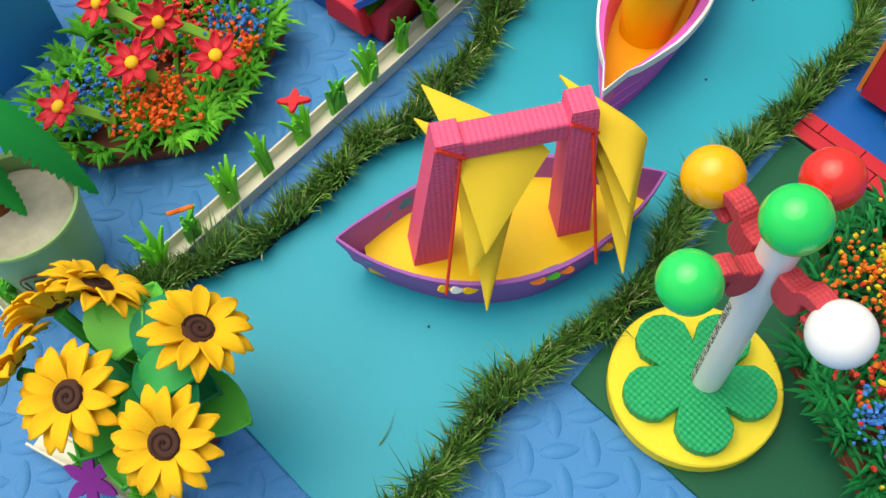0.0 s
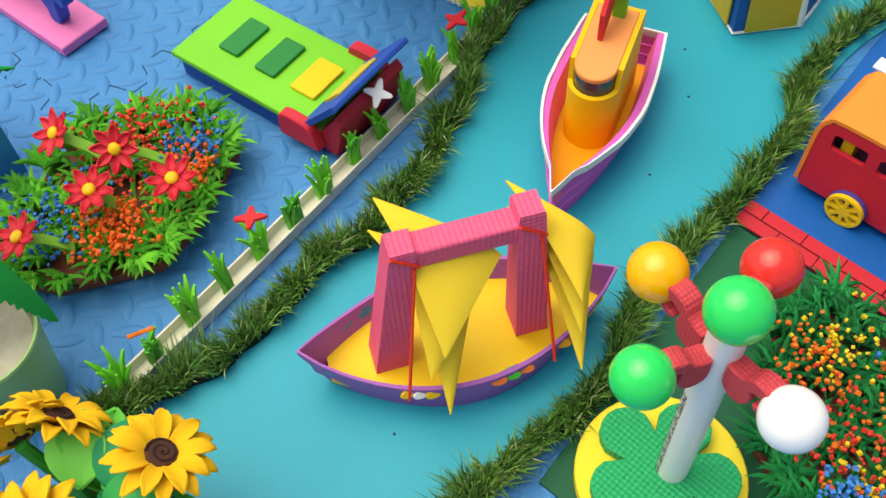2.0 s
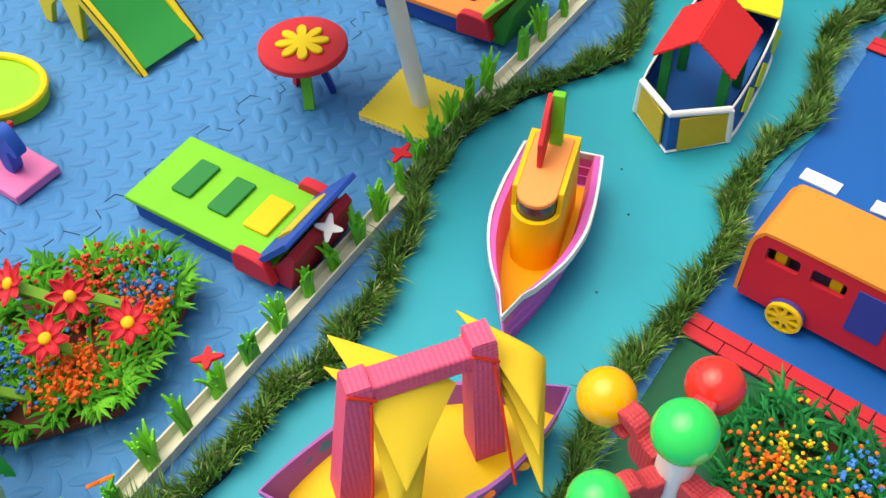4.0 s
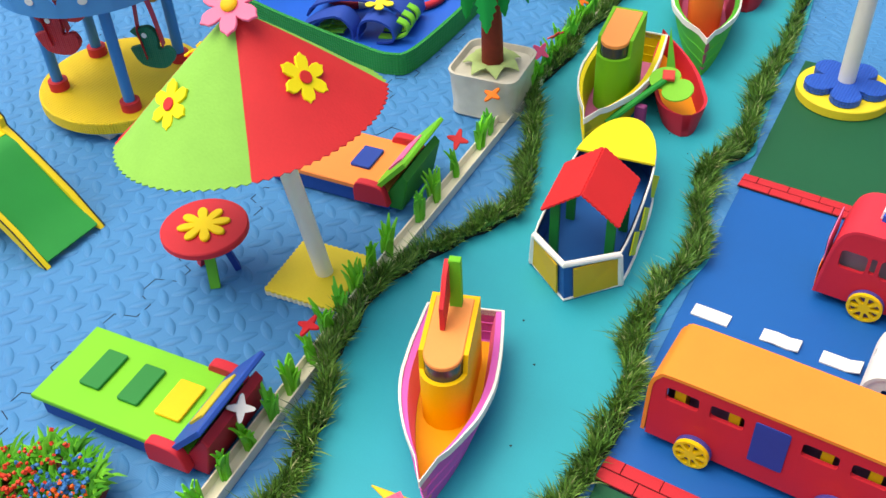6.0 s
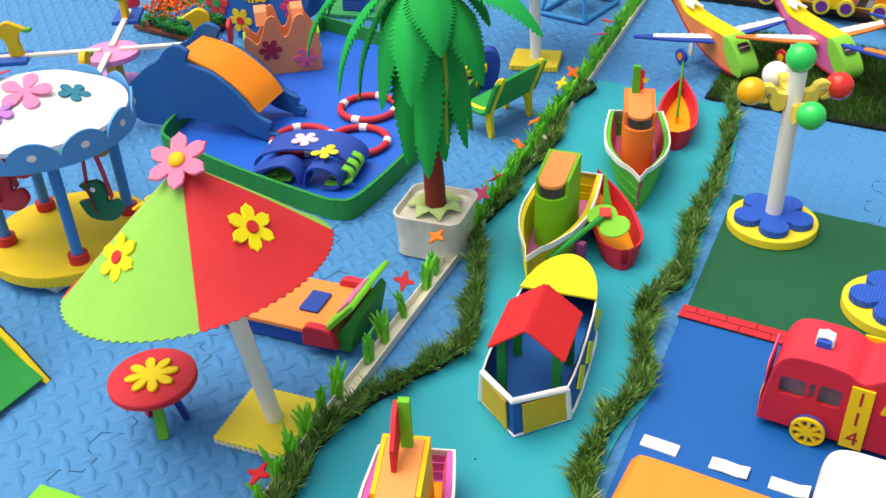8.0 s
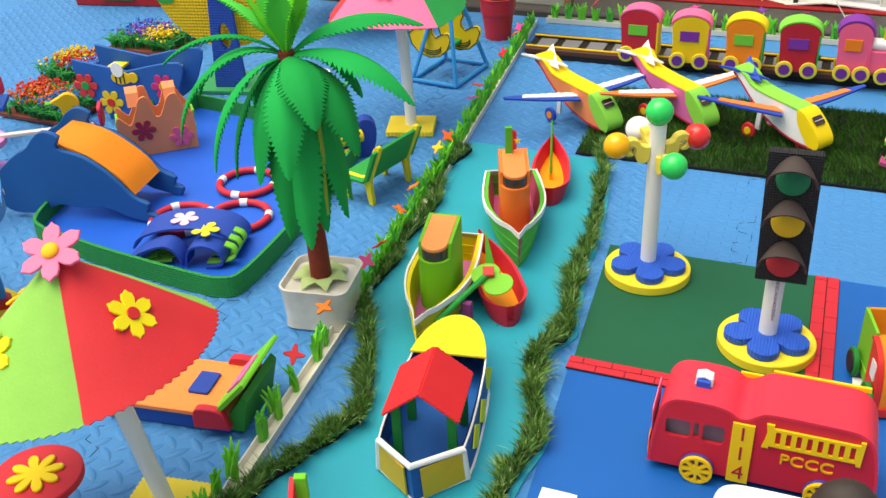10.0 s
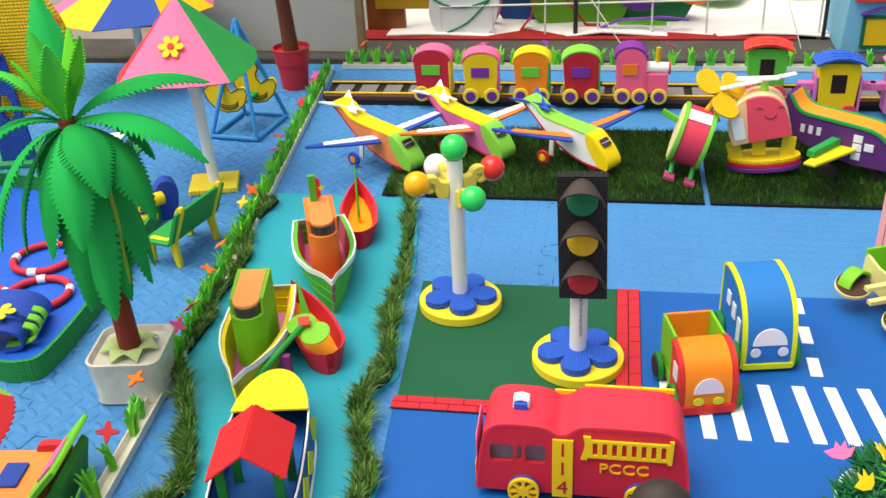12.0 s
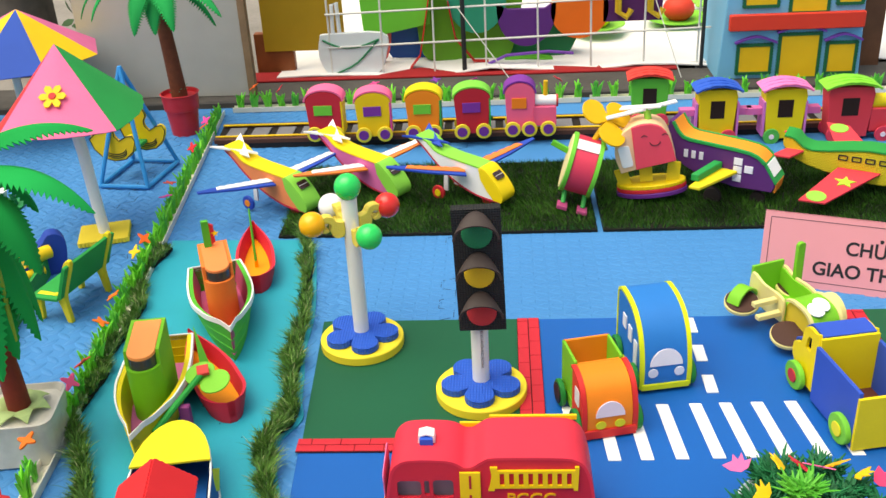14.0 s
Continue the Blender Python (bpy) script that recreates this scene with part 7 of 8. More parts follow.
for a, code, z in ((0, "#12785a", .085), (-90, "#c03038", .12), (95, "#c79a5a", .12), (180, "#c03038", .11)):
    aa = radians(a)
    bird = smooth_line([(-.020, .004), (-.012, -.012), (.010, -.014), (.022, -.002), (.018, .008), (.008, .006), (.010, .018), (.004, .027), (-.006, .026), (-.016, .022), (-.010, .016), (-.008, .008)], 3)
    bird = [(u * 1.3, w * 1.3) for u, w in bird]
    m = Matrix.Translation((.070 * math.cos(aa), .070 * math.sin(aa), z)) @ pose(0, 0, 0, 90, 0, 20)
    part("hanging_bird", Shape().slab(bird, -.004, .004, .001, m), foam(code, weave=.0024), ca, "hanging foam bird")
    part("bird_eye", Shape().slab(disc(.0034, 12, -.003, .025), .004, .005, .0002, m), WHITEF, ca)
    top = Vector((.070 * math.cos(aa), .070 * math.sin(aa), .186))
    part("ribbon", Shape().ribbon([(-.006, z - .006), (-.010, z + .03), (-.003, .186)], -.006, .006, .0008, m=Matrix.Translation((.070 * math.cos(aa), .070 * math.sin(aa), 0)) @ pose(0, 0, 0, 0, 0, 30)), foam("#c4202c", rough=.35), ca, "red satin ribbon")
    part("ribbon", Shape().ribbon([(.016, z + .01), (.012, z + .05), (.004, .186)], -.006, .006, .0008, m=Matrix.Translation((.070 * math.cos(aa), .070 * math.sin(aa), 0)) @ pose(0, 0, 0, 0, 0, 30)), foam("#c4202c", rough=.35), ca)

# pool and the things in it
pl = thing("toy_pool", pose(0, 0, 0.0012), "blue foam pool with green corrugated wall", "pool")
PO = smooth_line([(-.800, .930), (-.70, .912), (-.56, .896), (-.512, .897), (-.494, .925), (-.497, 1.06), (-.512, 1.22), (-.530, 1.36), (-.548, 1.382), (-.70, 1.405), (-.885, 1.436), (-.905, 1.42), (-.902, 1.25), (-.892, 1.06), (-.868, .962), (-.835, .937), (-.800, .930)], 4)[:-1]
part("water_sheet", Shape().slab(PO, 0, .004, .0003), foam("#1a5fd0", rough=.4), pl, "bright blue foam bottom")
wall_o, wall_i = inset(PO if area(PO) > 0 else PO[::-1], -.003), inset(PO if area(PO) > 0 else PO[::-1], .002)
part("wall", Shape().loft([[(x, y, 0) for x, y in wall_o], [(x, y, .030) for x, y in wall_o], [(x, y, .030) for x, y in wall_i], [(x, y, .004) for x, y in wall_i]], caps=False), foam("#1f8f3e", weave=.004), pl, "green corrugated wall")
for x, y, a in ((-.644, 1.180, 0), (-.598, 1.078, 15), (-.676, 1.046, 40)):
    rg = thing("swim_ring", pose(x, y, .0056, 0, 0, a), "red and white striped swim ring", "swim ring", "swim rings in the pool")
    for k in range(4):
        arc = lambda a0, a1, n: [(.044 * math.cos(t), .044 * math.sin(t), .0055) for t in [radians(a0 + (a1 - a0) * q / n) for q in range(n + 1)]]
        part("ring_section", Shape().tube(arc(90 * k + 14, 90 * k + 90, 10), .0055, 10), foam("#c8283c"), rg)
        part("white_band", Shape().tube(arc(90 * k - 1, 90 * k + 15, 4), .0064, 10), foam("#eceaea"), rg, "white band")


bv = thing("life_vest", pose(-.606, .968, .0056, 0, 0, 14), "blue foam life vest with flowers lying in the pool", "life vest", "foam life vests")
VB = foam("#2147a8")
part("front_flap", Shape().ribbon(smooth_line([(-.082, .010), (-.070, .026), (-.03, .040), (.02, .042), (.052, .034), (.066, .018), (.060, .006), (.030, .004)], 4), -.004, .056, .003), VB, bv)
part("front_flap", Shape().ribbon(smooth_line([(-.080, .006), (-.06, .020), (-.025, .032), (-.008, .020), (-.004, .004)], 4), -.036, -.004, .003), VB, bv)
part("front_flap", Shape().ribbon(smooth_line([(.004, .004), (.010, .026), (.03, .033), (.05, .024), (.052, .008), (.030, .003)], 4), -.034, -.004, .003), VB, bv)
for k in range(3):
    part("strap", Shape().ribbon(smooth_line([(.030, .004), (.056, .006), (.072, .016), (.070, .028), (.058, .034)], 4), -.026 + .020 * k, -.014 + .020 * k, .0022), foam("#74c63a"), bv, "lime strap")
    part("strap", Shape().ribbon(smooth_line([(-.040, .016), (-.06, .008), (-.046, .004), (-.020, .006)], 3), -.028 + .012 * k, -.020 + .012 * k, .002), foam("#74c63a"), bv)
for x, y, c in ((-.012, .022, "#f3c9dc"), (.026, -.002, "#ecd83c")):
    part("flower", Shape().slab(petals(5, .020, .006, .5, 8), 0, .002, .0005, Matrix.Translation((x, y, .0455 if x < 0 else .043))), foam(c), bv, "foam flower")

ov = thing("life_vest", pose(-.865, 1.262, .0056, 0, 0, 40), "peach foam life vest with pink flowers standing in the pool", "life vest", "foam life vests")
OV = foam("#f2905e")
body = smooth_line([(-.062, 0), (-.064, .05), (-.060, .075), (-.046, .062), (-.040, .060), (-.030, .080), (-.022, .102), (-.008, .104), (.0, .072), (.010, .070), (.024, .100), (.038, .104), (.046, .086), (.056, .070), (.062, .06), (.062, .0)], 3)
for yy in (-.020, .020):
    part("front_panel", Shape().slab(body, -.0016, .0016, .0006, Matrix.Translation((0, yy, 0)) @ pose(0, 0, 0, 90 + (4 if yy < 0 else -4))), OV, ov)
for sx in (-1, 1):
    part("shoulder", Shape().ribbon([(-.021, .088), (-.012, .108), (0, .114), (.012, .108), (.021, .088)], sx * .030 - .010, sx * .030 + .010, .003, m=Matrix.Rotation(PI / 2, 4, "Z")), OV, ov)
    for z in (.030, .056):
        part("strap", Shape().ribbon([(-.020, z), (-.010, z), (.010, z), (.020, z)], sx * .062 - .002, sx * .062 + .002, .010, m=Matrix.Rotation(PI / 2, 4, "Z")), foam("#7cc83a"), ov, "lime strap")
for x, z, c in ((-.022, .046, "#a82a3c"), (.036, .026, "#f0648a")):
    part("flower", Shape().slab(petals(6, .020, .007, .5, 8), .002, .0045, .0005, Matrix.Translation((x, -.0215, z)) @ pose(0, 0, 0, 94)), foam(c), ov, "foam flower")

dp = thing("dolphin_slide", pose(-.728, 1.030, .0056, 0, 0, 189), "blue dolphin-sided slide with orange chute", "slide")
DB = foam("#155a9e")
dol = smooth_line([(-.014, .000), (-.020, .014), (-.006, .018), (-.010, .032), (.012, .042), (.04, .074), (.078, .102), (.118, .114), (.112, .132), (.132, .140), (.152, .130), (.168, .112), (.186, .102), (.205, .088), (.236, .060), (.246, .036), (.236, .018), (.215, .004), (.17, .006), (.135, .022), (.10, .018), (.06, .022), (.03, .010)], 3)
for yy in (.0, .090):
    part("dolphin_side", Shape().slab(dol, -.004, .004, .0008, Matrix.Translation((0, -yy, 0)) @ UPRIGHT), DB, dp, "blue dolphin-shaped side")
    part("ink_line", Shape().tube([(x, -yy - .0044, z) for x, z in dol[::2] + dol[:1]], .0007, 4), INK, dp)
part("chute", Shape().ribbon(smooth_line([(.016, .040), (.030, .062), (.050, .080), (.080, .100), (.110, .111), (.142, .116)], 4), -.0855, -.0045, .004), foam("#f28a1e"), dp, "orange foam chute")

bench = thing("park_bench", pose(-.436, 1.236, .0012, 0, 0, -104), "green foam bench with curved yellow legs", "bench")
part("seat", Shape().box((0, -.012, .040), (.118, .046, .005), .0008), foam("#1c9440"), bench, "green seat")
part("backrest", Shape().box((0, 0, .030), (.118, .005, .056), .0008, Matrix.Translation((0, .014, .040)) @ pose(0, 0, 0, -22)), foam("#1c9440"), bench, "green backrest")
for sx in (-.046, .046):
    leg = smooth_line([(-.036, 0), (-.028, .0), (-.024, .030), (-.014, .036), (.004, .034), (.012, .0), (.020, .0), (.018, .036), (.026, .060), (.040, .094), (.034, .100), (.024, .086), (.008, .046), (-.026, .044), (-.034, .034)], 3)
    part("leg", Shape().slab(leg, -.004, .004, .001, Matrix.Translation((sx, 0, 0)) @ turn90 @ UPRIGHT), foam("#e8cf2a"), bench, "curved yellow leg")

u2 = thing("beach_umbrella", pose(-.484, 1.467, .0012), "pink and green panelled umbrella on a yellow base", "umbrella")
part("base_plate", Shape().slab(pinked(rect(-.040, -.036, .040, .036), .006, .0015), 0, .009, .0008, pose(0, 0, 0, 0, 0, 16)), foam("#ecd23c"), u2, "yellow base with pinked edge")
part("pole", Shape().tube([(0, 0, .008), (-.008, .004, .15), (-.030, .020, .285)], .0095, 18), PIPE, u2, "white plastic pole")
A2, C2 = Vector((-.026, .026, .322)), Vector((-.020, .022, .206))
cols = ("#f2709c", "#1f9a4a", "#f2709c", "#d8323a")
for k in range(4):
    grid = []
    for i in range(7):
        f = i / 6
        row = []
        for j in range(13):
            q = j / 12
            p0, p1 = [Vector((math.cos(radians(-128 + 90 * (k + e))), math.sin(radians(-128 + 90 * (k + e))), 0)) * .128 for e in (0, 1)]
            p = A2.lerp(C2, f) + (p0.lerp(p1, q) + (p0 + p1).normalized() * .018 * math.sin(PI * q)) * f
            if i == 6 and j % 2:
                p = p + (p0 + p1).normalized() * .002
            row.append(p)
        grid.append(row)
    part("canopy_panel", Shape().sheet(grid, .0022), foam(cols[k], rough=.7, relief=.4, fine=420), u2, "felt canopy panel")
fl = part("flower", Shape().slab(pointed(6, .022, .0100, .86), 0, .0024, .0005), foam("#f0c41e"), u2, "yellow foam flower")
nrm = Vector((.1, -.75, .75)).normalized()
fl.matrix_basis = Matrix.Translation(A2.lerp(C2, .58) + Vector((math.cos(radians(-83)), math.sin(radians(-83)), 0)) * .062 + nrm * .005) @ nrm.to_track_quat("Z", "Y").to_matrix().to_4x4()
part("flower_centre", Shape().slab(disc(.0058, 16), .0024, .004, .0005), foam("#cf2a2a"), fl)

sw = thing("duck_swing", pose(-.512, 1.735, .0012, 0, 0, -8), "blue straw swing frame with yellow ducks", "swing")
SB = foam("#2a8ed0", rough=.35)
for y in (-.066, .066):
    part("frame_leg", Shape().tube([(-.048, y, .004), (0, 0, .215)], .0042, 8), SB, sw, "blue straw leg")
    part("frame_leg", Shape().tube([(.048, y, .004), (0, 0, .215)], .0042, 8), SB, sw)
    part("frame_bar", Shape().tube([(-.050, y, .005), (.050, y, .005)], .0042, 8), SB, sw)
for x in (-.048, .048):
    part("frame_bar", Shape().tube([(x, -.066, .005), (x, .066, .005)], .0042, 8), SB, sw)
duck = smooth_line([(-.036, .012), (-.026, -.012), (0, -.022), (.026, -.014), (.038, .010), (.030, .020), (.012, .010), (.004, .022), (.010, .034), (.004, .048), (-.010, .052), (-.018, .042), (-.034, .040), (-.018, .032), (-.012, .022), (-.030, .022)], 3)
duck = [(x * 1.25, z * 1.25) for x, z in duck]
for yy, xx in ((-.030, -.026), (.030, .006)):
    m = Matrix.Translation((xx, yy, .070)) @ UPRIGHT
    part("duck_side", Shape().slab(duck, -.004, .004, .001, m), foam("#ecc620"), sw, "yellow foam duck side")
    part("ink_line", Shape().tube([(x, -.0044, z) for x, z in duck[::2] + duck[:1]], .0011, 4).moved(Matrix.Translation((xx, yy, .070))), INK, sw)
    for q in (0, .008, .015):
        part("ink_line", Shape().tube([(.024 * math.cos(t) + .004, -.0044, .016 * math.sin(t) + .002 - q * .5) for t in [PI + .35 + (PI - .7) * w / 8 for w in range(9)]], .0009, 4).moved(Matrix.Translation((xx, yy, .070))), INK, sw)
part("seat", Shape().box((-.010, .000, .062), (.046, .056, .006)), foam("#1f9a4a"), sw)
part("ribbon", Shape().tube([(0, 0, .205), (.006, .004, .16), (-.002, .008, .135)], .0016, 6), foam("#ee6aa8"), sw, "pink cord")

# more toys on the mats
hs = thing("rocking_horse", pose(-.622, .247, .0012, 0, 0, 4), "pink board with a blue foam horse and red pegs", "rocking horse")
part("board", Shape().box((0, 0, .006), (.115, .050, .010), .001), foam("#ea7ab6"), hs, "pink board")
hz = smooth_line([(-.058, .020), (-.050, .050), (-.030, .058), (.010, .052), (.026, .058), (.036, .070), (.048, .066), (.056, .048), (.050, .040), (.040, .042), (.034, .014), (.020, .012), (.016, .030), (-.028, .030), (-.034, .012), (-.050, .012)], 3)
part("horse", Shape().slab(hz, -.006, .006, .001, UPRIGHT), foam("#1f55b8"), hs, "blue horse cut-out")
for x, z in ((.018, .048), (-.020, .048), (-.044, .040)):
    part("peg", Shape().tube([(x, -.020, z), (x, .020, z)], .0034, 8), foam("#b8263a"), hs)
gt = thing("foam_tray", pose(-.712, .300, .0012, 0, 0, 20), "lime and yellow rounded foam tray", "tray")
part("plate", Shape().slab(disc(.060, 36, ry=.046), 0, .014, .001), foam("#8fcc2e"), gt)
part("rim", Shape().tube([(.060 * math.cos(t), .046 * math.sin(t), .016) for t in [2 * PI * q / 36 for q in range(37)]], .004, 8), foam("#e8cf1e"), gt)
bx = thing("blue_box", pose(-.522, .080, .0, 0, 0, 0), "plain blue foam storage box", "box")
part("body", Shape().box((0, 0, .045), (.100, .086, .090), .001, pose(0, 0, 0, 0, 0, 8)), foam("#2f8fce"), bx)

bo = thing("swing_boat", pose(-.985, 1.385, .0012, 0, 0, 8), "blue swing boat with bee and flower cut-outs", "swing boat")
hullo = smooth_line([(-.105, .118), (-.100, .080), (-.075, .040), (-.03, .016), (.03, .014), (.075, .036), (.100, .076), (.105, .120), (.0, .100)], 4)
for yy in (-.035, .045):
    part("side", Shape().slab(hullo, -.003, .003, .0008, Matrix.Translation((0, yy, 0)) @ UPRIGHT), foam("#1f5fae"), bo, "blue curved side")
for x, z, c, c2 in ((-.085, .070, "#d83a3c", "#1f9a4a"), (-.040, .040, "#e8c62a", "#cf2a2a"), (.070, .075, "#c8327a", "#e8a81e"), (.02, .042, "#1f9a4a", "#cf2a2a")):
    m = Matrix.Translation((x, -.038, z)) @ UPRIGHT
    part("flower", Shape().slab(petals(6, .024, .010, .5, 8), 0, .003, .0006, m), foam(c), bo, "foam flower")
    part("flower_centre", Shape().slab(disc(.008, 16), .003, .0045, .0005, m), foam(c2), bo)
m = Matrix.Translation((-.010, -.038, .088)) @ UPRIGHT
part("bee_body", Shape().slab(disc(.020, 24, ry=.012), 0, .003, .0006, m), foam("#e8c01e"), bo, "yellow bee cut-out")
part("bee_head", Shape().slab(disc(.0095, 18, .024, .002), .001, .0045, .0006, m), foam("#e8c01e"), bo)
part("bee_wing", Shape().slab(disc(.012, 20, -.004, .016, ry=.014), .0032, .005, .0005, m), WHITEF, bo, "white felt wing")
for q in (-.010, -.002, .006):
    part("bee_stripe", Shape().slab(rect(q - .0014, -.010, q + .0014, .010), .003, .0036, .0002, m), INK, bo)
for sx in (-.055, .055):
    part("seat", Shape().box((sx, .005, .085), (.030, .074, .005), .0006, None), foam("#e8d22a"), bo, "yellow seat")
part("stand", Shape().box((0, .005, .008), (.12, .06, .016), .001), foam("#1f5fae"), bo)

ft = thing("big_wheel", pose(-.905, 1.575, .0012, 0, 0, 12), "yellow corrugated big wheel on a blue stand", "ferris wheel")
part("stand", Shape().slab([(-.028, 0), (.034, 0), (.024, .20), (.012, .225), (-.006, .222), (-.016, .20)], -.006, .006, .001, Matrix.Translation((0, -.035, 0)) @ UPRIGHT, [disc(.012, 18, .006, .11, ry=.026)]), foam("#1c4fae", weave=.005), ft, "blue corrugated stand")
part("base", Shape().slab([(-.070, -.060), (.070, -.060), (.056, .05), (-.056, .05)], 0, .008, .001), foam("#2f9a5a"), ft, "green base")
part("wheel", Shape().slab(disc(.135, 56), -.008, .008, .001, Matrix.Translation((0, -.008, .215)) @ UPRIGHT), foam("#ecc21e", weave=.006), ft, "yellow corrugated wheel")
part("axle", Shape().slab(petals(5, .026, .010, .6, 8), 0, .006, .0008, Matrix.Translation((.0, -.044, .215)) @ UPRIGHT), foam("#e8641e"), ft)
for k in range(6):
    a = radians(60 * k + 20)
    part("wheel_patch", Shape().slab(disc(.018, 18, .118 * math.cos(a), .118 * math.sin(a), ry=.010), .008, .010, .0004, Matrix.Translation((0, -.008, .215)) @ UPRIGHT), foam("#2fa04a" if k % 2 else "#e8641e"), ft)

for (ox, oy, seed, cs) in ((-1.205, 1.72, 21, ("#3f86d8", "#8a5ac0", "#e4c22a")), (-1.225, 1.52, 22, ("#e4c22a", "#d23a2a", "#3f86d8")), (-1.17, 1.35, 23, ("#d23a2a", "#e2701e", "#2f74b8")), (-1.02, 1.36 + .02, 24, ())):
    if cs:
        ol_ = [(ox - .085, oy - .05), (ox + .075, oy - .06), (ox + .085, oy + .05), (ox - .075, oy + .06)]
        flower_bed("flower_bed", ol_, 110, ("#1f8a44", "#2f9a3c"), [(cs[0], ox - .04, oy + .02, .03, 150), (cs[1], ox, oy, .03, 150), (cs[2], ox + .04, oy - .02, .025, 170)], "tray of green foam grass dense with small bright blossoms", seed=seed, h=.040, big=1.4, dot=1.8)
hd = thing("toy_house", pose(-1.36, 1.985, .0012, 0, 0, 10), "red toy house with green and yellow lattice windows", "toy house")
part("wall", Shape().slab(rect(-.24, 0, .12, .20), -.08, .0, .002, UPRIGHT), foam("#b32028"), hd, "red wall")
for x0, c in ((-.16, "#2f9a4a"), (.0, "#e8d22a")):
    wn_ = part("window", Shape().slab(rect(x0, .020, x0 + .075, .13), 0, .003, .0006, UPRIGHT), foam(c), hd, "lattice window")
    part("window_frame", Shape().slab(rect(x0 - .005, .015, x0 + .080, .135), .0, .0045, 0, UPRIGHT, [rect(x0 + .002, .022, x0 + .073, .128)]), foam("#1f6a34"), wn_)
    for q in (.05, .08, .105):
        part("bar", Shape().slab(rect(x0, q, x0 + .075, q + .003), .003, .0045, .0002, UPRIGHT), foam("#6a5a1e"), wn_)
    part("bar", Shape().slab(rect(x0 + .036, .02, x0 + .039, .13), .003, .0048, .0002, UPRIGHT), foam("#6a5a1e"), wn_)

ss = thing("duck_roundabout", pose(-1.085, 1.085, .0012, 0, 0, 14), "pink roundabout with yellow ducks on crossed arms", "roundabout")
part("base", Shape().slab(pinked(rect(-.05, -.045, .05, .045), .008, .002), 0, .010, .001), foam("#b884cc"), ss, "mauve base")
part("post", Shape().box((0, 0, .034), (.020, .020, .05)), foam("#d8a83a"), ss)
part("disc", Shape().slab(pinked(disc(.046, 36), .006, .001), .058, .068, .001), foam("#ee8ac0"), ss, "pink top disc")
for k in range(4):
    a = 90 * k + 20
    ar = part("arm", Shape().box((.10, 0, .070), (.17, .010, .006), .0008, pose(0, 0, 0, 0, 0, a)), surface("#ead9d2", rough=.5), ss, "white striped arm")
    m = pose(0, 0, 0, 0, 0, a)
    part("seat", Shape().box((.165, 0, .066), (.066, .046, .008), .001, m), foam("#1f58b4"), ss, "blue seat")
    dk = smooth_line([(-.012, 0), (.010, 0), (.012, .026), (.020, .036), (.018, .052), (.004, .060), (-.010, .054), (-.024, .046), (-.012, .040), (-.008, .026)], 3)
    part("duck_head", Shape().slab(dk, -.005, .005, .001, m @ Matrix.Translation((.150, 0, .070)) @ UPRIGHT), foam("#ecb81e"), ss, "yellow duck head")
    part("beak", Shape().box((.124, 0, .114), (.012, .012, .006), .001, m), foam("#57a83a"), ss)
    part("seat_back", Shape().slab(rect(-.018, 0, .018, .036, .008), -.003, .003, .0008, m @ Matrix.Translation((.200, 0, .070)) @ pose(0, 0, 0, 90, 0, 90)), foam("#cf2f4a"), ss, "red seat back")

fg = thing("small_planter", pose(-.73, .98 + .62, .0012), "small white cup beside green foam grass", "planter")
part("cup", Shape().turned([(.014, .004), (.018, .030), (.020, .032), (.016, .030)], 20), WHITEF, fg)
part("plate", Shape().slab(rect(-.035, -.03, .045, .03), 0, .004, .0006), foam("#2f9a5a"), fg)
part("grass", tuft_shape(random.Random(8), .026, 18, .7), foam("#1f7a4a"), fg).matrix_basis = pose(.030, 0, .004)
solid("teal_mat", Shape().slab(smooth_line([(-1.16, .80), (-1.02, .83), (-.96, .92), (-1.02, 1.0), (-1.20, .98)], 4), .0012, .004, .0004), foam("#178a8e"), "teal foam sheet with grass tufts", "foam sheet")
for x, y in ((-1.00, .86), (-1.03, .90), (-1.06, .86), (-1.08, .93)):
    tuft(x, y, 1, z=.004, scale=1.2, dense=True)
yb = thing("toy_excavator", pose(-.540, 1.335, .0012, 0, 0, 30), "blue and yellow foam ride beside the pool", "ride")
part("back", Shape().slab(smooth_line([(-.04, .0), (.03, .0), (.046, .04), (.040, .062), (.022, .066), (.006, .05), (-.03, .04)], 3), -.012, .012, .001, UPRIGHT), foam("#1c3f9c"), yb)
part("roller", Shape().tube([(-.022, -.03, .040), (.020, -.012, .040)], .011, 14), foam("#ecc61e"), yb, "yellow roller")
part("roller", Shape().tube([(-.030, -.04, .018), (.005, -.026, .018)], .008, 14), foam("#ecc61e"), yb)

# planter by the crossing
bw = thing("flower_bowl", pose(.470, .742, .0032) @ Matrix.Diagonal((.95, .95, .80, 1.0)), "bowl of dark and light green fringes with bright paper flowers", "flower bowl")
part("bowl", Shape().turned([(.036, 0), (.056, .026), (.066, .044), (.069, .046), (.066, .048), (.058, .038)], 36), surface("#cfe0e8", rough=.3), bw, "pale blue-white bowl")
for codes, n, r0, zz in ((("#0a5a30", "#0f6a3c"), 60, .074, .050), (("#4aa52e", "#5cb23a"), 4, .014, .060)):
    for k in range(n):
        rb_ = random.Random(k * 7 + n)
        a, q = rb_.uniform(0, 2 * PI), r0 * math.sqrt(rb_.random())
        part("fringe", tuft_shape(rb_, .030, 26, .95), foam(codes[k % 2]), bw).matrix_basis = pose(q * math.cos(a), q * math.sin(a), zz - q * .12 - (.0 if r0 > .05 else -.004))
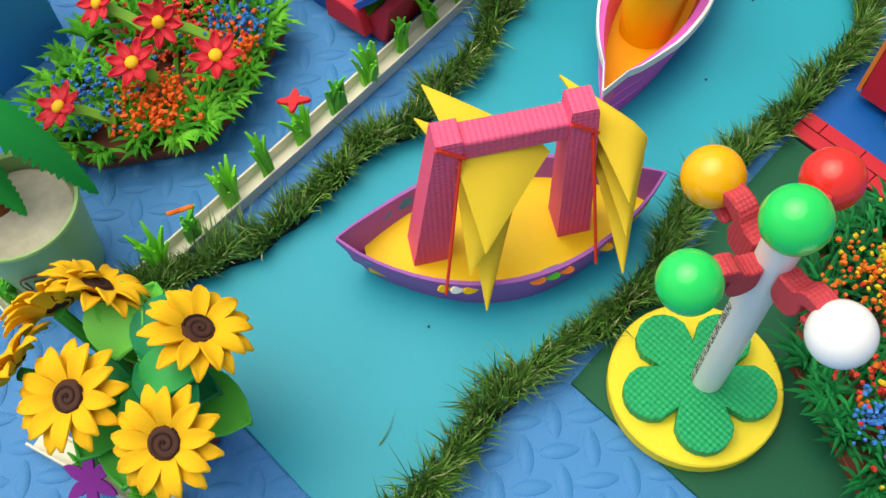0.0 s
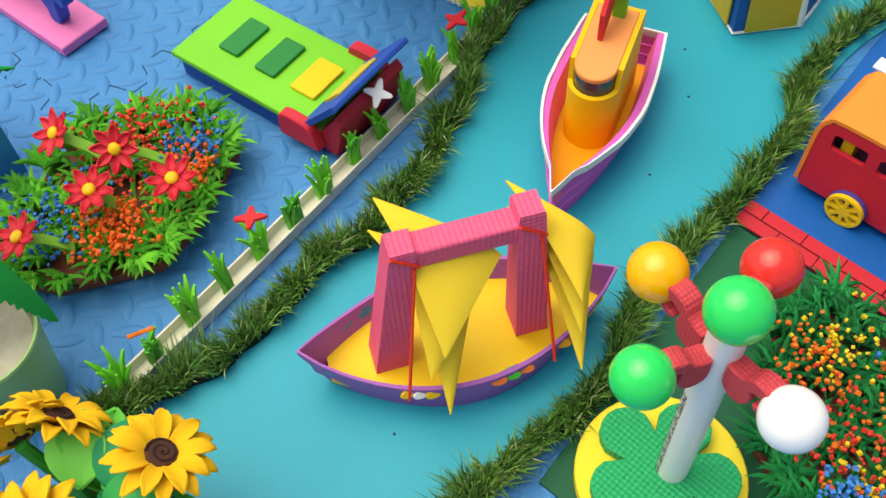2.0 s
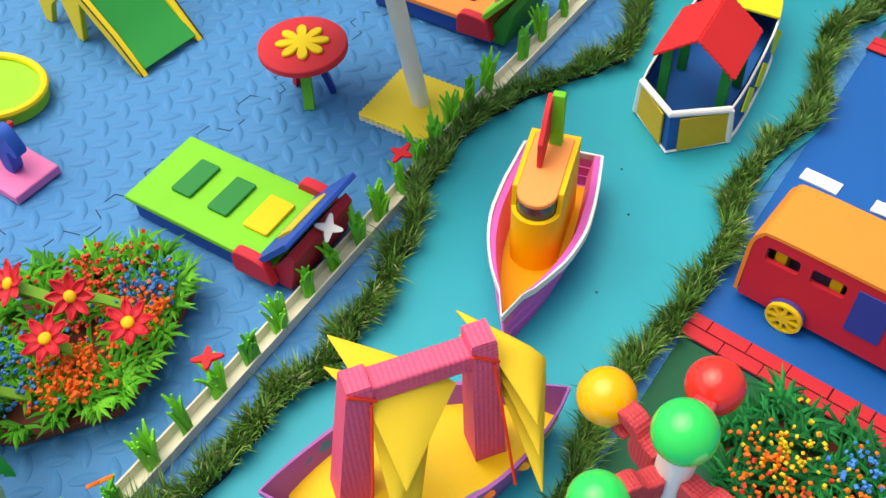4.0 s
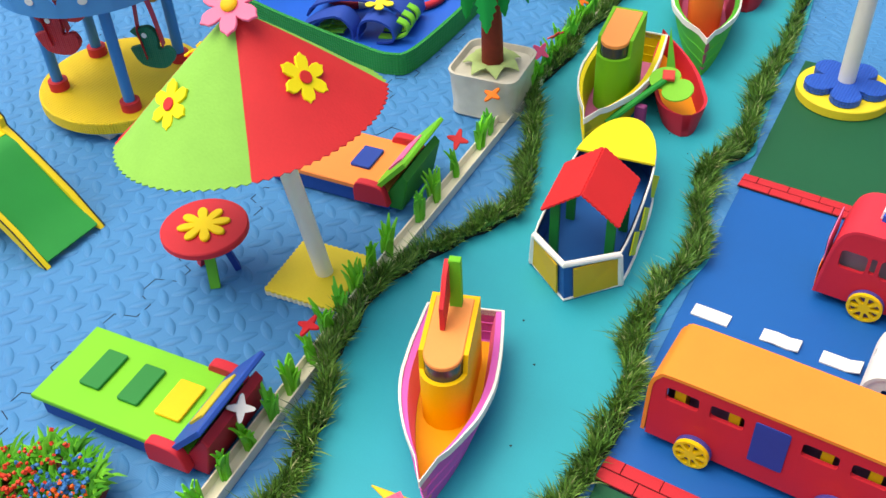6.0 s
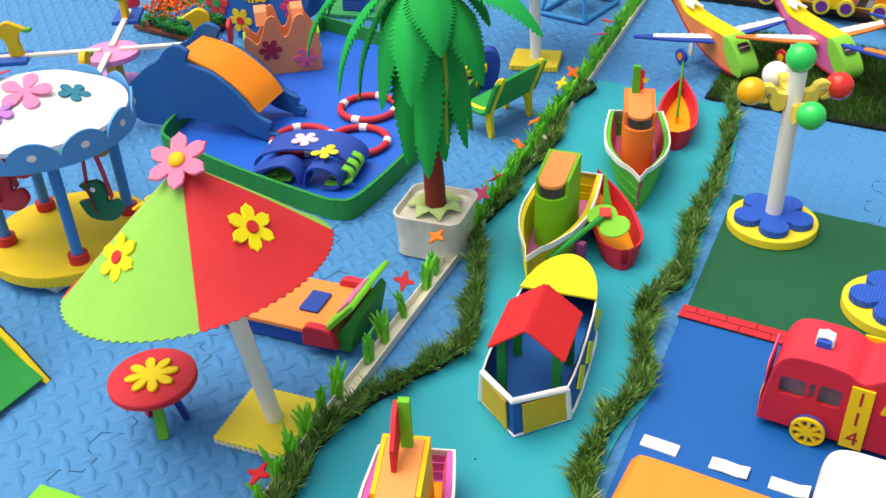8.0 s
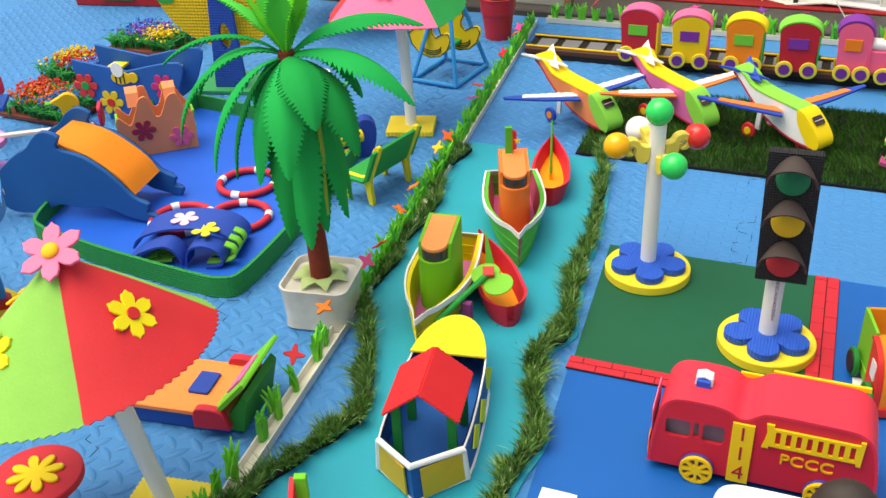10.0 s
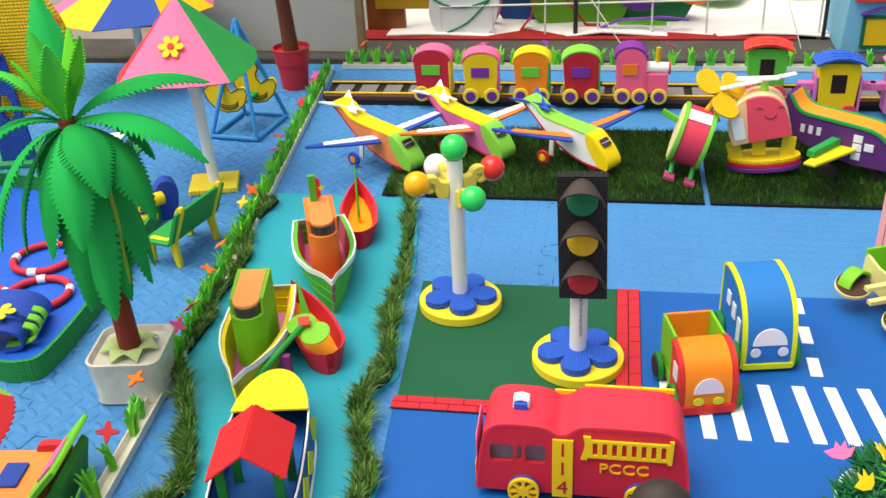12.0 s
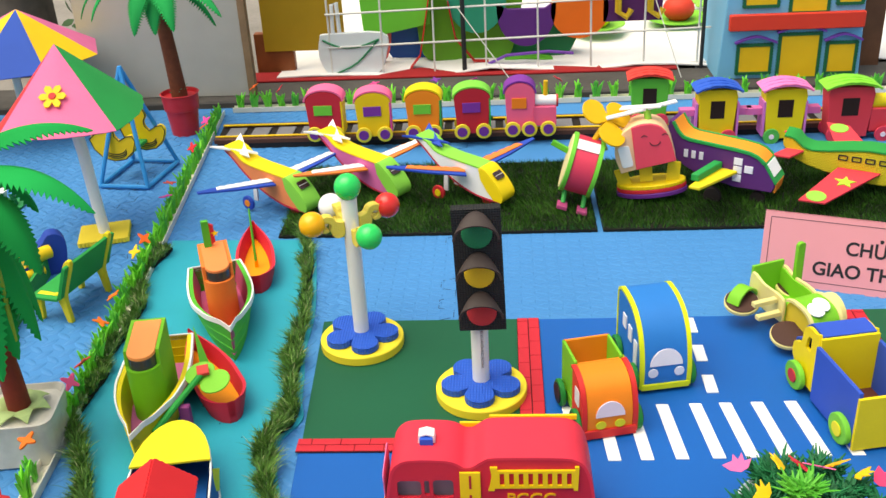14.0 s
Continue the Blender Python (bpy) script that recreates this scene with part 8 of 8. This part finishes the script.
for k, (x, y, c) in enumerate(((-.060, .045, "#f06aa4"), (-.045, .0, "#f0c41e"), (-.018, .045, "#f2c81e"), (.004, .040, "#cf2a3a"), (.022, .040, "#f06aa4"), (.040, .045, "#f0b41e"), (.062, .030, "#f0c41e"), (.078, .025, "#d83a6a"), (.02, -.03, "#f06aa4"), (-.05, -.045, "#d83a3c"))):
    bird_ = [(-.020, .0), (-.006, .006), (-.004, .016), (.002, .008), (.008, .018), (.010, .006), (.020, .010), (.014, -.004), (.004, -.010), (-.010, -.008)]
    bird_ = [(u * .78, w * .78) for u, w in bird_]
    part("paper_flower", Shape().slab(bird_, 0, .0014, .0003), foam(c), bw, "cut paper flower").matrix_basis = pose(x, y, .080 - .1 * math.hypot(x, y) * .5, 40, 10 * (k % 3), 37 * k)

# ---- behind the mats ----
solid("kerb_back", Shape().slab(rect(-3.0, 2.150, 3.0, 2.30), -.010, .010, .004), surface("#4d4a47", rough=.95, relief=.8, fine=70, vary=.45, blotch=9), "worn grey concrete edge behind the display", "kerb", kind="structure")
CLOTH = surface("#e6e4e2", rough=.85, relief=.3, fine=120, vary=.06)
gridc = [[(-.36 + 2.6 * i / 30, 2.305 + 1.7 * j / 14, .016 + .012 * noise.noise((i * .55, j * .6, 2)) + .004 * math.sin(i * 1.3)) for i in range(31)] for j in range(15)]
solid("white_cloth", Shape().sheet(gridc, .003), CLOTH, "rumpled white cloth spread on the ground behind", "cloth")
solid("red_cloth", Shape().slab(rect(-.43, 2.285, .60, 2.36), .0105, .0150, .001), surface("#9c2024", rough=.9, relief=.5, vary=.2), "dark red cloth edge under the white cloth", "cloth")
wb = thing("white_board", pose(-.592, 2.20, .010, 0, 0, -2), "pale grey board leaning upright behind the mats", "board")
part("panel", Shape().box((0, 0, .30), (.385, .012, .60), .002), surface("#aeaca4", rough=.55, vary=.08), wb)
part("post", Shape().box((.201, -.002, .30), (.016, .020, .62), .002), surface("#8a6f52", rough=.7, vary=.3, blotch=30), wb, "wooden edge")
pn = thing("wooden_crate", pose(-.372, 2.378, -.010, 0, 0, 0), "reddish-brown wooden panel standing upright", "panel")
part("panel", Shape().box((0, 0, .06), (.095, .02, .12), .002), surface("#8a4a24", rough=.5, vary=.35, blotch=25), pn)


def hanging(name, outline, x, y, z, code, label, turn=0, tilt=0, t=.006, handle=None):
    ob = thing(name, pose(x, y, z, tilt, 0, turn), label, "bag" if handle else "foam shape", "craft things behind the grid")
    part("body", Shape().slab(outline, -t, t, .001, UPRIGHT), foam(code), ob)
    if handle:
        part("handle", Shape().tube(handle, .005, 8), foam(code if code != "#dfe3e4" else "#e9ebec"), ob, "looped handle")
    return ob


hanging("yellow_folder", rect(-.10, 0, .10, .34), -.295, 2.37, .065, "#b08c1c", "mustard-yellow foam sheet standing upright")
bg = hanging("white_handbag", pinked(smooth_line([(-.075, .10), (-.082, .05), (-.060, .004), (0, -.006), (.060, .004), (.082, .05), (.075, .10), (-.075, .10)], 4)[:-1], .006, .001), -.172, 2.33, .012, "#dfe3e4", "white foam handbag with green wavy trim", handle=[(-.045, 0, .09), (-.042, 0, .17), (-.030, 0, .175), (-.028, 0, .10)])
for pts in ([(-.070, .088), (-.03, .070), (.02, .070), (.066, .086)], [(.066, .086), (.01, .030), (-.045, .004)]):
    part("trim", Shape().tube([(x, -.008, z) for x, z in smooth_line(pts, 4)], .0024, 6), foam("#1c7a4e"), bg, "green rickrack trim")
hanging("green_folder", [(-.09, .07), (.07, .10), (.08, .36), (-.11, .36)], -.055, 2.36, .020, "#66bd36", "bright green foam sheet standing upright", tilt=-4)
hanging("coral_roll", smooth_line([(-.03, 0), (-.045, .05), (-.02, .11), (.02, .10), (.01, .02), (-.03, 0)], 4)[:-1], -.105, 2.40, .014, "#e8706a", "coral rolled foam piece")
hanging("blue_disc", disc(.062, 30, ry=.075), -.045, 2.44, .075, "#1f4f9a", "dark blue rounded foam piece")
hanging("olive_bag", smooth_line([(-.11, .32), (-.10, .05), (-.05, .0), (.06, -.004), (.13, .03), (.15, .32), (-.11, .32)], 4)[:-1], .085, 2.42, .014, "#5f9a22", "olive-green foam bag standing upright", t=.02)
st = thing("red_strap", pose(.02, 2.36, .014), "red foam strap looped over the green bag", "strap")
part("band", Shape().ribbon([(-.055, .0), (-.03, .03), (.0, .18), (.016, .34)], -.012, .012, .003), foam("#cf2a24"), st)
part("band", Shape().ribbon([(.04, .16), (.055, .07), (.10, .012), (.135, .010)], -.008, .008, .003), foam("#b8221e"), st)
for nm, x, z, code, w, lab in (("teal_bag", .130, .098, "#2a9a78", .072, "teal rounded foam bag"), ("purple_bag", .248, .062, "#5e2a7c", .072, "purple cat-eared foam bag"), ("orange_bag", .375, .072, "#f0701c", .070, "orange rounded foam bag"), ("violet_bag", .50, .11, "#54205e", .07, "dark purple foam bag with yellow handles")):
    shape_ = rect(-w, 0, w, .2) if "violet" in nm else (disc(w, 32, 0, .07) if "orange" in nm else [(w * math.cos(t), .085 + (.09 * math.sin(t) if math.sin(t) < 0 else .012 * math.sin(t))) for t in [2 * PI * q / 32 for q in range(32)]])
    if "purple" in nm:
        shape_ = [(w, .105), (w * .62, .086), (-w * .62, .086), (-w, .105)] + [(w * math.cos(t), .085 + .09 * math.sin(t)) for t in [PI + PI * q / 16 for q in range(17)]]
    hanging(nm, shape_, x, 2.37, z, code, lab + " hung on the grid")
for sx in (-.035, .04):
    hb2 = Shape().tube([(.50 + sx, 2.355, .30), (.50 + sx, 2.355, .135), (.52 + sx, 2.355, .122), (.53 + sx, 2.355, .14)], .008, 8)
    solid("bag_handle", hb2, foam("#d8b42a"), "yellow foam handle strap", "handle")
hanging("dark_green_bag", smooth_line([(-.09, .09), (-.08, .02), (-.02, .0), (.05, .0), (.085, .02), (.09, .09), (-.09, .09)], 3)[:-1], .275, 2.44, .016, "#0d6a3c", "dark green foam bag lying behind", t=.03)
solid("violet_strip", Shape().ribbon([(.155, .020), (.20, .040), (.30, .046), (.36, .040)], 2.340, 2.352, .004), foam("#7a4ab0"), "violet foam strip on the ground", "strip", pose(0, 0, 0))
solid("green_sheet", Shape().sheet([[(.18 + .22 * i / 6, 2.38 + .05 * j, .017 + .012 * math.sin(i * .9) * (j + 1) * .5) for i in range(7)] for j in range(3)], .003), foam("#66bd36"), "lime foam sheet lying on the cloth", "foam sheet")
for x, y, r_, c, c2 in ((.44, 2.62, .075, "#8ccf4a", "#e8cf2a"), (.66, 2.66, .085, "#7cc83a", "#d8402a")):
    dsh = thing("toy_dish", pose(x, y, .03), "lime foam plate holding a round fruit", "plate")
    part("plate", Shape().turned([(r_ * .6, 0), (r_, .012), (r_ * .98, .015), (r_ * .6, .006)], 28), foam(c), dsh)
    part("fruit", Shape().ball((0, 0, .035), .042, 20, .8), foam(c2), dsh)
for k in range(14):
    rc = random.Random(k + 40)
    solid("foam_scrap", Shape().slab(petals(rc.choice((3, 4, 5)), rc.uniform(.03, .06), .02, .7, 6), 0, .005, .001), foam(rc.choice(("#f2d21f", "#e8641e", "#ee6aa8", "#2458c0", "#d8323a", "#8ccf4a", "#f2b0c8"))), "bright foam scrap lying on the white cloth", "foam scrap", pose(.55 + rc.uniform(0, .75), 2.72 + rc.uniform(0, .6), .034, rc.uniform(-25, 25), rc.uniform(-25, 25), rc.uniform(0, 360)))

gr = thing("wire_grid", pose(0, 2.325, 0), "white wire display grid standing on the ground", "wire grid")
WIRE = surface("#d6d4ce", rough=.4, metal=.0)
for k in range(10):
    x = -.225 + .125 * k
    part("wire", Shape().tube([(x, .0, .0), (x + .006 * math.sin(k), 0, .55)], .0026, 6), WIRE, gr)
for z in (.002, .085, .165, .245, .325):
    part("wire", Shape().tube([(-.23, -.003, z - .004), (.92, -.003, z + .020)], .0026, 6), WIRE, gr)
part("post", Shape().tube([(.098, -.008, -.02), (.096, -.008, .6)], .0055, 8), surface("#2a2c2e", rough=.5), gr, "dark metal post")
part("post", Shape().tube([(.655, -.03, -.02), (.656, -.03, .6)], .0045, 8), surface("#2a2c2e", rough=.5), gr, "dark metal post")
part("string", Shape().tube([(.085, -.012, .17), (.215, -.10, .005)], .0012, 5), WIRE, gr, "white string")
part("string", Shape().tube([(.52, -.012, .24), (.60, -.10, .005)], .0012, 5), WIRE, gr, "white string")

hh = thing("cardboard_house", pose(.672, 2.200, .010, 0, 0, 0), "light blue toy tower with yellow windows and red balcony", "toy house")
part("wall", Shape().slab([(0, 0), (.315, 0), (.30, .45), (.03, .45)], -.20, 0, .002, UPRIGHT), foam("#6fb0d2", vary=.06), hh, "light blue wall")
for x0, x1, z0, z1, arch in ((.045, .115, .015, .076, 1), (.135, .220, .0, .098, 1), (.240, .300, .010, .076, 1), (.150, .228, .148, .26, 0), (.05, .12, .165, .25, 0), (.25, .30, .165, .25, 0)):
    w_ = part("window", Shape().slab(rect(x0, z0, x1, z1), .0, .003, .0005, UPRIGHT), foam("#e8b81e"), hh, "yellow window")
    part("window_frame", Shape().slab(pinked(rect(x0 - .004, z0 - .004, x1 + .004, z1 + .004), .007, .002), .0, .0045, 0, UPRIGHT, [rect(x0 + .002, z0 + .002, x1 - .002, z1 - .002)]), foam("#14603a"), w_, "green pinked frame")
    if arch:
        xc = (x0 + x1) / 2
        part("awning", Shape().ribbon(smooth_line([(x0 - .010, z1 + .006), (xc, z1 + .020), (x1 + .010, z1 + .006)], 5), -.012, .001, .004), foam("#6a3a9a"), w_, "purple awning")
part("balcony", Shape().slab(rect(.018, .112, .310, .148, .003), .001, .014, .002, UPRIGHT), foam("#d83a26"), hh, "red balcony band")
solid("wooden_post", Shape().box((1.03, 2.30, .3), (.05, .05, .62), .003), surface("#6a4630", rough=.8, vary=.4, blotch=20), "brown wooden post standing upright", "post")
u3 = thing("beach_umbrella", pose(-.86, 2.02, .0), "blue and yellow panelled umbrella further back", "umbrella")
part("pole", Shape().tube([(0, 0, 0), (0, 0, .22)], .009, 14), PIPE, u3)
for k in range(8):
    a0, a1 = radians(45 * k), radians(45 * (k + 1))
    ap = Vector((.040, -.01, .268))
    grid = [[ap.lerp(Vector((0, 0, .165)), f) + (Vector((math.cos(a0), math.sin(a0), 0)).lerp(Vector((math.cos(a1), math.sin(a1), 0)), q)) * .19 * f for q in (0, .5, 1)] for f in (0, .25, .5, .75, 1)]
    part("canopy_panel", Shape().sheet(grid, .002), foam(("#d86a9a", "#f0c01c", "#1c4aa8", "#f0c01c")[k % 4], rough=.7), u3)
sh2 = thing("shrub", pose(-.80, 2.55, -.01), "dark green leafy shrub behind the board", "shrub")
rs = random.Random(77)
lv = Shape()
for k in range(260):
    p = Vector((rs.gauss(0, .09), rs.gauss(0, .06), .12 + rs.random() * .32))
    m = Matrix.Translation(p) @ Euler((rs.uniform(-1, 1), rs.uniform(-1, 1), rs.uniform(0, 6))).to_matrix().to_4x4()
    lv.add(Shape().sheet([[(.035 * f, j * .010 * math.sin(PI * f) + .0, .008 * f * f) for j in (-1, 0, 1)] for f in (.02, .35, .7, 1)], .0012), m)
part("leaves", lv, surface("#2f5a24", rough=.4, island=.3), sh2)["kind"] = "stuff"
part("trunk", Shape().tube([(0, 0, 0), (.01, 0, .3)], .012, 8), surface("#5a4030", rough=.9), sh2)
solid("tree_trunk", Shape().tube([(-1.08, 2.55, -.02), (-1.07, 2.55, .7)], .085, 18, .075), surface("#5c554e", rough=.95, relief=1.0, fine=45, vary=.5, blotch=14), "grey rough-barked tree trunk", "tree trunk")
solid("green_lattice", Shape().box((-.735, 2.44, .19), (.10, .02, .40), .002), foam("#4a9a5a", weave=.012), "green woven plastic crate side", "crate")
solid("wall_back", Shape().slab(rect(-6, 5.0, 6, 5.2), -.1, 3.0, .01), surface("#b9b4a8", rough=.9, relief=.4, fine=30, vary=.2, blotch=2), "pale rendered wall far behind", "wall", kind="structure")
